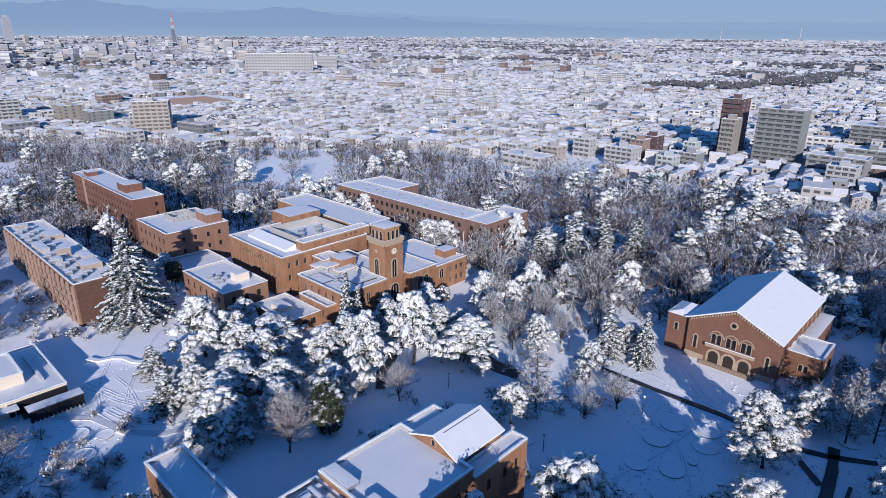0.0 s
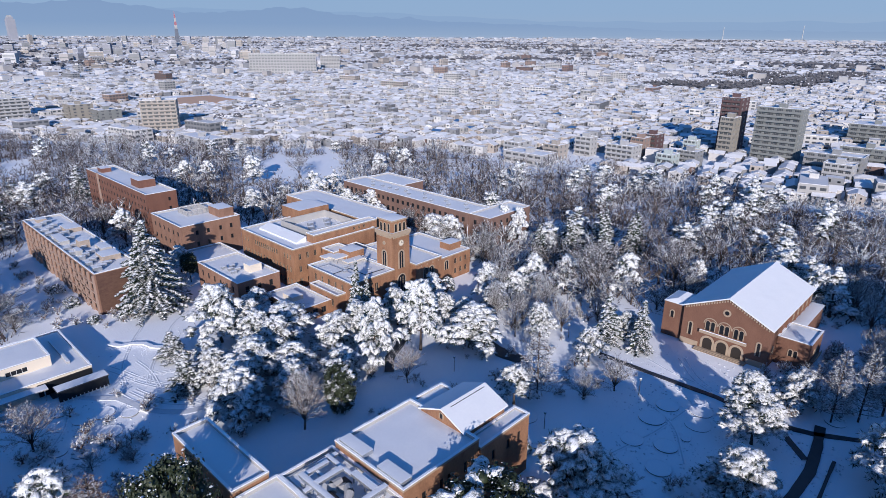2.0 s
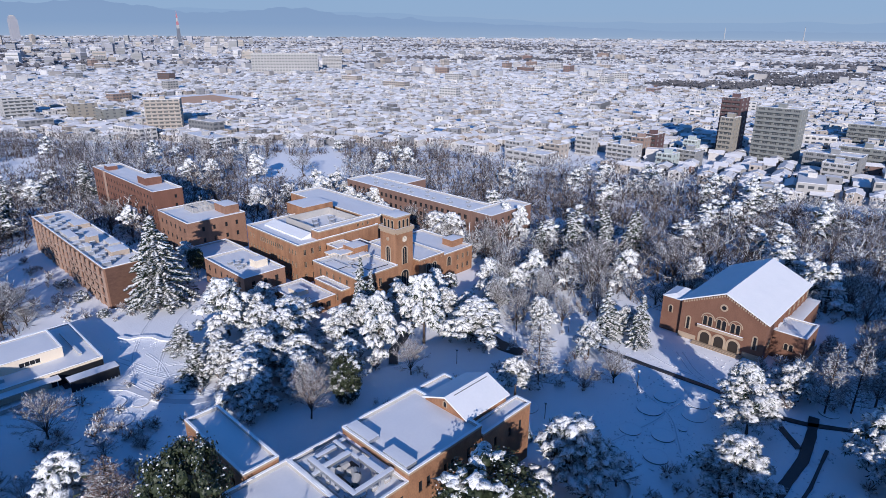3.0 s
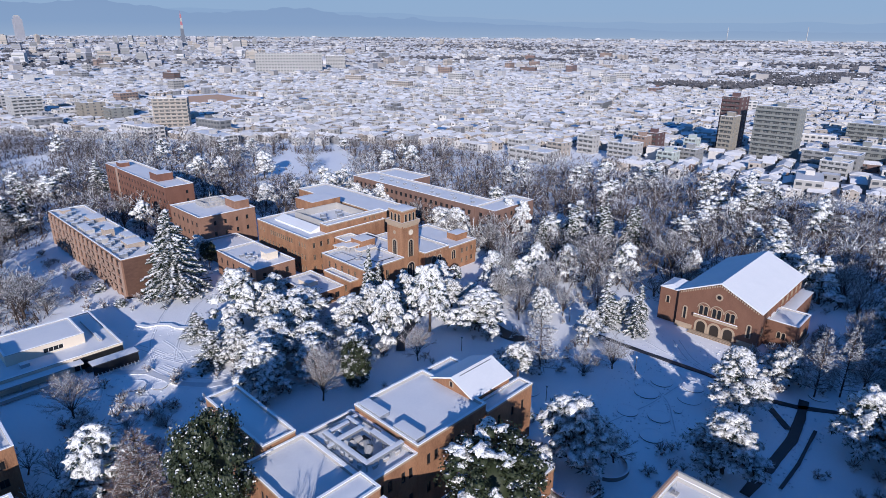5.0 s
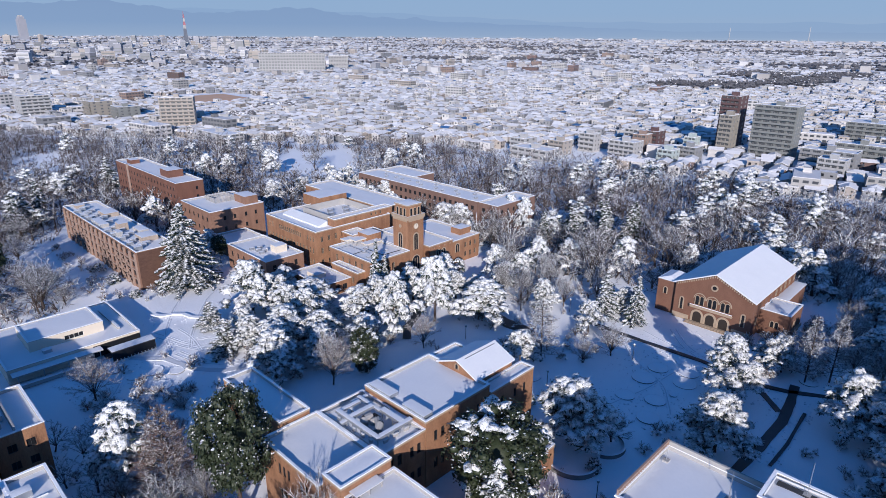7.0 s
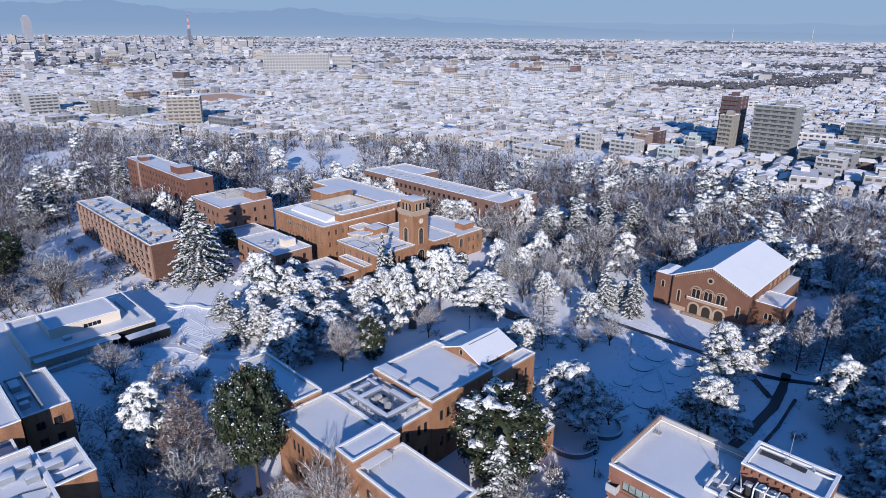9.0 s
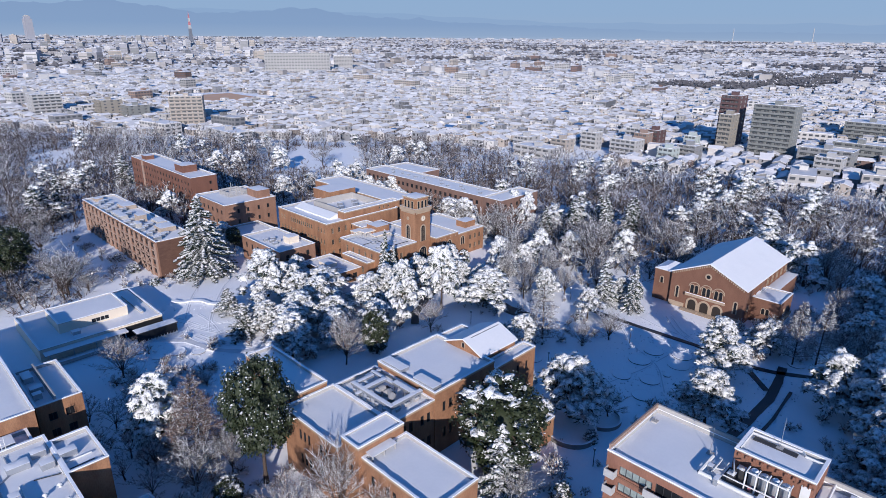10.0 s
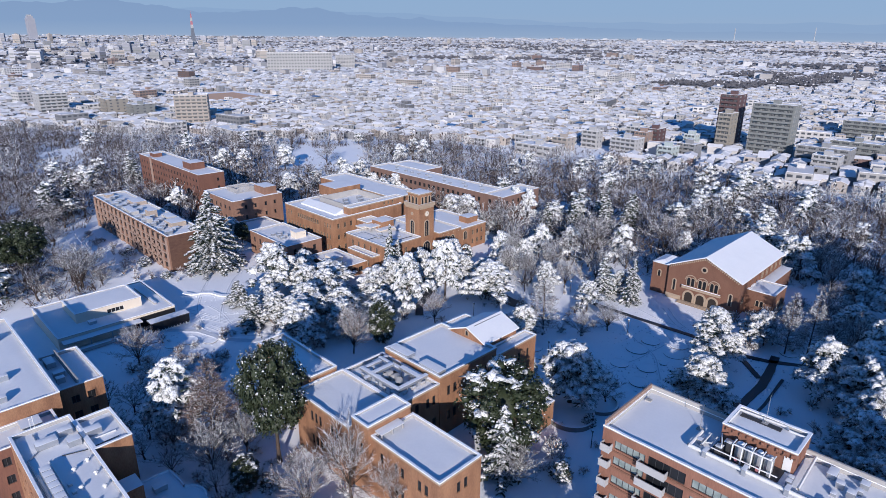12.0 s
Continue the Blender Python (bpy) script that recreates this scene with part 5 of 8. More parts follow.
    pipe(tank, "pipe", [(58.4, 9.6, z1 - 0.1), (58.4, 7.7, z1 + 0.5), (60.4, 7.7, z1 + 0.5)], 0.1, WHITE, 6)
    pipe(tank, "pipe", [(57.3, -3.2, z1 + 0.3), (66.4, -3.0, z1 + 0.3)], 0.2, WHITE, 6)
    for y in (7.4, 2.4, -2.6, -7.6, -12.6):
        add_box(tank, "pipe_clamp", 55.8, y, z1 - 0.45, 57.0, y + 0.5, z1 + 0.6, STEEL, cap=0.06)
    for x, y, h in ((58.4, 9.2, 0.7), (59.6, 9.0, 0.5), (58.0, -2.0, 0.8), (59.4, -1.9, 0.5)):
        add_box(tank, "valve_box", x - 0.35, y - 0.3, z1 - 0.45, x + 0.35, y + 0.3, z1 + h - 0.3, STEEL, cap=0.07)
    # arcade, door and roof pipes of the plant house
    g = Geo()
    g.box(60.52, -1.45, z1 - 0.2, 60.597, -0.45, z1 + 1.8)
    part("door", g, [WHITE], b, "white steel door")
    for k in range(5):
        g = Geo()
        g.box(60.45, -1.75 + k * 0.5, z1 + 1.7, 60.597, -1.6 + k * 0.5, z1 + 1.997)
        part("corbel", g, [BRICK_BROWN], b)
    pipe(b, "roof_pipe", [(61.2, 7.0, z1 + 2.7), (65.6, 7.0, z1 + 2.7), (65.9, 1.0, z1 + 2.7), (65.2, 0.6, z1 + 2.7), (65.2, -1.4, z1 + 2.7)], 0.16, WHITE)
    # dark strip on the roof, painted as the shade of a recess
    g = Geo()
    g.box(64.6, 1.4, z1 + 2.3, 65.5, 6.6, z1 + 2.46)
    part("recess_strip", g, [DARK], b)
    for x, y, h in ((61.5, 10.5, 4.2), (65.2, 3.5, 4.6), (63.0, 19.0, 2.2)):
        m = thing("mast", "thin white aerial mast on a roof", "mast", (x, y, z1 - 0.4 if y > 8 else z1 + 2.25))
        g = Geo()
        g.tube((0, 0, 0), (0, 0, h), 0.045, 0.025, 5)
        part("pole", g, [STEEL], m)
        g = Geo()
        g.box(-0.4, -0.4, 0, 0.4, 0.4, 0.25)
        part("foot", g, [CONCRETE], m)
    for x, y, w, d, h in ((64, -5.4, 1.9, 1.0, 0.8), (62.2, -6.6, 0.8, 0.9, 0.9), (61.2, -8.0, 1.1, 0.9, 1.0), (62.6, -8.6, 0.7, 0.7, 0.7), (60.2, -6.4, 0.8, 0.6, 0.5), (59.2, -8.4, 1.0, 0.7, 0.5), (64.4, -8.8, 1.1, 0.9, 0.8), (60.4, -10.4, 1.3, 0.9, 0.8)):
        roof_unit(x, y, z1 - 0.42, w, d, h)


tall_block()


# ---- unseen long block beyond the tall one, added to cast shade over the grove ----
def shade_block():
    b = thing("campus_building", "unseen long brick block with snowy roof, added to shade the grove", "building")
    rows = [1.2, 4.6, 8.0, 11.4, 14.8, 18.2, 21.6]
    block(b, 84, -54, 152, -36, 0, 32.0, BRICK_RED, {"W": grid_holes(-54, -36, 5, 1.6, rows, 1.7), "N": grid_holes(84, 152, 16, 1.8, rows, 1.7)})
    # taller east wing, added so the shade reaches the farther trees
    block(b, 119, -53.5, 151.5, -36.5, 31.6, 41.0, BRICK_RED)


shade_block()


# ---- cluster of laboratory blocks ----
def laboratories():
    b = thing("campus_building", "four-storey brick laboratory block with snowy roof", "building")
    block(b, -24, 99.6, 2.9, 141, 0, 14.0, BRICK, {"E": grid_holes(99.6, 141, 9, 1.6, [1.2, 4.6, 8, 11], 1.6)})
    block(b, -22, 92.5, 1.2, 99.55, 0, 11.2, BRICK_RED, {"S": grid_holes(-22, 1.2, 7, 1.2, [1.2, 4.6, 8], 1.6)})
    block(b, -6.4, 24, 2.4, 92.45, 0, 13.0, BRICK, {"W": grid_holes(24, 92, 18, 1.4, [1.2, 4.6, 8.4], 1.7), "E": grid_holes(63, 79, 4, 1.4, [1.2, 4.6, 8.4], 1.7)}, style="white")
    block(b, 2.45, 79.6, 8.0, 90.0, 0, 13.0, BRICK, {"E": grid_holes(79.6, 90, 3, 1.4, [1.2, 4.6, 8.4], 1.7)})
    add_box(b, "porch", 2.45, 71.5, 0, 6.2, 75, 9.0, BRICK)
    rim = [(2.45, 77.2), (12.0, 77.2), (12.3, 72.8)] + [(11.2 + 2.9 * math.sin(radians(a)), 68.3 + 3.4 * math.cos(radians(a))) for a in range(20, 131, 15)] + [(13.2, 60.0), (2.45, 60.0)]
    g = Geo()
    for (xa, ya), (xb, yb) in zip(rim[:-1], rim[1:]):
        g.poly([(xa, ya, 0), (xb, yb, 0), (xb, yb, 5.4), (xa, ya, 5.4)])
        for q in (0.0, 0.25):
            n = Vector((yb - ya, xa - xb)).normalized() * q
            g.poly([(xa + n.x, ya + n.y, 5.4), (xb + n.x, yb + n.y, 5.4), (xb + n.x, yb + n.y, 4.9), (xa + n.x, ya + n.y, 4.9)])
    part("curved_wall", g, [BRICK], b)
    g = Geo()
    g.poly([(x, y, 5.05) for x, y in reversed(rim)])
    part("low_roof", g, [ROOF_SNOW], b)
    g = Geo()
    for (xa, ya), (xb, yb) in zip(rim[:-1], rim[1:]):
        c = [Vector((xa, ya)), Vector((xb, yb))]
        n = Vector((yb - ya, xa - xb)).normalized() * 0.3
        g.poly([(xa, ya, 5.45), (xb, yb, 5.45), (xb + n.x, yb + n.y, 5.45), (xa + n.x, ya + n.y, 5.45)])
        g.poly([(xa + n.x, ya + n.y, 5.45), (xb + n.x, yb + n.y, 5.45), (xb + n.x, yb + n.y, 5.05), (xa + n.x, ya + n.y, 5.05)])
    part("coping_snow", g, [ROOF_SNOW], b)
    roof_unit(9.0, 73.5, 5.06, 2.0, 1.4, 1.0)
    b2 = thing("campus_building", "three-storey brick block with roof plant and snowy roof", "building")
    block(b2, 3.7, 104.5, 11.2, 121, 0, 11.6, BRICK, {"S": grid_holes(3.7, 11.2, 2, 1.4, [1.2, 4.6, 8], 1.6)})
    add_box(b2, "plant_wall", 6.9, 105, 11.0, 7.2, 120.5, 12.6, CONCRETE, cap=0)
    for x, y, w, d in ((5.2, 117, 1.6, 3.2), (5.4, 111, 2.0, 1.4), (5.0, 108.5, 1.4, 1.2)):
        roof_unit(x, y, 11.15, w, d, 1.2)
    for k in range(12):
        roof_unit(-4.4, 62 + k * 1.55, 12.55, 1.3, 1.35, 1.15)
    for k in range(6):
        roof_unit(-2.6, 63 + k * 2.2, 12.55, 0.5, 0.7, 0.5)
    ducts = thing("roof_ducts", "pipes and cable runs half buried in roof snow", "pipes", (0, 0, 12.6))
    pipe(ducts, "pipe", [(-5.6, 60, 0.15), (-5.6, 84, 0.15), (-3.4, 86, 0.15), (-3.4, 91, 0.15)], 0.13, STEEL)
    pipe(ducts, "pipe", [(-3.3, 61, 0.1), (-3.3, 82, 0.1)], 0.09, WHITE)
    pipe(ducts, "pipe", [(2.0, 80.2, 0.2), (2.0, 83, 0.2), (6.6, 83, 0.2)], 0.14, WHITE)
    pipe(ducts, "pipe", [(-1.5, 82, 0.1), (1.5, 81, 0.1), (6.5, 81.2, 0.1)], 0.08, DARK)
    lad = thing("ladder_mast", "white steel ladder and pole standing on the roof edge", "ladder", (-3.0, 92.2, 11.2))
    for x in (-0.25, 0.25):
        g = Geo()
        g.tube((x, 0, 0), (x, 0.2, 4.2), 0.05, 0.05, 5)
        part("stile", g, [WHITE], lad)
    for k in range(9):
        g = Geo()
        g.tube((-0.25, 0.02 * k, 0.4 + k * 0.42), (0.25, 0.02 * k, 0.4 + k * 0.42), 0.03, 0.03, 4)
        part("rung", g, [WHITE], lad)
    for x, z in ((-3.4, 9.2), (-2.6, 9.2), (-1.8, 9.3), (-3.2, 8.2), (-2.3, 8.3)):
        add_box(b, "wall_vent", x, 92.2, z, x + 0.5, 92.497, z + 0.5, STEEL, cap=0)
    for x, y, w, d in ((-2.5, 86.5, 3.0, 1.8), (0.8, 84, 1.8, 1.4), (3.8, 85, 2.4, 1.6), (0.5, 88, 2.0, 1.5), (-8, 120, 2.0, 1.5), (-3.5, 112, 2.2, 1.2), (-5, 104, 1.6, 1.4), (-1.5, 131, 2.4, 1.4)):
        roof_unit(x, y, 12.55 if y < 92 else 13.55, w, d, 1.1)
    for vx, vy in ((0.9, 62.5), (0.9, 66), (0.9, 70), (0.9, 74), (0.9, 78), (-1.4, 67), (-1.6, 72), (-1.2, 77)):
        v = thing("roof_vent", "small white mushroom vent poking through roof snow", "vent", (vx, vy, 12.45), "roof vents")
        g = Geo()
        g.tube((0, 0, 0), (0, 0, 0.6), 0.18, 0.18, 8)
        g.tube((0, 0, 0.6), (0, 0, 0.85), 0.4, 0.15, 8, cap=True)
        part("hood", g, [WHITE], v)
    add_box(b, "hatch", -4.2, 95, 10.7, -1.2, 98, 12.2, CONCRETE)


laboratories()


# ---- trees ----
def trunk_line(rng, h, bend=0.06, steps=7):
    p, out = Vector((0, 0, 0)), []
    lean = Vector((rng.uniform(-bend, bend), rng.uniform(-bend, bend), 0))
    for i in range(steps + 1):
        out.append(p.copy())
        lean += Vector((rng.uniform(-bend, bend), rng.uniform(-bend, bend), 0))
        p = p + (Vector((0, 0, 1)) + lean) * h / steps
    return out


def along(line, t):
    k = min(int(t * (len(line) - 1)), len(line) - 2)
    return line[k].lerp(line[k + 1], t * (len(line) - 1) - k)


def trunk_geo(line, r, sides=7, top=0.25):
    g = Geo()
    n = len(line) - 1
    for i in range(n):
        flare = 1.5 if i == 0 else 1.0
        g.tube(line[i], line[i + 1], r * (1 - (1 - top) * i / n) * flare, r * (1 - (1 - top) * (i + 1) / n), sides)
    return g


def spray(g, c, r, rng, n, mat, droop=0.0, length=1.0, width=0.09, white=0.0):
    """Needle sprays: thin leaves that stand out round a point."""
    for _ in range(n):
        a, e = rng.random() * 6.283, rng.uniform(-0.7, 0.6) - droop
        d = Vector((math.cos(a) * math.cos(e), math.sin(a) * math.cos(e), math.sin(e)))
        s = d.cross(Vector((rng.uniform(-1, 1), rng.uniform(-1, 1), rng.uniform(-1, 1)))).normalized() * width * r * 2
        b = Vector(c) + d * r * 0.2
        t = Vector(c) + d * r * rng.uniform(0.8, 1.3) * length
        g.poly([b - s, b + s, t], 0 if rng.random() < white else mat)


def pine(seed, h=13.0, r=5.2, dens=1.0, small=1.0, snow=0.9):
    """A pine with bent limbs whose needle pads carry heaps of snow."""
    rng = random.Random(seed)
    line = trunk_line(rng, h * 0.94, 0.05)
    wood, crown = trunk_geo(line, 0.26), Geo()
    limbs = max(9, int(24 * dens))
    k = small * (r / 5.2) ** 0.5
    for i in range(limbs):
        t = 0.24 + 0.75 * (i + rng.random() * 0.7) / limbs
        a = i * 2.399 + rng.uniform(-0.4, 0.4)
        reach = r * (1.0 - 0.74 * ((t - 0.24) / 0.76) ** 1.4) * rng.uniform(0.68, 1.12)
        p0 = along(line, min(t, 0.99))
        d = Vector((math.cos(a), math.sin(a), 0))
        p1 = p0 + d * reach * 0.55 + Vector((0, 0, rng.uniform(0.1, 0.7)))
        p2 = p0 + d * reach + Vector((0, 0, rng.uniform(-0.6, 0.4)))
        wood.tube(p0, p1, 0.10, 0.065, 4)
        wood.tube(p1, p2, 0.065, 0.03, 3)
        side = Vector((-d.y, d.x, 0))
        spots = [(p2, 1.0, 0), (p0.lerp(p1, 0.9), 0.95, 0), (p0.lerp(p1, 0.45), 0.8, 0)]
        for s in (-1, 1):
            spots.append((p0.lerp(p2, rng.uniform(0.6, 0.95)) + side * s * rng.uniform(0.7, 1.3) * k, rng.uniform(0.6, 0.9), s * 0.7))
        if dens > 0.7:
            spots.append((p0.lerp(p2, 1.06) - Vector((0, 0, 0.35)), 0.6, 0))
        for q, scale, turn in spots:
            if rng.random() < 0.08:
                continue
            c0 = q + Vector((rng.gauss(0, 0.2), rng.gauss(0, 0.2), rng.gauss(0, 0.2)))
            wide = rng.uniform(0.72, 1.12) * scale * k
            if dens < 0.5:
                if rng.random() < snow:
                    crown.blob(c0, (wide * 1.1, wide * 0.95, wide * 0.6), rng, 0, 0.35)
            elif rng.random() < snow:
                crown.pad(c0, (wide * rng.uniform(1.0, 1.35), wide * rng.uniform(0.7, 1.0), wide * rng.uniform(0.55, 0.85)), a + turn + rng.gauss(0, 0.3), rng, 0, 1.05, 0.45)
            # tufts that break the rim of the heap
            for n in range(3 if dens > 0.7 else 1 if dens > 0.5 else 0):
                u = rng.random() * 6.283
                c = c0 + Vector((math.cos(u) * wide * 0.95, math.sin(u) * wide * 0.8, rng.uniform(-0.3, 0.12) * wide))
                s = rng.uniform(0.18, 0.36) * wide + 0.05
                if rng.random() < snow * 0.75:
                    crown.lump(c, (s * rng.uniform(0.8, 1.4), s * rng.uniform(0.8, 1.4), s * rng.uniform(0.5, 0.8)), rng, 0, 0.4)
                spray(crown, c - Vector((0, 0, 0.08)), s * 1.3 + 0.25, rng, 4, 1, 0.05, 1.25, 0.08, 0.3)
            spray(crown, c0 - Vector((0, 0, 0.32)), wide * 1.3, rng, 17 if dens > 0.7 else 5, 1, 0.2, 1.15, 0.095, 0.5)
    for _ in range(int(9 * dens)):
        c = line[-1] + Vector((rng.gauss(0, 0.6), rng.gauss(0, 0.6), rng.uniform(-1.2, 0.4)))
        s = rng.uniform(0.45, 0.8) * k
        crown.pad(c, (s, s, s * 0.8), rng.random() * 6, rng, 0, 0.6, 0.2)
        spray(crown, c, s * 1.4, rng, 6, 1)
    return wood, crown, [TREE_SNOW, NEEDLE]


def spire(seed, h=14.0, r=3.8, levels=13, per=8, droop=0.35, snow=0.9, leaf=1.35):
    """A cone-shaped conifer with whorls of hanging, snow-laden branches."""
    rng = random.Random(seed)
    line = trunk_line(rng, h, 0.012)
    wood, crown = trunk_geo(line, 0.30, 7, 0.1), Geo()
    for i in range(levels):
        t = 0.13 + 0.85 * i / (levels - 1)
        for k in range(per if t < 0.8 else max(4, per - 3)):
            p0 = along(line, min(max(0.1, t + rng.gauss(0, 0.022)), 0.995))
            a = k * 6.283 / per + i * 0.7 + rng.uniform(-0.4, 0.4)
            reach = r * (1.03 - t) ** 0.85 * rng.uniform(0.6, 1.18)
            d = Vector((math.cos(a), math.sin(a), 0))
            end = p0 + d * reach - Vector((0, 0, reach * droop * rng.uniform(0.5, 1.4)))
            wood.tube(p0, end, 0.06, 0.02, 3)
            n = max(3, int(reach * 2.2))
            across = Vector((-d.y, d.x, 0))
            for j in range(n):
                f = (j + 0.8) / n
                c = p0.lerp(end, f) + Vector((0, 0, rng.gauss(0.05, 0.08)))
                ln = rng.uniform(0.55, 1.0) * (0.5 + 0.5 * min(1.0, reach / 4)) * (1.15 - 0.45 * f) * leaf
                for s in (-1, 1):
                    q = c + across * s * ln * 0.8 + d * ln * rng.uniform(0.3, 0.7) - Vector((0, 0, ln * rng.uniform(0.15, 0.5)))
                    w = d * rng.uniform(0.10, 0.20) * leaf
                    crown.poly([c - w * 1.3 - Vector((0, 0, 0.09)), c + w * 1.3 - Vector((0, 0, 0.09)), q + w * 0.6 - Vector((0, 0, 0.25)), q - w * 1.2 - Vector((0, 0, 0.25))], 1)
                    if rng.random() < snow:
                        crown.poly([c - w, c + w, q + w * 0.5, q - w * 0.7], 0)
                if rng.random() < snow * 0.9:
                    b = rng.uniform(0.2, 0.36) * leaf ** 0.5
                    crown.lump(c + Vector((0, 0, 0.08)), (b * 1.3, b * 1.3, b * 0.7), rng, 0, 0.4)
                spray(crown, c - Vector((0, 0, 0.1)), 0.55, rng, 3, 1, 0.6)
    crown.blob(line[-1], (0.25, 0.25, 0.4), rng, 0, 0.3)
    return wood, crown, [TREE_SNOW, NEEDLE]


def evergreen(seed, h=15.0, r=6.0, leaves=11500, snow=0.34, heaps=0, mid=0.62, half=0.33):
    """A round evergreen broadleaf with glossy leaf clumps and scraps of snow."""
    rng = random.Random(seed)
    line = trunk_line(rng, h * 0.7, 0.04)
    wood, crown = trunk_geo(line, 0.36), Geo()
    clumps = []
    crown.blob((0, 0, h * mid), (r * 0.48, r * 0.48, h * half * 0.55), rng, 1, 0.2)
    for i in range(125):
        a, z = rng.random() * 6.283, rng.uniform(-0.85, 1.0)
        q = math.sqrt(max(0.0, 1 - z * z)) * rng.uniform(0.72, 1.0)
        q *= 0.86 * (1 + 0.2 * z)
        c = Vector((math.cos(a) * q * r, math.sin(a) * q * r, h * mid + z * h * half))
        clumps.append((c, rng.uniform(0.8, 1.6), rng.choice((0.06, 0.15, 0.4, 1.1)) * snow / 0.34))
        if i % 3 == 0:
            wood.tube(along(line, rng.uniform(0.4, 0.95)), c, 0.09, 0.03, 4)
    for c, s, _ in clumps:
        crown.blob(c, (s * 0.5, s * 0.5, s * 0.45), rng, 1, 0.3)
        if _ > 0.7 * snow / 0.34 or (c.z > h * 0.8 and rng.random() < 0.4):
            for n in range(heaps):
                crown.pad(c + Vector((rng.gauss(0, s * 0.5), rng.gauss(0, s * 0.5), s * rng.uniform(0.5, 0.95))), (s * rng.uniform(0.4, 0.75), s * rng.uniform(0.3, 0.55), s * 0.28), rng.random() * 6.3, rng, 0, 1.1, 0.5)
    for i in range(leaves):
        c, s, white = clumps[i % len(clumps)]
        d = Vector((rng.gauss(0, 1), rng.gauss(0, 1), rng.gauss(0, 1))).normalized()
        p = c + d * s * rng.uniform(0.45, 1.12)
        n = (d + Vector((rng.gauss(0, 0.5), rng.gauss(0, 0.5), rng.gauss(0, 0.5) + 0.3))).normalized()
        u = n.orthogonal().normalized()
        u = (Matrix.Rotation(rng.random() * 6.28, 3, n) @ u) * rng.uniform(0.14, 0.27)
        w = n.cross(u) * rng.uniform(0.5, 0.8)
        if d.z > 0.0 and rng.random() < white * 0.5:
            crown.poly([p - u * 0.6, p + w * 0.7, p + u * 0.6, p - w * 0.7], 0)
        elif d.z > 0.0 and rng.random() < white * 0.8:
            q = u.length * rng.choice((0.35, 0.5, 0.6, 1.1))
            crown.lump(p + d * 0.08, (q, q * 0.8, q * 0.45), rng, 0, 0.5)
        else:
            crown.poly([p - u, p + w, p + u, p - w], 1)
    return wood, crown, [TREE_SNOW, LEAF]


def bare(seed, h=13.0, r=5.0, frost=0.5, kids=(9, 5, 4, 4), shape="round", twig=0.035, tubes=2, twigs=None, bent=0.18, spread=0.8, clumps=0, size=0.4):
    """A leafless tree: trunk, limbs, branches and a haze of thin twigs, some snowed over."""
    rng = random.Random(seed)
    wood, crown, ends = Geo(), Geo(), []
    if shape == "fan":
        stem = [Vector((0, 0, 0)), Vector((rng.gauss(0, 0.1), rng.gauss(0, 0.1), h * 0.18))]
    elif shape == "cone":
        stem = trunk_line(rng, h, 0.01)
    else:
        stem = trunk_line(rng, h * 0.55, 0.05)
    for i in range(len(stem) - 1):
        n = len(stem) - 1
        wood.tube(stem[i], stem[i + 1], 0.24 * (1 - 0.8 * i / n), 0.24 * (1 - 0.8 * (i + 1) / n), 6 if tubes else 3)

    def grow(p, d, length, level):
        bend = Vector((rng.gauss(0, bent), rng.gauss(0, bent), rng.gauss(0.08, bent * 0.55)))
        m = p + d * length * 0.5
        e = m + (d + bend).normalized() * length * 0.5
        if level >= len(kids) - 1:
            s = (e - p).cross(Vector((rng.gauss(0, 1), rng.gauss(0, 1), rng.gauss(0, 1)))).normalized()
            w = twig * rng.uniform(0.7, 1.4)
            crown.poly([p - s * w, p + s * w, e], 0 if rng.random() < frost else 1)
            return
        if level == len(kids) - 2:
            ends.append(e)
        rr = 0.075 / (level + 1) ** 1.15
        if level < tubes:
            wood.tube(p, m, rr, rr * 0.75, 3)
            wood.tube(m, e, rr * 0.75, rr * 0.4, 3)
        else:
            s = (e - p).cross(Vector((rng.gauss(0, 1), rng.gauss(0, 1), rng.gauss(0, 1)))).normalized() * max(rr, 0.02)
            crown.poly([p - s, p + s, e + s * 0.5, e - s * 0.5], 1)
        if rng.random() < frost + 0.25 and level > 0:
            up = Vector((0, 0, rr * 1.3))
            s = (e - p).cross(Vector((0, 0, 1))).normalized() * rr * 1.5 if abs(d.z) < 0.95 else Vector((rr, 0, 0))
            crown.poly([p - s + up, p + s + up, e + s * 0.5 + up, e - s * 0.5 + up], 0)
        for k in range(kids[level + 1]):
            f = rng.uniform(0.35, 1.0)
            q = p.lerp(m, f * 2) if f < 0.5 else m.lerp(e, f * 2 - 1)
            a = Vector((rng.gauss(0, 1), rng.gauss(0, 1), rng.gauss(0.25, 0.7)))
            nd = (d * 0.75 + a.normalized() * spread).normalized()
            if shape == "weep":
                nd = (nd + Vector((0, 0, -0.5 * level))).normalized()
            grow(q, nd, length * rng.uniform(0.42, 0.62), level + 1)

    for i in range(kids[0]):
        a = i * 2.399 + rng.uniform(-0.3, 0.3)
        if shape == "cone":
            t = 0.12 + 0.86 * i / kids[0]
            ln = (r * 1.15) * (1.05 - t) + 0.5
            d = Vector((math.cos(a), math.sin(a), rng.uniform(0.15, 0.5))).normalized()
            grow(along(stem, min(t, 0.99)), d, ln, 0)
        elif shape == "fan":
            d = Vector((math.cos(a) * 0.55, math.sin(a) * 0.55, rng.uniform(0.55, 1.0))).normalized()
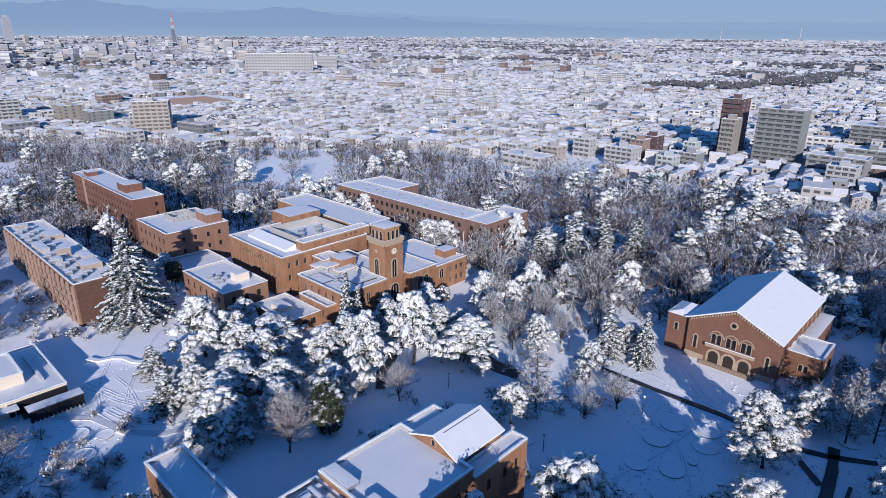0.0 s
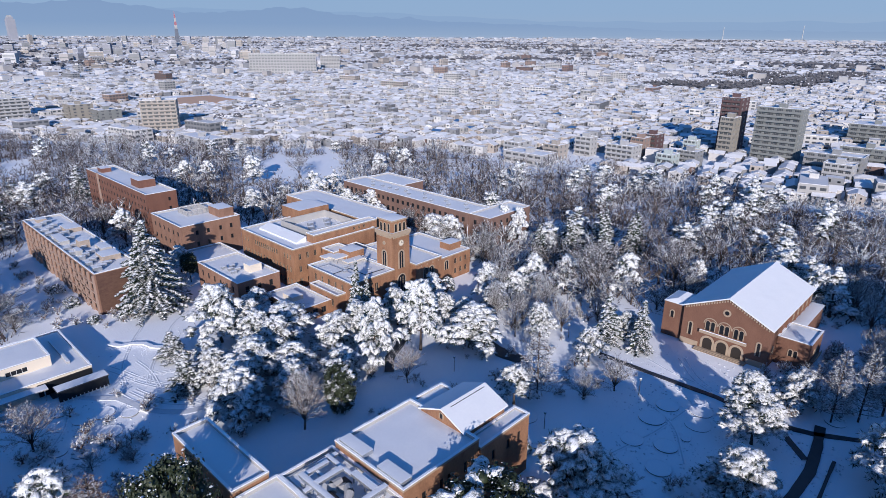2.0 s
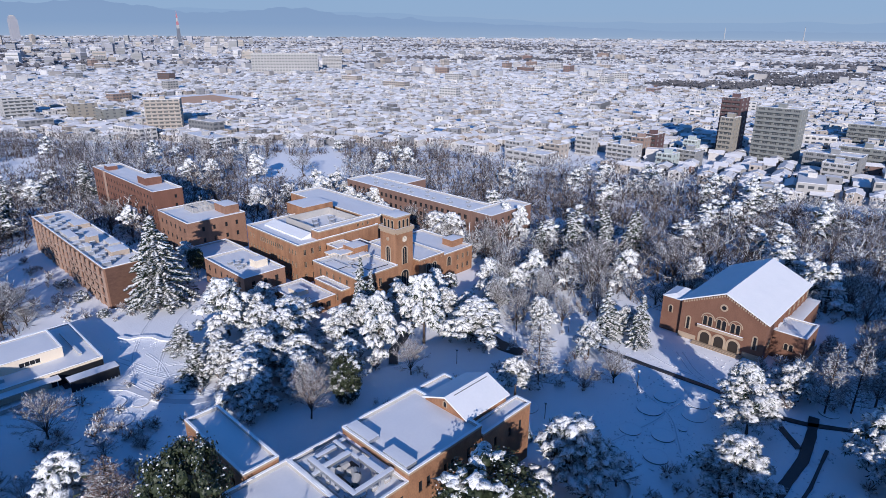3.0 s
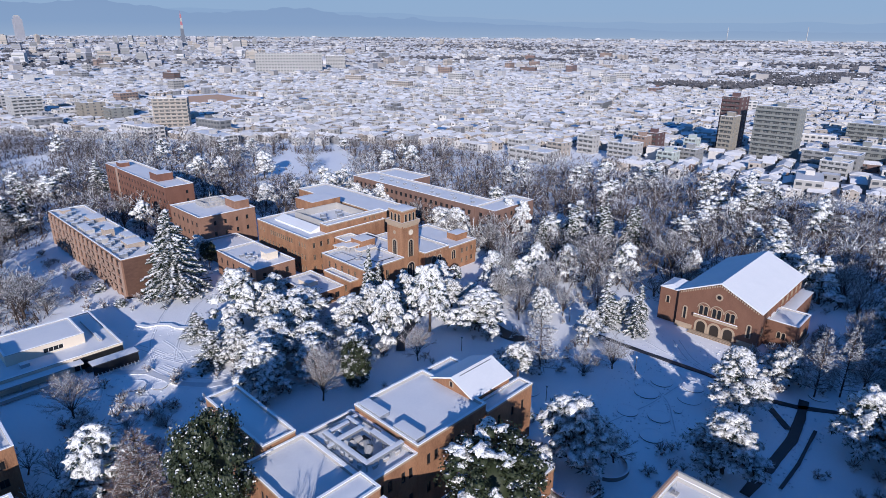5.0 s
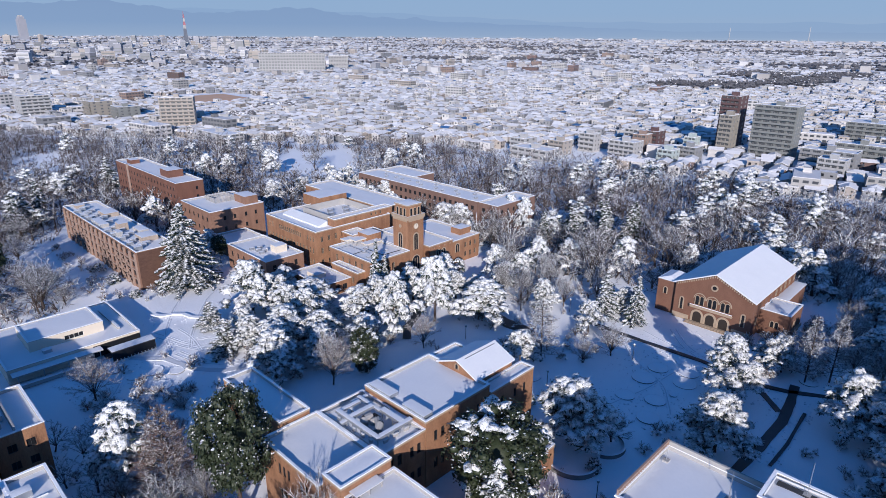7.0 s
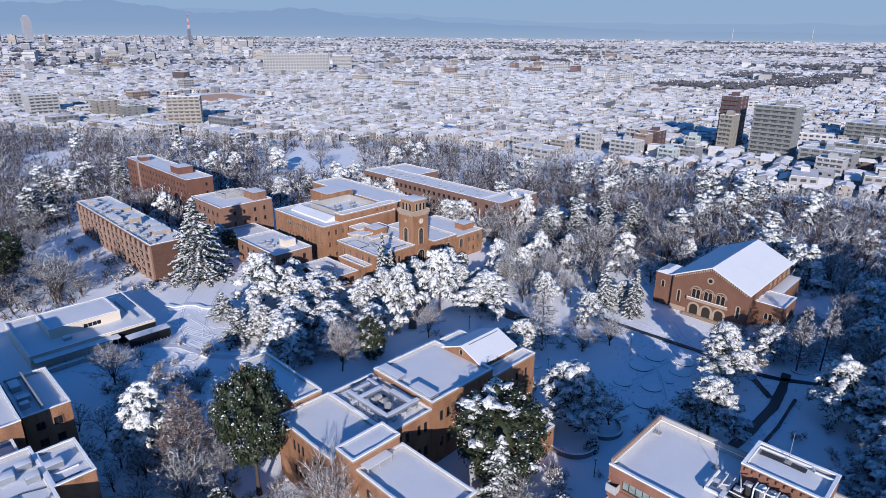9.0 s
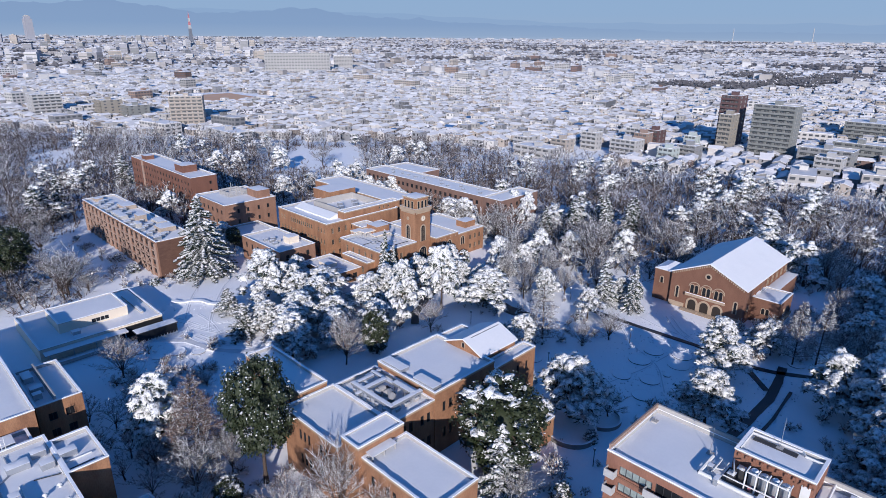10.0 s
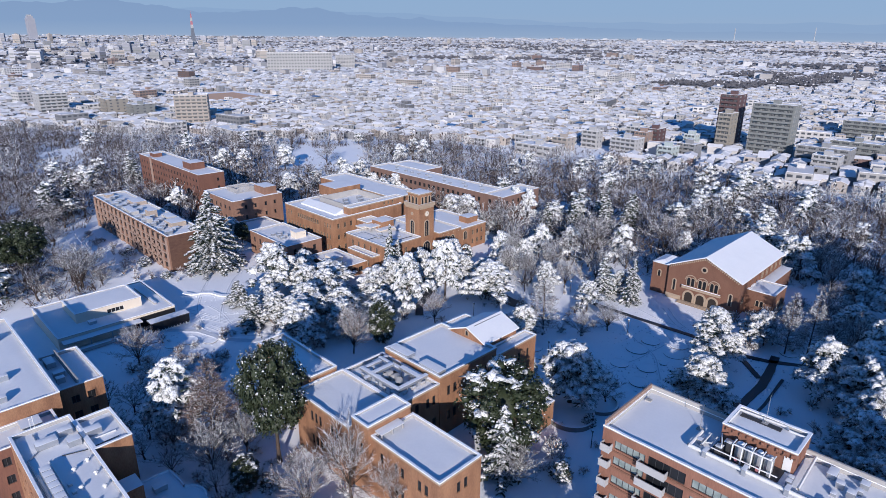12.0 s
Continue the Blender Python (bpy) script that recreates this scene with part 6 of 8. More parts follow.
            grow(along(stem, rng.uniform(0.5, 0.99)), d, h * rng.uniform(0.5, 0.68), 0)
        else:
            t = rng.uniform(0.4, 1.0)
            el = rng.uniform(0.1, 1.2) if t < 0.9 else rng.uniform(0.7, 1.4)
            d = Vector((math.cos(a) * math.cos(el), math.sin(a) * math.cos(el), math.sin(el)))
            grow(along(stem, min(t, 0.99)), d, (r if el < 0.6 else h * 0.42) * rng.uniform(0.75, 1.0), 0)
    for c in rng.sample(ends, min(clumps, len(ends))):
        s = rng.uniform(0.6, 1.2) * size
        crown.lump(c, (s * rng.uniform(0.8, 1.4), s, s * 0.55), rng, 0, 0.5)
    return wood, crown, [TREE_SNOW, twigs or TWIG]


def domed(seed, h=12.0, r=5.6, limbs=12, per=5, twigs=7, frost=0.25, line=0.06, width=0.05, low=0.22, snowy=0.75, twig_mat=None):
    """A leafless tree with a domed crown: limbs that fan up from a low fork, snow lying along them, fine twigs outside."""
    rng = random.Random(seed)
    wood, crown = Geo(), Geo()
    fork = Vector((rng.gauss(0, 0.2), rng.gauss(0, 0.2), h * low))
    wood.tube((0, 0, -0.1), fork, 0.28, 0.18, 5)
    heart, up = Vector((0, 0, h * (low + 0.08))), Vector((0, 0, 1))
    for i in range(limbs):
        a = i * 2.399 + rng.uniform(-0.35, 0.35)
        q = math.sqrt((i + 0.6) / limbs) * rng.uniform(0.8, 1.1)
        tip = Vector((math.cos(a) * r * q, math.sin(a) * r * q, h * low + h * (1 - low) * math.sqrt(max(0.05, 1 - min(q, 0.98) ** 2)) * rng.uniform(0.84, 1.06)))
        base = fork * rng.uniform(0.75, 1.0)
        mid = Vector((base.x + (tip.x - base.x) * 0.4, base.y + (tip.y - base.y) * 0.4, base.z + (tip.z - base.z) * 0.55)) + Vector((rng.gauss(0, 0.3), rng.gauss(0, 0.3), 0))
        wood.tube(base, mid, 0.075, 0.045, 3)
        wood.tube(mid, tip, 0.045, 0.012, 3)
        if rng.random() < snowy:
            crown.tube(mid + up * 0.07, tip + up * 0.04, line, line * 0.5, 3, 0)
        for b in range(per):
            f = rng.uniform(0.3, 1.0)
            p = base.lerp(mid, f / 0.45) if f < 0.45 else mid.lerp(tip, (f - 0.45) / 0.55)
            out = ((p - heart).normalized() * 0.85 + Vector((rng.gauss(0, 0.5), rng.gauss(0, 0.5), rng.gauss(0.18, 0.3)))).normalized()
            ln = r * rng.uniform(0.28, 0.5) * (1.15 - 0.4 * f)
            e = p + out * ln
            s = out.cross(Vector((rng.gauss(0, 1), rng.gauss(0, 1), rng.gauss(0, 1)))).normalized() * 0.03
            crown.poly([p - s, p + s, e + s * 0.4, e - s * 0.4], 1)
            if rng.random() < snowy * 0.8:
                q = (out.cross(up).normalized() + up * 0.6) * line * 0.9
                crown.poly([p + up * 0.04 - q, p + up * 0.04 + q, e + up * 0.04 + q * 0.4, e + up * 0.04 - q * 0.4], 0)
            for k in range(twigs):
                c = p.lerp(e, rng.uniform(0.25, 1.0))
                d = (out * 0.9 + Vector((rng.gauss(0, 0.5), rng.gauss(0, 0.5), rng.gauss(0.1, 0.4)))).normalized()
                w = d.cross(Vector((rng.gauss(0, 1), rng.gauss(0, 1), rng.gauss(0, 1)))).normalized() * width * rng.uniform(0.6, 1.3)
                crown.poly([c - w, c + w, c + d * ln * rng.uniform(0.28, 0.6)], 0 if rng.random() < frost else 1)
    return wood, crown, [TREE_SNOW, twig_mat or TWIG]


def shrub(seed, h=3.0, r=1.8):
    rng = random.Random(seed)
    wood, crown = Geo(), Geo()
    for i in range(6):
        a = i * 1.05
        wood.tube((0, 0, 0), (math.cos(a) * r * 0.6, math.sin(a) * r * 0.6, h * 0.6), 0.06, 0.03, 4)
    for i in range(120):
        a, z = rng.random() * 6.283, rng.random()
        q = math.sqrt(max(0.05, 1 - z * z)) * rng.uniform(0.6, 1.0)
        c = Vector((math.cos(a) * q * r, math.sin(a) * q * r, 0.3 + z * (h - 0.4)))
        s = rng.uniform(0.18, 0.4)
        if rng.random() < 0.55:
            crown.blob(c, (s, s, s * 0.6), rng, 0, 0.4)
        spray(crown, c, s * 1.5, rng, 8, 1)
    return wood, crown, [TREE_SNOW, NEEDLE]


TREE_LABELS = {
    "pine": ("pine_tree", "pine tree with needle pads heaped with fresh snow", "pine tree"),
    "bigpine": ("pine_tree", "tall leaning pine heavily laden with snow beside the lawn", "pine tree"),
    "spire": ("conifer", "narrow conifer dusted with snow", "conifer"),
    "cedar": ("cedar_tree", "large dark cedar with drooping snow-edged branches", "cedar tree"),
    "ever": ("evergreen_tree", "dark green broadleaf evergreen with scraps of snow", "tree"),
    "bare": ("bare_tree", "leafless brown tree with snow on its twigs", "tree"),
    "frost": ("bare_tree", "leafless tree white with snow on every twig", "tree"),
    "meta": ("bare_tree", "tall conical leafless tree with reddish-brown twigs", "tree"),
    "shrub": ("shrub", "rounded shrub under lumps of snow", "shrub"),
}
MADE = {}


def prototype(kind, variant, mk, size):
    """Builds a tree kind once: trunk and crown under one base, with the size it was built to."""
    wood, crown, mats = mk
    name, label, cat = TREE_LABELS[kind]
    ob = thing(name, label, cat, (0, 0, 0))
    part("trunk", wood, [BARK], ob, smooth=True)
    part("crown", crown, mats, ob, smooth=kind not in ("ever",))
    MADE.setdefault(kind, []).append([ob, size, False])


for v in range(5):
    prototype("pine", v, pine(100 + v, 13.0, 5.2 + 0.2 * v), (13.0, 5.4))
prototype("bigpine", 0, pine(151, 22.0, 6.5, 1.9), (22.0, 6.8))
for v in range(2):
    prototype("spire", v, spire(200 + v), (14.0, 3.8))
prototype("cedar", 0, spire(220, 26.0, 8.5, 19, 13, 0.36, 0.8, 1.35), (26.0, 8.6))
TREE_LABELS["fir"] = ("conifer", "broad dark conifer with snow lying on its boughs", "conifer")
prototype("fir", 0, spire(224, 16.0, 5.2, 10, 8, 0.36, 0.6, 1.7), (16.0, 5.2))
for v in range(2):
    prototype("ever", v, evergreen(240 + v, snow=0.13), (15.0, 6.2))
TREE_LABELS["eversnow"] = ("evergreen_tree", "dark green broadleaf evergreen with heaps of snow on its clumps", "tree")
prototype("eversnow", 0, evergreen(246, snow=0.24, heaps=2, mid=0.52, half=0.46), (15.0, 6.2))
for v in range(4):
    prototype("bare", v, domed(300 + v, 13.0, 5.6, 22, 9, 15, 0.36, 0.045, 0.026, twig_mat=WOODS), (13.0, 5.6))
for v in range(2):
    prototype("frost", v, domed(330 + v, 10.0, 5.5, 26, 11, 17, 0.56, 0.04, 0.02, 0.16, 0.9, WOODS), (10.0, 5.5))
prototype("meta", 0, bare(350, 18.0, 3.2, 0.86, (60, 7, 7), "cone", 0.042), (18.0, 3.4))
TREE_LABELS["redmeta"] = ("bare_tree", "tall upright leafless tree with reddish-brown twigs", "tree")
prototype("redmeta", 0, bare(352, 18.0, 3.2, 0.22, (90, 10, 9), "cone", 0.022, 2, RED_TWIG), (18.0, 3.4))
TREE_LABELS["broom"] = ("bare_tree", "upright leafless tree with fine radiating twigs lined with snow", "tree")
for v in range(2):
    prototype("broom", v, domed(355 + v, 13.0, 6.2, 28, 13, 20, 0.58, 0.036, 0.016, 0.2, 0.9), (13.0, 6.2))
prototype("shrub", 0, shrub(360), (3.0, 1.8))
TREE_LABELS["woods"] = ("bare_tree", "leafless woodland tree with light snow on its branches", "tree")
TREE_LABELS["woodpine"] = ("pine_tree", "snow-laden pine standing in the winter woods", "pine tree")
for v in range(4):
    prototype("woods", v, domed(370 + v, 12.0, 5.2, 14, 7, 14, (0.12, 0.4)[v % 2], (0.05, 0.08)[v % 2], 0.03, twig_mat=WOODS), (12.0, 5.2))
for v in range(3):
    prototype("woodpine", v, pine(380 + v, 12.0, 4.6, 0.65, 1.25), (12.0, 4.8))


def plant(kind, x, y, h, r, k=0, group="campus trees"):
    pick = MADE[kind][k % len(MADE[kind])]
    ob, (h0, r0), used = pick
    m = Matrix.Translation((x, y, -0.1)) @ Matrix.Rotation(k * 2.1, 4, "Z") @ Matrix.Diagonal((r / r0, r / r0, h / h0, 1))
    if not used:
        pick[2] = True
        ob.matrix_basis = m
        return tagged(ob, group=group)
    s = ob.scale
    return copy_thing(ob, m @ Matrix.Diagonal((1 / s[0], 1 / s[1], 1 / s[2], 1)))


# Pines at 41.5 24.5 and 46 22 stand unseen, added to shade snow.
TREES = """
pine 69.8 140.9 16.5 6.4; pine 85.6 150.2 8.5 4.6; pine 82.8 131.3 9.5 7.2; pine 86.9 116.0 11.2 5.3; spire 98.7 122.0 19.5 3.3
pine 90.6 104.9 17.2 4.8; pine 102.7 101.6 19.5 5.3; pine 112.2 93.6 12.3 6.8; pine 136.1 108.5 12.2 3.9; shrub 134.6 122.5 4.6 2.4
pine 66.1 117.8 11.8 6.0; pine 60 112 11.0 5.0; pine 73 111 10.5 5.0; pine 56.1 106.0 12.0 5.3; broom 63.8 94.8 12.4 5.0; eversnow 72.5 94.0 11.6 4.1
broom 90.0 92.8 8.6 4.4; spire 54 125.5 9.0 4.6; spire 57.5 141 7.8 4.4; cedar 65.9 173.7 26.0 11.2; ever 82.2 184.9 10.3 2.8
pine 100.2 70.3 9.8 3.9; meta 105.4 68.0 16.6 4.1; pine 128.9 84.0 10.6 3.4; pine 127.0 68.2 9.2 3.5; frost 119.9 57.3 8.0 4.4
frost 112.2 60.6 6.4 3.4; spire 139.2 70.3 13.6 4.4; spire 140.7 62.0 13.6 3.7; bare 154.7 84.2 19.0 10.0; bare 185.1 73.3 15.7 9.2
pine 151.0 103.2 13.7 4.6; bare 124.9 88.9 13.4 4.0; pine 140.7 26.3 9.5 4.3; meta 140.3 19.5 17.0 2.8; meta 144.4 15.5 17.0 3.0
bigpine 121.6 28.8 15.2 6.2; bigpine 101.0 24.4 15.0 7.2; pine 84.2 45.4 15.2 6.6; ever 29.4 72.0 24.6 6.6; eversnow 60.7 44.8 18.6 8.8; spire 55.6 40.4 14.6 4.4
pine 20.8 94.2 16.8 5.4; redmeta 23.5 85.7 18.0 4.6; frost 19.8 78.4 9.8 6.4; frost 26.4 78.6 9.0 3.4; broom 26.0 57.4 11.5 6.0; broom 33.2 55.2 14.5 6.2; broom 36.2 47.4 10.5 4.6; pine 41.5 24.5 9.5 5; pine 46 22 9.5 5; eversnow 21.4 69.4 6.6 3.0; shrub 24.5 66.2 3.4 2.2; shrub 63.0 33.0 3.2 2.2
broom 24.0 125.5 9.8 6.0; frost 29.2 186.1 14.0 10.2; ever 17.9 203.9 20.0 9.0; spire 92.3 320.8 16.0 6.8; pine 83.4 242.7 13.3 5.4; frost 82.7 264.1 9.2 5.6
pine 165.7 160.3 10.3 6.4; bare 159.9 128.0 15.6 6.0; pine 183.1 132.1 14.8 4.2; pine 139.3 110.1 11.2 4.4; pine 156.2 106.7 9.7 3.6
pine 123.8 7.6 15.2 5.4; bare 150.5 12.3 9.4 5.8; pine 112.2 -3.6 15.2 5.4; pine 98.8 -12.2 12.6 4.9; pine 120.6 -1.8 15.5 5.6; pine 101.5 -3.6 13.5 5.2; bare 107 -9.0 15 5.4; pine 129.5 1.5 15 5.4; pine 128 -7.5 15 5.4; pine 117 -10 15 5.4; pine 92 -9 12 5; bare 146 6 13 5; pine 137.5 0.2 17.0 4.2; shrub 146.5 27.0 4.5 2.7
bare 141.7 24.9 10.8 4.6; frost 56.1 38.0 7.2 4.8; frost 126.4 97.1 13.3 3.4; frost 76 178 7 4; shrub 70.5 170 2.5 2; shrub 67 168 2.2 2.4; shrub 74 171 2.4 2.2
frost 31.7 199.1 8 6; frost 33.9 235.5 9 6; frost 34.5 184.8 6 4.6; frost 40 258 9 6; fir 41.4 271.5 16 5.4; fir 52.8 283.8 17 5.6; fir 46 276 14 5; bare 157.4 126.6 15 6; pine 163.7 151.1 13 6.4; pine 184.5 140 14 4.6; pine 164.5 231.5 13 5.6; pine 159 229 12 5; pine 169.3 200.2 12 5.2; pine 165.1 292 15 6; pine 139.9 316.1 13 6; pine 148.7 307.7 12 5; pine 136.6 241.5 11 5.2; bare 190.2 286.1 14 7.5; pine 70.5 325.1 11 5; pine 226 262 12 5; pine 248 266 12 5; frost 139.5 106 12 4.6; shrub 50 192 3 2.4; shrub 50 205 3 2.2; shrub 51 176 2.2 2.0; frost 8 195 10 6; frost 30 112 4 2.5; frost 36 109 3 2
pine 76 124 11 4.6; pine 78 140 10 4.4; pine 94 115 12 4.6; pine 60 124 9 4; pine 68 104 10 4.4; pine 79 103 10 4.2; pine 62 131 8 3.6; pine 75 133 10 4.4; pine 108 116 11 4; pine 119 102 9 3.6
spire 104 124 13 2.6; pine 114 124 8 3; pine 130 100 11 4; pine 142 104 10 4; pine 145 68 8 3; frost 132 92 9 4.4; fir 184 98 16 5.2; fir 192 104 17 5.6; fir 188 114 15 5.2; fir 198 95 16 5.2; fir 180 108 14 5; fir 203 108 15 5.2; fir 176 118 13 4.6; fir 208 98 15 5; fir 196 116 15 5; shrub 151 66 4 2.2; shrub 89 59 2.2 1.4; shrub 80 38 2.5 1.5; frost 90 40 6 4; pine 84 196 9 4; shrub 117 122 4 2.6; pine 110 119 8 3.4; pine 122 116 11 4.2
frost 142 92 12 5; frost 148 78 11 5; bare 168 92 15 7; pine 160 96 12 4.5; pine 172 84 13 5; pine 118 108 9 3.6; frost 136 82 9 4
bare 176 64 12 4.6; pine 186 66 11 4.4; bare 196 52 13 5; pine 198 38 14 5; bare 200 28 14 6; bare 192 22 12 5; pine 182 14 13 5; bare 172 18 11 4.6; bare 164 16 10 5
bare 160 148 12 5; bare 163 170 12 5; pine 160 184 11 4.4; bare 162 200 13 5.5; pine 166 212 11 4.4; bare 167 150 10 4; bare 158 220 12 5; woods 13 113 6 3.6; woods 16 106 7 4; woods 11.5 100.5 6 3.4; woods 15 95.5 7 4; woods 17 88.5 7.5 4; woods 12 90 6 3.4; woods 13.5 82 7 4; woods 17.5 72.5 6 3.4; woods 16.5 66 5 3; woods 27.5 92.5 6.5 3.4; woods 29.5 86.5 6 3.2; woods 31 99.5 5.5 3.4; woods 35 95 5 3; woods 26.5 103 5 3; woods 20 111 5 3; woods 18 60 5 3; woods 22 57 5 3; pine 178 4 14 5.4; bare 164 0 13 5; bare 152 -8 14 5; pine 140 -14 14 5; bare 126 -14 15 5; pine 160 10 11 4.4; shrub 170 26 3 2; frost 156 22 7 4
"""


def plant_campus():
    k = 0
    for row in TREES.strip().replace("\n", ";").split(";"):
        kind, x, y, h, r = row.split()
        if kind == "pine" and float(x) + float(y) > 235:
            kind = "woodpine"
        plant(kind, float(x), float(y), float(h), float(r) * (1.15 if kind == "pine" else 1.0), k)
        k += 1


plant_campus()


# ---- woods between campus and town ----
BUILT = [(50, 172, 70, 256), (88, 232, 107, 308), (84, 180, 114, 230), (80, 152, 138, 192), (98, 124, 155, 218), (168, 134, 200, 225), (150, 26, 190, 65), (10, 136, 44, 172), (34, 176, 52, 246), (184, 388, 210, 436)]
CLEARINGS = ((169, 293, 0.57, 0.82, -3, 46, -20, 66), (263, 234, 0.75, 0.66, -9, 10, -22, 10), (86, 426, 0.22, 0.975, -13, 12, -42, 18))


def in_woods(x, y):
    if any(a < x < c and b < y < d for a, b, c, d in BUILT):
        return False
    for cx, cy, ux, uy, a, b, c, d in CLEARINGS:
        if a < (x - cx) * uy - (y - cy) * ux < b and c < (x - cx) * ux + (y - cy) * uy < d:
            return False
    if y > 300:
        return x < 275 - (y - 300) * 0.78 + 14 * noise.noise((y * 0.03, 0, 5)) and y > 215 - x * 0.2
    edge = 292 + 18 * noise.noise((y * 0.02, 3, 1)) + max(0, 60 - y) * 0.5 + 20 * min(1, max(0, (205 - y) / 40))
    if x > edge:
        return False
    if y > 225:
        return x > -60
    if x < 48 and y > 178:
        return x > -60
    if y > 62:
        return x > 150 + max(0, 110 - y) * 0.25
    return x > 196


def woods_spots():
    rng = random.Random(77)
    out = []
    step = 8.8
    for i in range(-8, 38):
        for j in range(-22, 68):
            x, y = i * step + rng.uniform(-3, 3), j * step + rng.uniform(-3, 3)
            if in_woods(x, y):
                out.append((x, y, rng.random(), rng.random()))
    out.sort(key=lambda s: s[0] + s[1])
    return out


def replicate(name, protos, spots, mats, label, category):
    """Joins many copies of low trees into one mesh of stuff."""
    vs, fs, ms, base = [], [], [], 0
    for (x, y, s, turn, z), (v, f, m) in zip(spots, protos):
        c, t = math.cos(turn), math.sin(turn)
        w = np.empty_like(v)
        w[:, 0] = (v[:, 0] * c - v[:, 1] * t) * s + x
        w[:, 1] = (v[:, 0] * t + v[:, 1] * c) * s + y
        w[:, 2] = v[:, 2] * z - 0.1
        vs.append(w)
        fs.append(f + base)
        ms.append(m)
        base += len(v)
    v, f, m = np.concatenate(vs), np.concatenate(fs), np.concatenate(ms)
    me = bpy.data.meshes.new(name)
    me.vertices.add(len(v))
    me.vertices.foreach_set("co", v.ravel())
    me.loops.add(len(f) * 3)
    me.loops.foreach_set("vertex_index", f.ravel().astype(np.int32))
    me.polygons.add(len(f))
    me.polygons.foreach_set("loop_start", np.arange(0, len(f) * 3, 3, dtype=np.int32))
    for k in mats:
        me.materials.append(k)
    me.polygons.foreach_set("material_index", m.astype(np.int32))
    me.update(calc_edges=True)
    return tagged(new(name, me), label, category, kind="stuff")


def flat(geos, shift=0):
    """Vertices, triangles and materials of some Geos as arrays."""
    v, f, m, base = [], [], [], 0
    for g, off in geos:
        v += g.v
        for q, k in zip(g.f, g.m):
            for i in range(1, len(q) - 1):
                f.append((q[0] + base, q[i] + base, q[i + 1] + base))
                m.append(k + off)
        base += len(g.v)
    return np.array(v, float), np.array(f), np.array(m)


def woods():
    spots = woods_spots()
    near = 130
    # brown, grey and snowy crowns, near ones finer than far ones
    low = []
    for limbs, per, twigs, width in ((9, 5, 13, 0.045), (7, 4, 11, 0.08)):
        for v in range(6):
            frost, line = ((0.03, 0.05), (0.07, 0.07), (0.22, 0.10), (0.05, 0.055), (0.5, 0.13), (0.66, 0.15))[v]
            w, c, _ = domed(400 + v + limbs * 10, 11.0, 4.6, limbs, per, twigs, frost, line, width)
            low.append(flat([(w, 2), (c, 0)]))
    lowpine = []
    for v in range(3):
        w, c, _ = pine(440 + v, 12.0, 4.2, 0.42, 1.6, 0.5)
        lowpine.append(flat([(w, 2), (c, 3)]))
    protos, at = [], []
    for k, (x, y, a, b) in enumerate(spots):
        pines = a < (0.12 if y < 225 else 0.035) + 0.2 * noise.noise((x * 0.02, y * 0.02, 7))
        h, r = 7.0 + 6.5 * b, 4.8 + 2.8 * a
        if k % 5 == 0 and k < near * 5:
            plant("woodpine" if pines else "woods", x, y, h if not pines else h + 1, r, k, "woods trees")
            continue
        if pines:
            protos.append(lowpine[k % 3])
            at.append((x, y, r / 3.9, a * 6.28 * 7, (h + 1) / 12))
        else:
            tone = noise.noise((x * 0.018, y * 0.018, 11)) + 0.8 * (a - 0.5) - (0.14 if x > 200 and y < 240 else 0.06)
            v = (0, 3, 1)[k % 3] if tone < 0.0 else (1, 2)[k % 2] if tone < 0.16 else (4, 5)[k % 2]
            protos.append(low[v + (6 if x + y > 330 else 0)])
            at.append((x, y, r / 4.6, b * 6.28 * 9, h / 11))
    rng = random.Random(12)
    brush = []
    for v in range(3):
        g = Geo()
        for _ in range(30):
            a, q = rng.random() * 6.283, rng.random() ** 0.5 * 4.6
            b = Vector((math.cos(a) * q, math.sin(a) * q, 0))
            e = b + Vector((rng.gauss(0, 1.6), rng.gauss(0, 1.6), rng.uniform(0.4, 2.4)))
            s = Vector((rng.gauss(0, 1), rng.gauss(0, 1), 0)).normalized() * rng.uniform(0.10, 0.26)
            g.poly([b - s, b + s, e], 0 if rng.random() < 0.03 else 1)
        brush.append(flat([(g, 0)]))
    for k, (x, y, a, b) in enumerate(spots):
        if 160 < x + y < 700:
            for n in range(2 if x + y < 420 else 1):
                protos.append(brush[(k + n) % 3])
                at.append((x + 3.5 * n + 2 * a, y + 4.4 * n - 2 * b, 0.9 + a * 0.5, a * 40 + n, 0.8 + b))
    replicate("woodland", protos, at, [TREE_SNOW, WOODS, BARK, TREE_SNOW, NEEDLE], "leafless winter woodland with snowy twigs and scattered pines", "woodland")


woods()


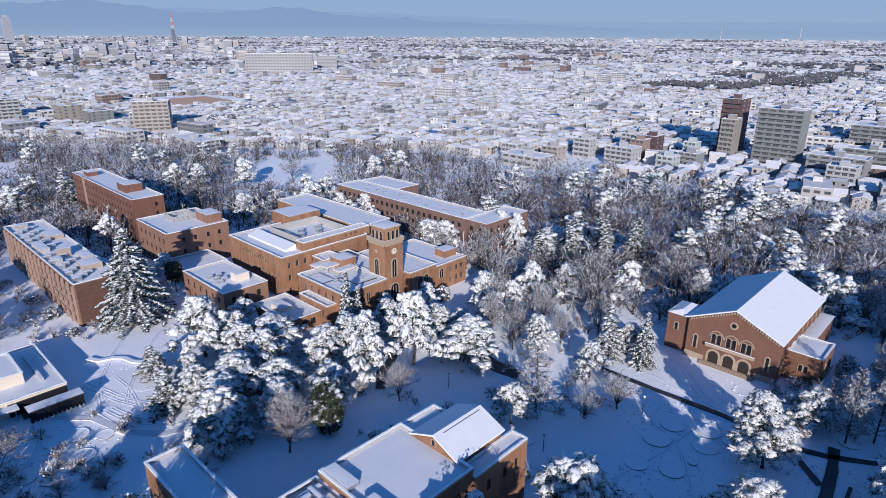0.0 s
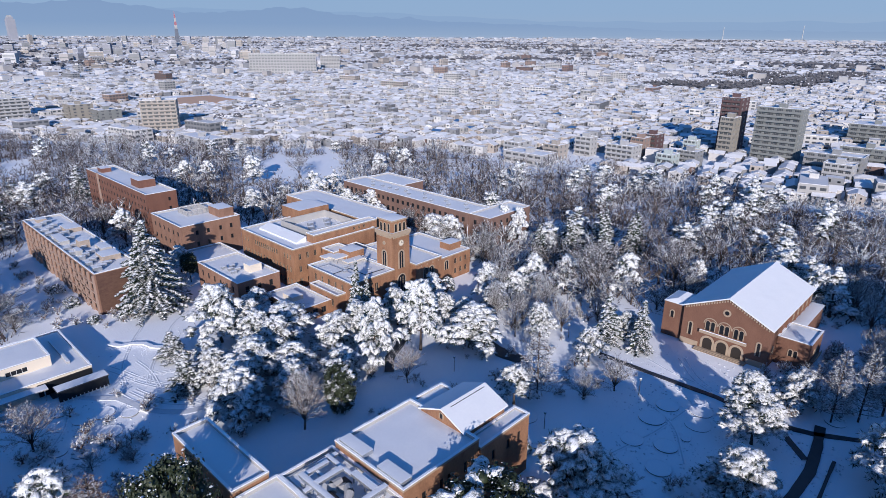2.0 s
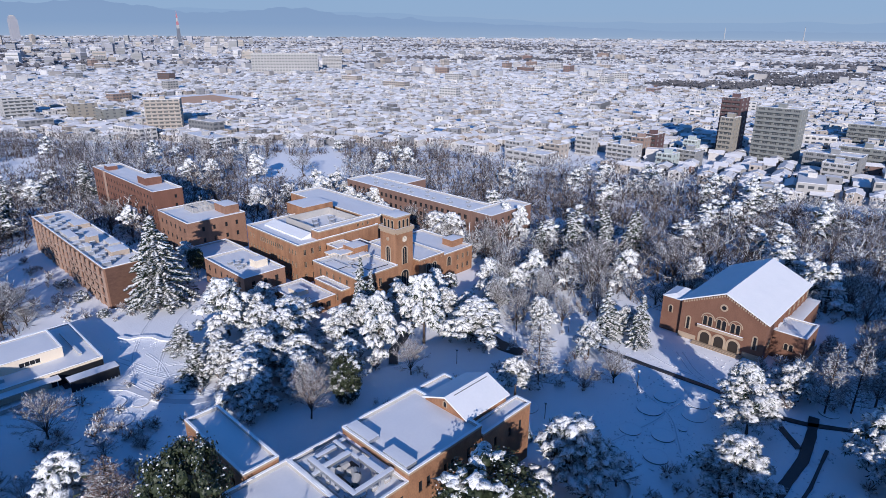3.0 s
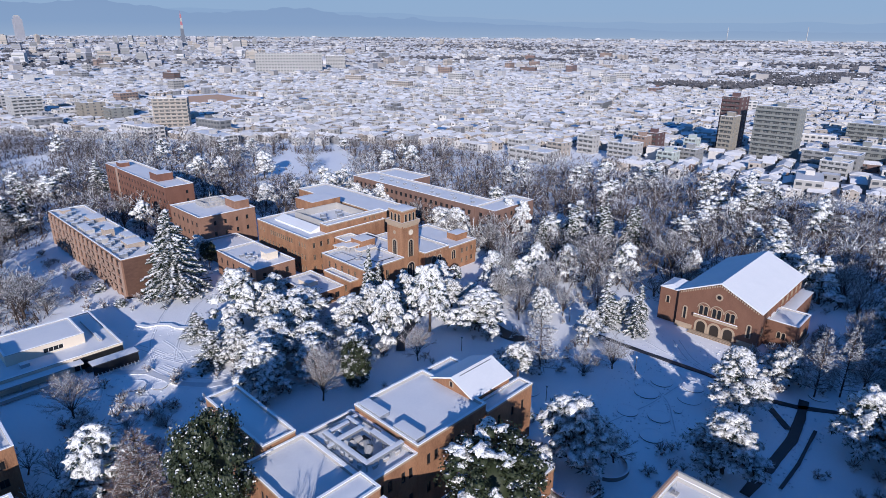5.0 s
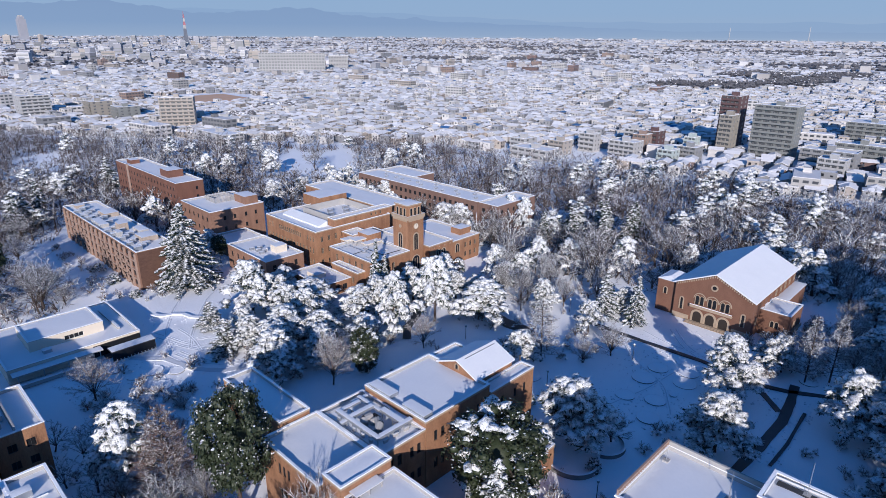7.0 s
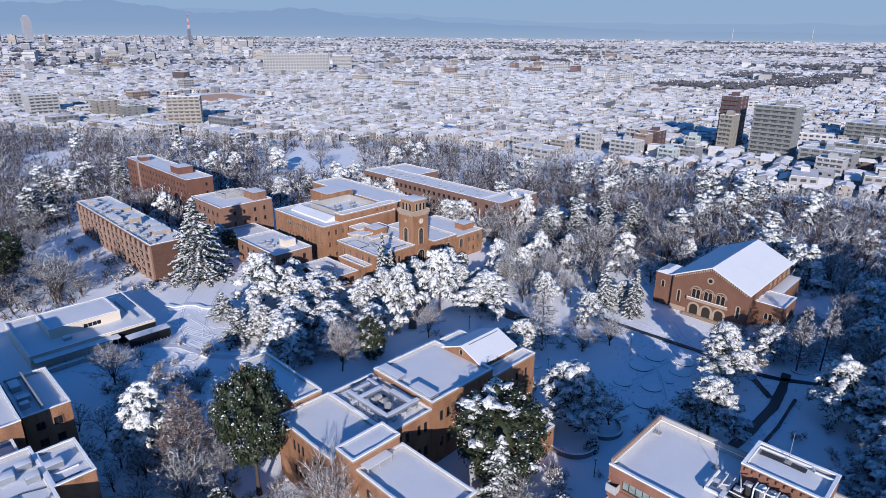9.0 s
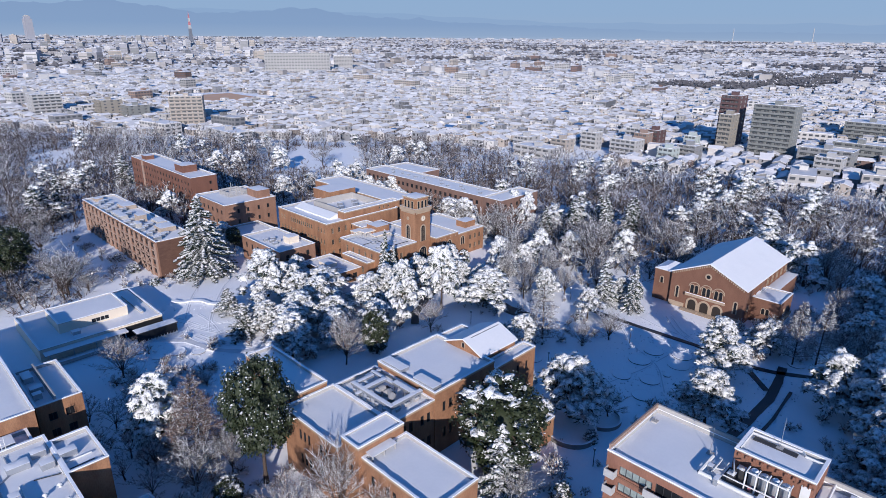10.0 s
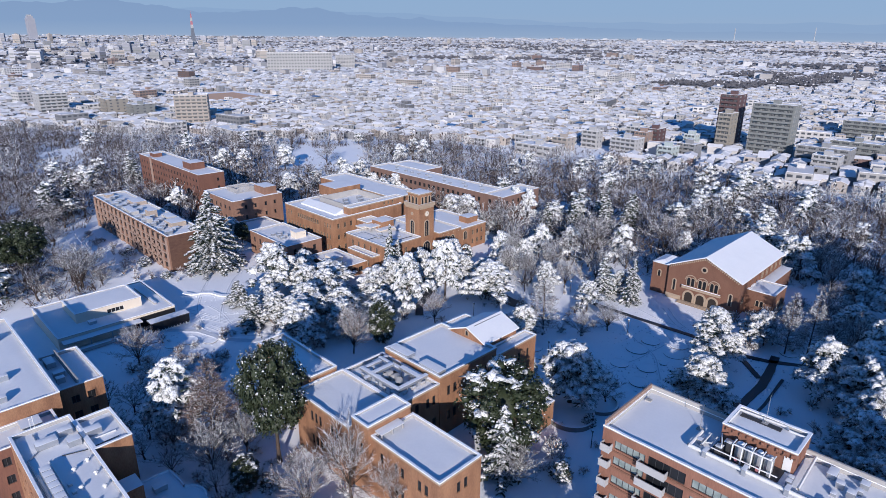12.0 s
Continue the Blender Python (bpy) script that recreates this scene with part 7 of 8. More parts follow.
def undergrowth():
    """Low snowy bushes and seedlings in the rough snow between the trees."""
    rng = random.Random(88)
    kinds = []
    for v in range(4):
        w, c, _ = bare(460 + v, 2.2, 1.3, 0.66, (8, 4, 4), "fan", 0.02, 0)
        for _ in range(9):
            c.lump((rng.gauss(0, 0.6), rng.gauss(0, 0.6), rng.uniform(0.2, 0.9)), (0.35, 0.3, 0.2), rng, 0, 0.4)
        kinds.append(flat([(w, 1), (c, 0)]))
    protos, at = [], []
    zones = ((13, 50, 34, 108, 60), (62, 30, 76, 42, 10), (88, 24, 106, 36, 10), (46, 100, 62, 128, 26), (60, 98, 100, 128, 24), (104, 60, 132, 100, 40), (52, 168, 74, 178, 22), (44, 178, 49, 240, 30), (136, 12, 150, 34, 16), (104, -12, 134, 12, 26), (6, 175, 44, 215, 40), (68, 76, 96, 98, 14), (146, 66, 152, 124, 30), (150, 6, 178, 27, 60), (188, 20, 200, 60, 20), (138, 34, 151, 36, 5), (154, 26, 158, 34, 6), (20, 110, 46, 138, 34))
    for x0, y0, x1, y1, n in zones:
        for _ in range(n):
            x, y, s = rng.uniform(x0, x1), rng.uniform(y0, y1), rng.uniform(0.5, 1.5)
            protos.append(kinds[rng.randrange(4)])
            at.append((x, y, s, rng.random() * 6.28, s * rng.uniform(0.7, 1.2)))
    replicate("undergrowth", protos, at, [TREE_SNOW, TWIG, BARK], "low bare bushes and seedlings half buried in snow", "bushes")


undergrowth()


def trodden():
    """Footprints and clods along the lines that people and wheels took over the lawns and the yard."""
    rng = random.Random(140)
    kinds = []
    for v in range(4):
        g = Geo()
        g.lump((0, 0, 0.0), (0.24, 0.16, 0.10), rng, v % 2, 0.4)
        kinds.append(flat([(g, 0)]))
    lines = (((131, 60), (122, 52), (117, 43), (104, 34)), ((127, 66), (121, 50), (112, 36), (100, 30)), ((136, 56), (130, 47), (124, 36), (118, 26)), ((133, 33), (121, 33), (108, 33)), ((96, 62), (104, 54), (116, 52), (131, 50)),
             ((128, 20), (118, 30), (104, 44), (92, 60)), ((92, 50), (100, 46), (110, 50), (120, 58)), ((140, 30), (144, 40), (148, 50)), ((60, 166), (54, 158), (47, 146), (44, 134)), ((74, 166), (67, 162), (60, 153), (52, 141), (44, 126)),
             ((44, 139), (50, 138), (60, 133)), ((34, 139), (30, 128), (22, 118), (14, 112)), ((46, 125), (38, 126), (28, 120)), ((42, 118), (34, 115), (20, 116)), ((50, 118), (46, 110), (44, 100)), ((112, 74), (118, 66), (126, 62)), ((120, 100), (126, 92), (134, 86)))
    protos, at = [], []
    for line in lines:
        for (xa, ya), (xb, yb) in zip(line[:-1], line[1:]):
            n = int(math.hypot(xb - xa, yb - ya) / 0.45)
            for i in range(n):
                if noise.noise((xa + i * 0.21, ya, 9.0)) < -0.18:
                    continue
                u = i / n
                x, y = xa + (xb - xa) * u + rng.gauss(0, 0.28), ya + (yb - ya) * u + rng.gauss(0, 0.28)
                protos.append(kinds[rng.randrange(4)])
                at.append((x, y, rng.uniform(0.7, 1.7), rng.random() * 6.28, 0.9))
    for x0, y0, x1, y1, n in ((98, 30, 130, 56, 420), (20, 112, 44, 136, 420), (44, 118, 66, 160, 260), (104, 14, 132, 28, 260), (134, 36, 150, 62, 160)):
        for _ in range(n):
            protos.append(kinds[rng.randrange(4)])
            at.append((rng.uniform(x0, x1), rng.uniform(y0, y1), rng.uniform(0.5, 1.6), rng.random() * 6.28, rng.uniform(0.8, 1.6)))
    replicate("trodden_snow", [p for p in protos], [(x, y, s, t, z + 0.0) for x, y, s, t, z in at], [SNOW, SLUSH], "scattered footprints and clods in the trodden snow", "snow")


trodden()


def lamps():
    for x, y in ((101.0, 88.5), (122.4, 52.7), (74.1, 33.7), (134.2, 78.6), (97.5, 60.5), (128.5, 33.0)):
        ob = thing("street_lamp", "slim dark garden lamp post in the snow", "street lamp", (x, y, -0.1), "garden lamps")
        g = Geo()
        g.tube((0, 0, 0), (0, 0, 3.6), 0.09, 0.06, 6)
        part("pole", g, [DARK], ob)
        g = Geo()
        g.tube((0, 0, 3.6), (0, 0, 4.05), 0.22, 0.30, 8, cap=True)
        part("lantern", g, [GREY_TILE], ob)
        g = Geo()
        g.tube((0, 0, 4.055), (0, 0, 4.25), 0.3, 0.08, 8, cap=True)
        part("snow_cap", g, [SNOW], ob)


lamps()


# ---- town ----
def house_geo(w, d, h, style, rng):
    """Wall, roof and window faces of one house, about its own origin."""
    wall, roof = Geo(), Geo()
    wall.box(-w / 2, -d / 2, 0, w / 2, d / 2, h)
    o = 0.5
    if style == "gable":
        rise = d * 0.18
        for s in (-1, 1):
            q = [(-w / 2 - o, s * (d / 2 + o), h - 0.12), (w / 2 + o, s * (d / 2 + o), h - 0.12), (w / 2 + o, 0, h + rise), (-w / 2 - o, 0, h + rise)]
            roof.poly(q if s < 0 else q[::-1])
            roof.poly([(q[0][0], q[0][1], h - 0.12), (q[1][0], q[1][1], h - 0.12), (q[1][0], q[1][1], h + 0.06), (q[0][0], q[0][1], h + 0.06)])
            up = [(p[0], p[1], p[2] + 0.26) for p in q]
            roof.poly(up if s < 0 else up[::-1])
        for s in (-1, 1):
            wall.poly([(s * w / 2, -d / 2, h), (s * w / 2, d / 2, h), (s * w / 2, 0, h + rise)])
            roof.poly([(s * (w / 2 + o), -d / 2 - o, h - 0.12), (s * (w / 2 + o), 0, h + rise), (s * (w / 2 + o), 0, h + rise + 0.26), (s * (w / 2 + o), -d / 2 - o, h + 0.06)])
            roof.poly([(s * (w / 2 + o), d / 2 + o, h - 0.12), (s * (w / 2 + o), 0, h + rise), (s * (w / 2 + o), 0, h + rise + 0.26), (s * (w / 2 + o), d / 2 + o, h + 0.06)])
    elif style == "hip":
        rise, k = d * 0.17, max(0.4, (w - d) / 2)
        a, b = (-k, 0, h + rise), (k, 0, h + rise)
        c = [(-w / 2 - o, -d / 2 - o, h), (w / 2 + o, -d / 2 - o, h), (w / 2 + o, d / 2 + o, h), (-w / 2 - o, d / 2 + o, h)]
        roof.poly([c[0], c[1], b, a])
        roof.poly([c[1], c[2], b])
        roof.poly([c[2], c[3], a, b])
        roof.poly([c[3], c[0], a])
        for i in range(4):
            p, q = c[i], c[(i + 1) % 4]
            roof.poly([(p[0], p[1], h - 0.2), (q[0], q[1], h - 0.2), q, p])
    else:
        roof.box(-w / 2 + 0.2, -d / 2 + 0.2, h + 0.003, w / 2 - 0.2, d / 2 - 0.2, h + 0.22, base=False)
        for a, b, c, e in ((-w / 2, -d / 2, w / 2, -d / 2 + 0.2), (-w / 2, d / 2 - 0.2, w / 2, d / 2), (-w / 2, -d / 2 + 0.2, -w / 2 + 0.2, d / 2 - 0.2), (w / 2 - 0.2, -d / 2 + 0.2, w / 2, d / 2 - 0.2)):
            wall.box(a, b, h, c, e, h + 0.45, base=False)
    panes = []
    storeys = max(1, int(h / 2.7))
    for s in range(storeys):
        z = 0.9 + s * 2.75
        for face, lo, at in (("x", d, -w / 2), ("X", d, w / 2), ("y", w, -d / 2), ("Y", w, d / 2)):
            n = max(1, int(lo / 3.3))
            for i in range(n):
                if rng.random() < 0.15:
                    continue
                u, ww = -lo / 2 + lo * (i + 0.5) / n, rng.choice((0.8, 1.2, 1.6))
                panes.append((face, at, u, ww, z, z + rng.choice((1.0, 1.3, 1.7))))
    return wall, roof, panes


def pane_quad(face, at, u, w, z0, z1, off=0.04):
    s = -1 if face in "xy" else 1
    if face in "xX":
        q = [(at + s * off, u - w / 2, z0), (at + s * off, u + w / 2, z0), (at + s * off, u + w / 2, z1), (at + s * off, u - w / 2, z1)]
    else:
        q = [(u - w / 2, at + s * off, z0), (u + w / 2, at + s * off, z0), (u + w / 2, at + s * off, z1), (u - w / 2, at + s * off, z1)]
    return q


def house_kinds():
    rng = random.Random(9)
    out = []
    for k in range(12):
        style = ("gable", "hip", "gable", "flat", "hip", "gable")[k % 6]
        w, d = rng.uniform(8, 13), rng.uniform(6.5, 9)
        h = rng.choice((5.4, 5.6, 5.8, 6.2)) if style != "flat" else rng.choice((6.0, 8.7))
        out.append((style, w, d, h, house_geo(w, d, h, style, rng)))
    return out


HOUSES = house_kinds()
FLATS = [
    (411, 102, 424, 127, 34, 12, GREY_TILE, "tall grey-tiled apartment tower with rows of balconies, snowy roof", {}),
    (408, 138, 420, 146.5, 26, 9, TAN_TILE, "narrow tan apartment block beside the towers", {"bays": 3}),
    (421, 140, 436, 152, 37, 13, MAROON, "maroon-tiled apartment tower with rooftop frame", {"bays": 4}),
    (-13, -6, 13, 6, 25, 9, FLAT_CREAM, "cream nine-storey apartment building with snowy roof", {"balcony": "S", "bays": 6, "at": (204, 497, -30)}),
    (168, 592, 186, 612, 16, 6, TAN_TILE, "tan apartment building in the town", {}),
    (126, 640, 150, 660, 20, 7, FLAT_WHITE, "white apartment building with stepped balconies", {"balcony": "S"}),
    (180, 562, 198, 580, 13, 5, GREY_TILE, "grey apartment building with a red neighbour", {}),
    (350, 174, 362, 192, 11, 4, FLAT_WHITE, "white block of flats at the edge of the woods", {}),
    (384, 176, 396, 186, 14, 5, MAROON, "dark red block of flats among houses", {"bays": 3}),
    (384, 190, 394, 200, 14, 5, FLAT_WHITE, "slender white block of flats", {"bays": 3}),
    (366, 142, 377, 154, 10, 4, FLAT_GREY, "pale grey shop building", {"bays": 3}),
    (402, 66, 416, 95, 12, 4, FLAT_GREY, "long grey four-storey apartment block", {}),
    (432, 56, 446, 84, 13, 4, GREY_TILE, "grey four-storey apartment block among houses", {}),
    (452, 40, 466, 54, 15, 5, FLAT_CREAM, "cream apartment block among houses", {"bays": 3}),
    (530, 70, 560, 100, 15, 5, GREY_TILE, "dark grey apartment block far in the town", {}),
    (305, 208, 320, 236, 7, 2, FLAT_WHITE, "low white workshop beside the woods", {}),
    (188, 392, 204, 432, 8, 3, FLAT_WHITE, "long white school building with window bands", {"balcony": "S"}),
    (-62, -7, 62, 7, 36, 13, FLAT_WHITE, "huge pale slab of flats far off in the town", {"balcony": "S", "bays": 22, "at": (672, 1064, -37.5)}),
    (-20, -7, 20, 7, 28, 10, FLAT_WHITE, "second pale slab of flats far off in the town", {"balcony": "S", "bays": 12, "at": (800, 1090, -37.5)}),
    (322, 238, 336, 250, 9, 3, FLAT_WHITE, "white three-storey flats beside the woods", {"bays": 4}),
    (332, 214, 342, 226, 9, 3, FLAT_CREAM, "cream three-storey flats with flat roof", {"bays": 3}),
    (356, 206, 364, 218, 12, 4, FLAT_WHITE, "slim white four-storey flats", {"bays": 3}),
    (372, 178, 381, 187, 13, 4, TERRACOTTA, "brown-orange block of flats among houses", {"bays": 3}),
    (352, 150, 362, 160, 9, 3, MINT, "pale green three-storey house", {"bays": 3}),
    (398, 156, 406, 164, 11, 4, MINT, "pale green shop with flat roof", {"bays": 3}),
    (380, 66, 390, 80, 11, 4, FLAT_WHITE, "white four-storey flats among houses", {"bays": 4}),
    (424, 24, 436, 36, 12, 4, FLAT_CREAM, "cream four-storey flats at the town edge", {"bays": 4}),
]
LANDMARKS = [(a, b, c, d) if "at" not in kw else (kw["at"][0] + a * 0.85, kw["at"][1] + a * 0.75, kw["at"][0] + c * 0.85, kw["at"][1] + c * 0.75) for a, b, c, d, *_, kw in FLATS]
LANDMARKS += [(285, 645, 375, 760), (1185, 355, 1325, 445), (1235, 255, 1415, 315), (880, 305, 1000, 375), (1010, 255, 1190, 330), (880, 390, 960, 430), (192, 274, 232, 330)]


def town_free(x, y, pad=5):
    if in_woods(x, y) or in_woods(x - 9, y - 9):
        return False
    if x < 225 and y < 225:
        return False
    if x < 284 and y < 284 and x > -70:
        return False
    if y > 178 and x < 275 - (y - 300) * 0.78 and y < 560 and x > -60:
        return False
    return not any(a - pad < x < c + pad and b - pad < y < d + pad for a, b, c, d in LANDMARKS)


def in_view(x, y):
    a = math.degrees(math.atan2(y + 15, x + 15))
    return 2 < a < 86


def town_spots():
    """House lots in rows along small streets, blocks turned a little against each other."""
    rng = random.Random(21)
    near, mid = [], []
    for i in range(-14, 108):
        for j in range(-14, 116):
            bx, by = i * 9.4 + (i // 2) * 3.2, j * 10.2 + (j // 5) * 3.6
            turn = 6 * noise.noise((bx * 0.004, by * 0.004, 2))
            c, s = math.cos(radians(12 + turn)), math.sin(radians(12 + turn))
            x, y = bx * c - by * s * 0.35 + rng.uniform(-1.6, 1.6), by * c + bx * s * 0.35 + rng.uniform(-1.6, 1.6)
            dist = math.hypot(x, y)
            if dist > 1150 or not in_view(x, y) or not town_free(x, y) or rng.random() < 0.06:
                continue
            rot = 12 + turn + rng.choice((0, 90, 0, 0, 90)) + rng.uniform(-4, 4)
            (near if dist < 520 else mid).append((x, y, rot, rng.randrange(12), rng.random()))
    near.sort(key=lambda p: math.hypot(p[0], p[1]))
    return near, mid


def place(v, x, y, rot, s):
    c, t = math.cos(radians(rot)) * s, math.sin(radians(rot)) * s
    return [(p[0] * c - p[1] * t + x, p[0] * t + p[1] * c + y, p[2] * s) for p in v]


class Town:
    """Faces of many houses, gathered for one mesh."""

    def __init__(self):
        self.g = Geo()

    def add(self, geo, mat, x, y, rot, s=1.0):
        k, z = len(self.g.v), rise(x, y)
        self.g.v.extend((px, py, pz + z) for px, py, pz in place(geo.v, x, y, rot, s))
        for f in geo.f:
            self.g.f.append(tuple(i + k for i in f))
            self.g.m.append(mat)


def town():
    near, mid = town_spots()
    # the nearest houses, each a thing of its own
    pane_mesh = {}
    protos = {}
    for k, (x, y, rot, kind, a) in enumerate(near[:175]):
        wall_mat = int(a * 3.99) if a < 0.8 else 0
        key = (kind, wall_mat)
        m = pose(x, y, 0, 0, 0, rot) @ Matrix.Diagonal((0.86, 0.86, 0.9, 1))
        if key not in protos:
            style, w, d, h, (wall, roof, panes) = HOUSES[kind]
            tone = ("white", "beige", "grey", "brown")[wall_mat]
            shape = {"gable": "gabled", "hip": "hipped", "flat": "flat"}[style]
            ob = thing("house", f"{tone} two-storey house with snow-covered {shape} roof", "house", group="town houses")
            part("wall", wall, [TOWN_WALLS[wall_mat]], ob)
            part("roof", roof, [CITY_SNOW], ob)
            for p in panes:
                size = (p[3], round(p[5] - p[4], 1))
                if size not in pane_mesh:
                    g = Geo()
                    g.box(-size[0] / 2, -0.06, 0, size[0] / 2, 0.02, size[1])
                    pane_mesh[size] = g.mesh("window", [GLASS])
                if p[0] in ("xy" if rot < 60 else "xY"):
                    o = part("window", pane_mesh[size], None, ob)
                    o.matrix_basis = {"x": pose(p[1], p[2], p[4], 0, 0, -90), "X": pose(p[1], p[2], p[4], 0, 0, 90), "y": pose(p[2], p[1], p[4]), "Y": pose(p[2], p[1], p[4], 0, 0, 180)}[p[0]]
            ob.matrix_basis = m
            protos[key] = ob
        else:
            copy_thing(protos[key], pose(x, y, 0, 0, 0, rot))
    rest = Town()
    for x, y, rot, kind, a in near[175:] + mid:
        style, w, d, h, (wall, roof, panes) = HOUSES[kind]
        wall_mat = int(a * 3.99) if a < 0.7 else 0
        s = 0.68 + 0.24 * a
        rest.add(wall, wall_mat, x, y, rot, s)
        rest.add(roof, 8 if 0.30 < a < 0.315 else 4, x, y, rot, s)
        if math.hypot(x, y) < 900:
            g = Geo()
            for p in panes:
                g.poly(pane_quad(*p))
            rest.add(g, 5, x, y, rot, s)
    rng = random.Random(31)
    # larger blocks of flats and shops scattered through the town
    taken = []
    for _ in range(120):
        r = 340 + 1900 * rng.random() ** 1.3
        a = radians(rng.uniform(3, 86))
        x, y = r * math.cos(a), r * math.sin(a)
        if not town_free(x, y, 14):
            continue
        w, d, n = rng.uniform(14, 38), rng.uniform(9, 14), rng.choice((3, 3, 3, 4, 4, 5)) if r < 1300 else rng.choice((3, 4, 5, 6))
        if any(math.hypot(x - p, y - q) < 34 for p, q in taken):
            continue
        taken.append((x, y))
        h = n * 3.0 + rng.uniform(-0.3, 0.4)
        wall, roof = Geo(), Geo()
        wall.box(-w / 2, -d / 2, 0, w / 2, d / 2, h)
        roof.box(-w / 2 + 0.3, -d / 2 + 0.3, h, w / 2 - 0.3, d / 2 - 0.3, h + 0.3, base=False)
        wall.box(w * 0.1, -2, h, w * 0.1 + 4, 2, h + 2.6)
        g = Geo()
        for s in range(n):
            for face, lo, at in (("x", d, -w / 2), ("y", w, -d / 2), ("X", d, w / 2), ("Y", w, d / 2)):
                m = max(1, int(lo / 3.6))
                for i in range(m):
                    g.poly(pane_quad(face, at, -lo / 2 + lo * (i + 0.5) / m, lo / m * 0.62, s * 3.0 + 0.9, s * 3.0 + 2.3, 0.08))
        rot = 12 + rng.choice((0, 90)) + rng.uniform(-5, 5)
        wm = rng.choice((0, 0, 0, 0, 0, 1, 1, 1, 2, 2, 3, 6))
        rest.add(wall, wm, x, y, rot)
        rest.add(roof, 4, x, y, rot)
        rest.add(g, 5, x, y, rot)
    tagged(new("town", rest.g.mesh("town", [*TOWN_WALLS, CITY_SNOW, PALE_GLASS, TERRACOTTA, MINT, BLUE_ROOF])), "dense town of low houses under snow", "town", kind="stuff")
    # farther off the roofs run together
    far = Town()
    for _ in range(17000):
        r = 1100 + 3650 * rng.random() ** 1.25
        a = radians(rng.uniform(2, 87))
        x, y = r * math.cos(a), r * math.sin(a)
        if not town_free(x, y, 10):
            continue
        f = r / 1100
        w, d = rng.uniform(9, 16) * (0.7 + 0.45 * f), rng.uniform(7, 11) * (0.7 + 0.4 * f)
        h = rng.choice((3.0, 3.5, 4, 4.5, 5)) if rng.random() < 0.975 else rng.uniform(8, 16)
        wall, roof = Geo(), Geo()
        wall.box(-w / 2, -d / 2, 0, w / 2, d / 2, h, base=False)
        if rng.random() < 0.6 and h < 9:
            pitch = d * 0.17
            roof.poly([(-w / 2, -d / 2 - 0.5, h), (w / 2, -d / 2 - 0.5, h), (w / 2, 0, h + pitch), (-w / 2, 0, h + pitch)])
            roof.poly([(w / 2, d / 2 + 0.5, h), (-w / 2, d / 2 + 0.5, h), (-w / 2, 0, h + pitch), (w / 2, 0, h + pitch)])
        else:
            roof.poly([(-w / 2, -d / 2, h + 0.1), (w / 2, -d / 2, h + 0.1), (w / 2, d / 2, h + 0.1), (-w / 2, d / 2, h + 0.1)])
        rot = 12 + rng.choice((0, 90)) + rng.uniform(-12, 12)
        # only the two palest wall tones past 2900 m, as painted haze
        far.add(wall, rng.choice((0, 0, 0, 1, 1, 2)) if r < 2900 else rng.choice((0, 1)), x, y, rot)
        # roofs turn to the greyer, haze-coloured snow somewhere past 2600 m
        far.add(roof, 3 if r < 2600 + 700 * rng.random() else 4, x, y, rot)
    tagged(new("far_town", far.g.mesh("far_town", [*FAR_WALLS, FAR_SNOW, HAZED_SNOW])), "far low roofs of the town, white with snow", "town", kind="stuff")
    # groves and garden trees among the houses
    grove = Geo()
    for _ in range(3800):
        if rng.random() < 0.5:
            cx, cy, sp = rng.choice(((1080, 330, 90), (1180, 300, 110), (960, 400, 60), (1000, 480, 50), (1280, 240, 80), (1500, 900, 90), (1900, 940, 150), (2200, 930, 150), (900, 1000, 40), (1450, 860, 60), (340, 560, 14), (270, 520, 12)))
            x, y = rng.gauss(cx, sp), rng.gauss(cy, sp * 0.6)
        else:
            r, a = 330 + 2300 * rng.random() ** 1.4, radians(rng.uniform(3, 86))
            x, y = r * math.cos(a), r * math.sin(a)
        if not town_free(x, y, 2):
            continue
        k = 1 + math.hypot(x, y) / 2400
        for _ in range(5):
            s = rng.uniform(0.6, 1.4) * k
            z = rng.uniform(1.5, 5.5) + rise(x, y)
            grove.lump((x + rng.gauss(0, 1.3) * k, y + rng.gauss(0, 1.3) * k, z), (s, s, s * 0.7), rng, 0 if rng.random() < 0.6 else 1, 0.5)
    # two broad groves in the plain
    for x0, y0, x1, y1, n in ((875, 300, 1005, 380, 420), (1005, 250, 1195, 335, 520), (880, 385, 965, 435, 160), (1180, 350, 1330, 450, 420), (1230, 250, 1420, 320, 420)):
        for _ in range(n):
            x, y = rng.uniform(x0, x1), rng.uniform(y0, y1)
            for _ in range(6):
                s = rng.uniform(0.7, 2.6)
                grove.lump((x + rng.gauss(0, 2.2), y + rng.gauss(0, 2.2), rng.uniform(1.5, 8.0)), (s, s, s * 0.7), rng, 0 if rng.random() < 0.95 else 1, 0.5)
    # belts of far woodland
    for _ in range(84):
        r, a = rng.uniform(1500, 4600), radians(rng.uniform(6, 80))
        cx, cy, turn, ln = r * math.cos(a), r * math.sin(a), a + math.pi / 2 + rng.uniform(-0.3, 0.3), rng.uniform(60, 330)
        for _ in range(70):
            u = rng.uniform(-1, 1) * ln
            s = rng.uniform(4, 9)
            grove.lump((cx + math.cos(turn) * u + rng.gauss(0, 14), cy + math.sin(turn) * u + rng.gauss(0, 14), rng.uniform(3, 8) + rise(cx, cy)), (s, s, s * 0.55), rng, 0, 0.5)
    tagged(new("garden_trees", grove.mesh("garden_trees", [GROVE, CITY_SNOW])), "bare groves and garden trees among the houses", "trees", kind="stuff")


town()


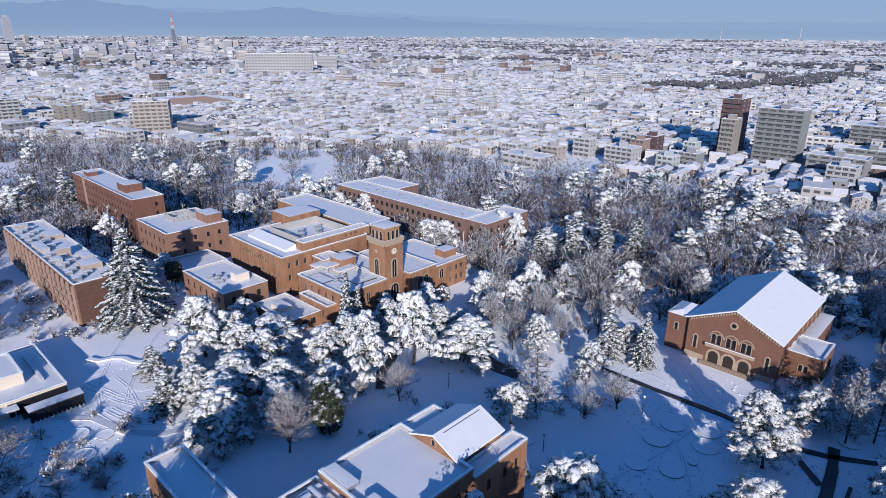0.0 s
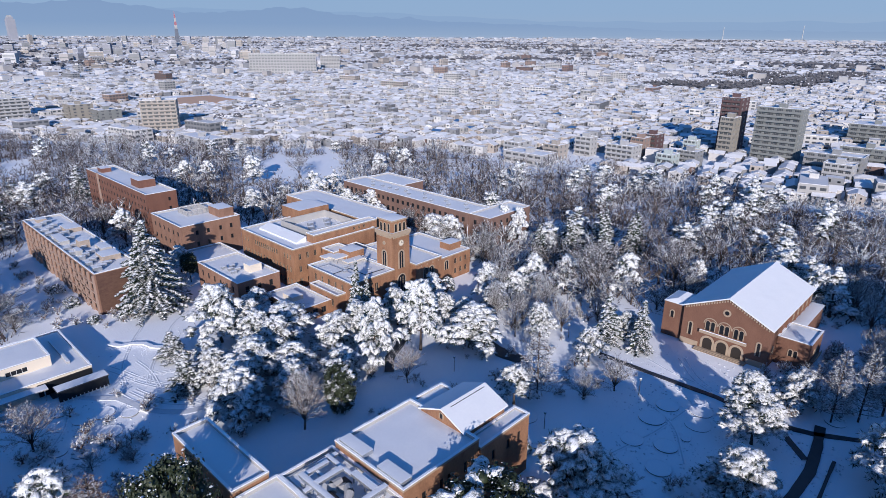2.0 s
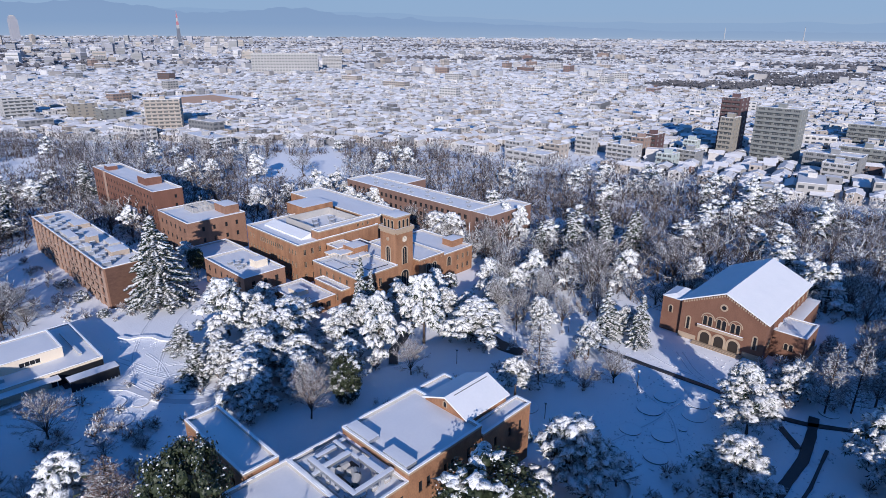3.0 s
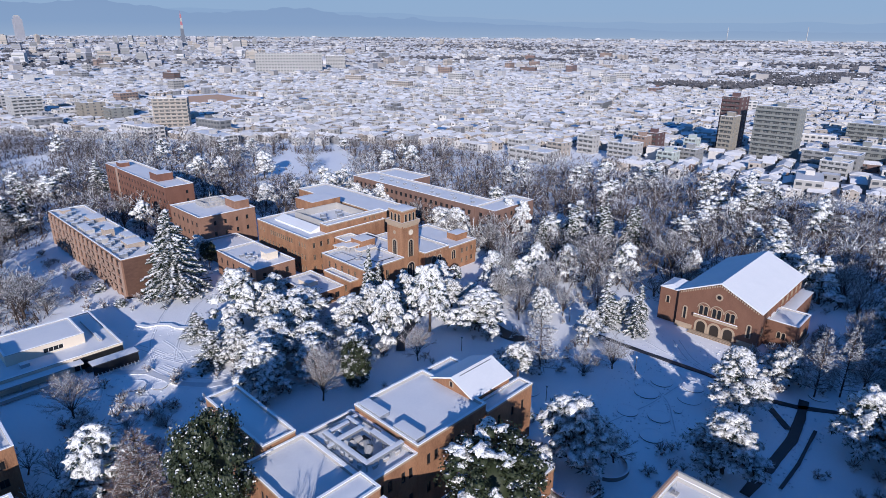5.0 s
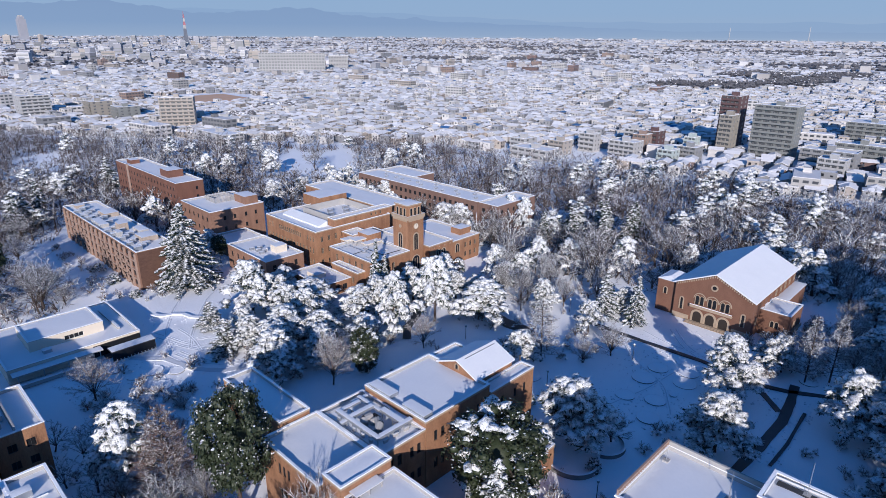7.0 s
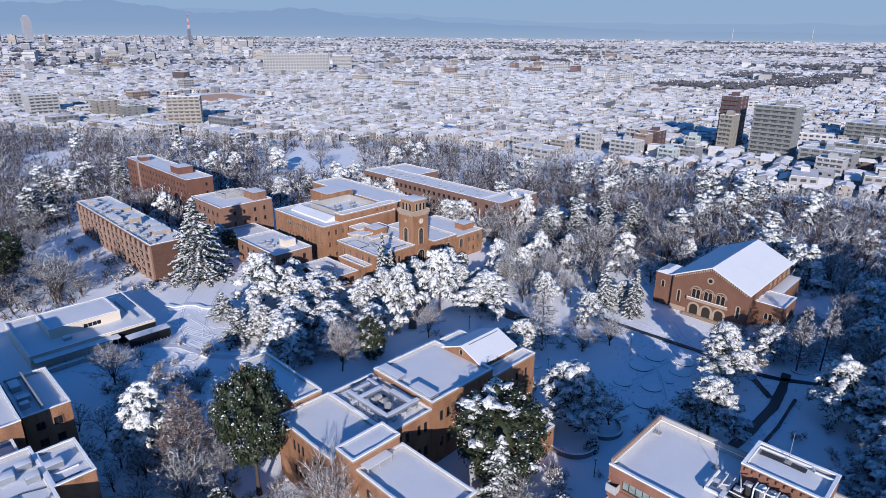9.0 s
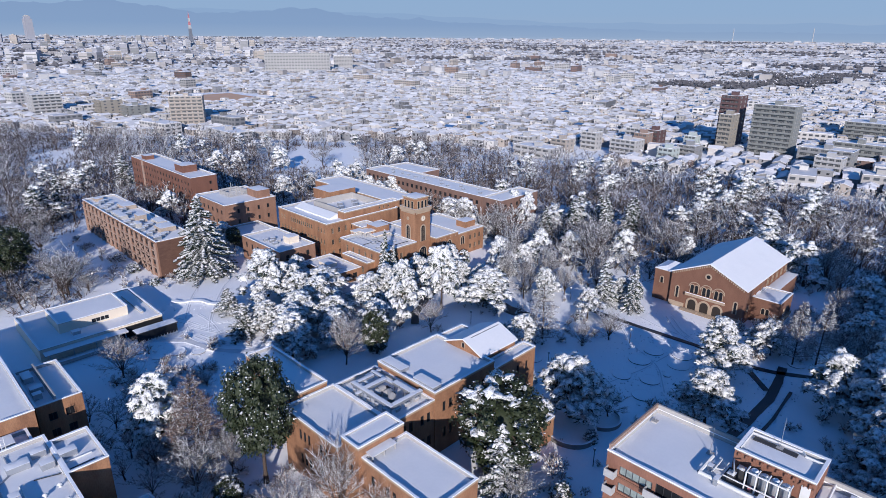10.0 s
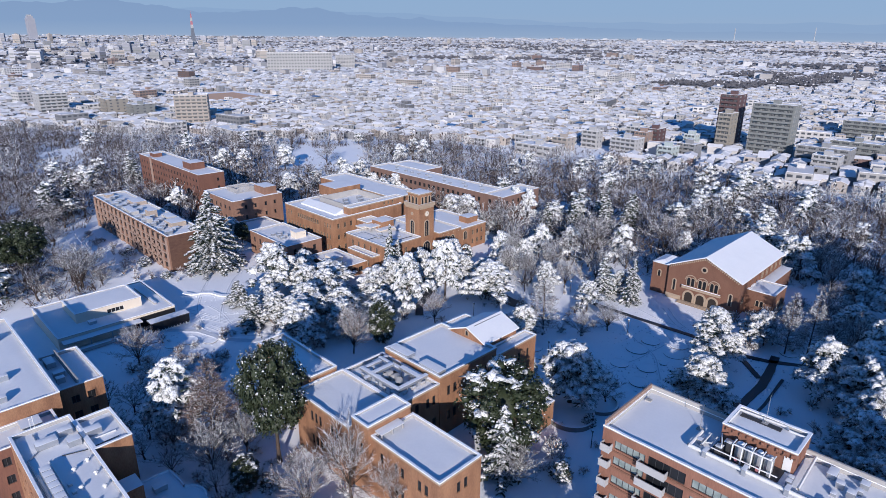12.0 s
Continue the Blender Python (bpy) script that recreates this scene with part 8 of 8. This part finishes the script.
def flats(x0, y0, x1, y1, h, floors, mat, label, balcony="W", name="apartment_building", bays=5, at=None):
    """A block of flats: walls, one window band a bay and floor, projecting balcony fronts, roof with parapet."""
    b = thing(name, label, "apartment building")
    if at:
        b.matrix_basis = pose(at[0], at[1], 0, 0, 0, at[2])
    step = h / floors
    rows = [step * i + 0.9 for i in range(floors)]
    wh = step * 0.5
    wins = {f: grid_holes(y0 if f in "WE" else x0, y1 if f in "WE" else x1, bays if f == balcony else max(2, bays - 2), (y1 - y0 if f in "WE" else x1 - x0) / (bays if f == balcony else max(2, bays - 2)) * (0.7 if f == balcony else 0.35), rows, wh, 0.4) for f in "WS"}
    block(b, x0, y0, x1, y1, 0, h, mat, wins, parapet=0.6, style="town")
    for i in range(floors):
        z = step * i
        g = Geo()
        if balcony == "W":
            g.box(x0 - 1.3, y0 + 0.3, z + 0.0 if i else 0.1, x0 - 0.003, y1 - 0.3, z + 0.15)
            g.box(x0 - 1.3, y0 + 0.3, z + 0.15, x0 - 1.15, y1 - 0.3, z + step * 0.46)
        else:
            g.box(x0 + 0.3, y0 - 1.3, z + 0.0 if i else 0.1, x1 - 0.3, y0 - 0.003, z + 0.15)
            g.box(x0 + 0.3, y0 - 1.3, z + 0.15, x1 - 0.3, y0 - 1.15, z + step * 0.46)
        part("balcony", g, [mat], b)
    add_box(b, "lift_house", (x0 + x1) / 2 - 2, (y0 + y1) / 2 - 2, h - 0.5, (x0 + x1) / 2 + 2, (y0 + y1) / 2 + 2, h + 2.4, mat)
    return b


for row in FLATS:
    flats(*row[:8], **row[8])




MAST_GREY = material("mast_grey", (0.17, 0.18, 0.21), (0.12, 0.13, 0.15), 0.8)


def landmarks():
    t = thing("radio_mast", "tall red and white banded broadcasting tower far away", "tower", (1290, 2920, rise(1290, 2920)))
    for k in range(9):
        g = Geo()
        r0, r1 = 12 - k * 1.0, 12 - (k + 1) * 1.0
        g.tube((0, 0, k * 15), (0, 0, (k + 1) * 15), r0, r1, 4)
        part("section", g, [MAST_GREY if k < 5 else CONCRETE if k % 2 else RED], t)
    g = Geo()
    g.tube((0, 0, 135), (0, 0, 150), 1.5, 0.5, 4)
    part("antenna", g, [RED], t)
    for x, y, h in ((4350, 1150, 92), (4180, 1560, 86)):
        c = thing("chimney", "slender white smokestack on the horizon", "chimney", (x, y, rise(x, y)), "chimneys")
        g = Geo()
        g.tube((0, 0, 0), (0, 0, h), 2.4, 1.7, 10, cap=True)
        part("shaft", g, [CONCRETE], c)
    c = thing("high_rise", "hazy grey high-rise with stepped top on the horizon", "tower", (880, 3950, rise(880, 3950)))
    g = Geo()
    g.box(-19, -19, 0, 19, 19, 106)
    g.box(-14, -14, 106, 14, 14, 118)
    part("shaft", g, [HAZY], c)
    g = Geo()
    g.box(-9, -9, 118.003, 9, 9, 124)
    part("crown", g, [CONCRETE], c)
    rng = random.Random(64)
    for k in range(120):
        deg, r = rng.uniform(60, 82) if k < 104 else rng.uniform(42, 62), rng.uniform(1500, 3700)
        a = radians(deg)
        h, w = rng.choice((10, 13, 16, 20, 24, 30)) * (0.7 + r / 5000), rng.uniform(10, 32)
        o = thing("office_block", "pale office block in the distant centre", "office building", (r * math.cos(a), r * math.sin(a), rise(r, 0)), "distant offices")
        o.rotation_euler = (0, 0, a - radians(90) + rng.gauss(0, 0.35))
        g = Geo()
        g.box(-w / 2, -8, 0, w / 2, 8, h)
        if k % 3 == 0:
            g.box(-w / 6, -5, h, w / 6, 5, h + 4)
        # mostly the haze-coloured wall, to fade the blocks into the distance
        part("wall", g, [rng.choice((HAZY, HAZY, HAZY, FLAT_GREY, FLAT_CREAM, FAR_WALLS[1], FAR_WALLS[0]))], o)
        for n in range(min(3, int(h / 8))):
            g = Geo()
            g.box(-w / 2 + 1, -8.2, n * 8 + 3, w / 2 - 1, -8.003, n * 8 + 5.2)
            part("window_band", g, [GREY_TILE], o)
        g = Geo()
        g.box(-w / 2 + 0.5, -7.5, h + 0.005, w / 2 - 0.5, 7.5, h + 0.6)
        part("roof", g, [FAR_SNOW], o)
    g = Geo()
    g.box(-34, -44, -0.2, 34, 44, 0.3)
    s = thing("sports_court", "orange sports court with thin snow among houses", "court", (332, 702, 0))
    part("surface", g, [material("orange_court", (0.60, 0.33, 0.16), (0.60, 0.45, 0.34), 0.9, scale=0.08)], s)


landmarks()
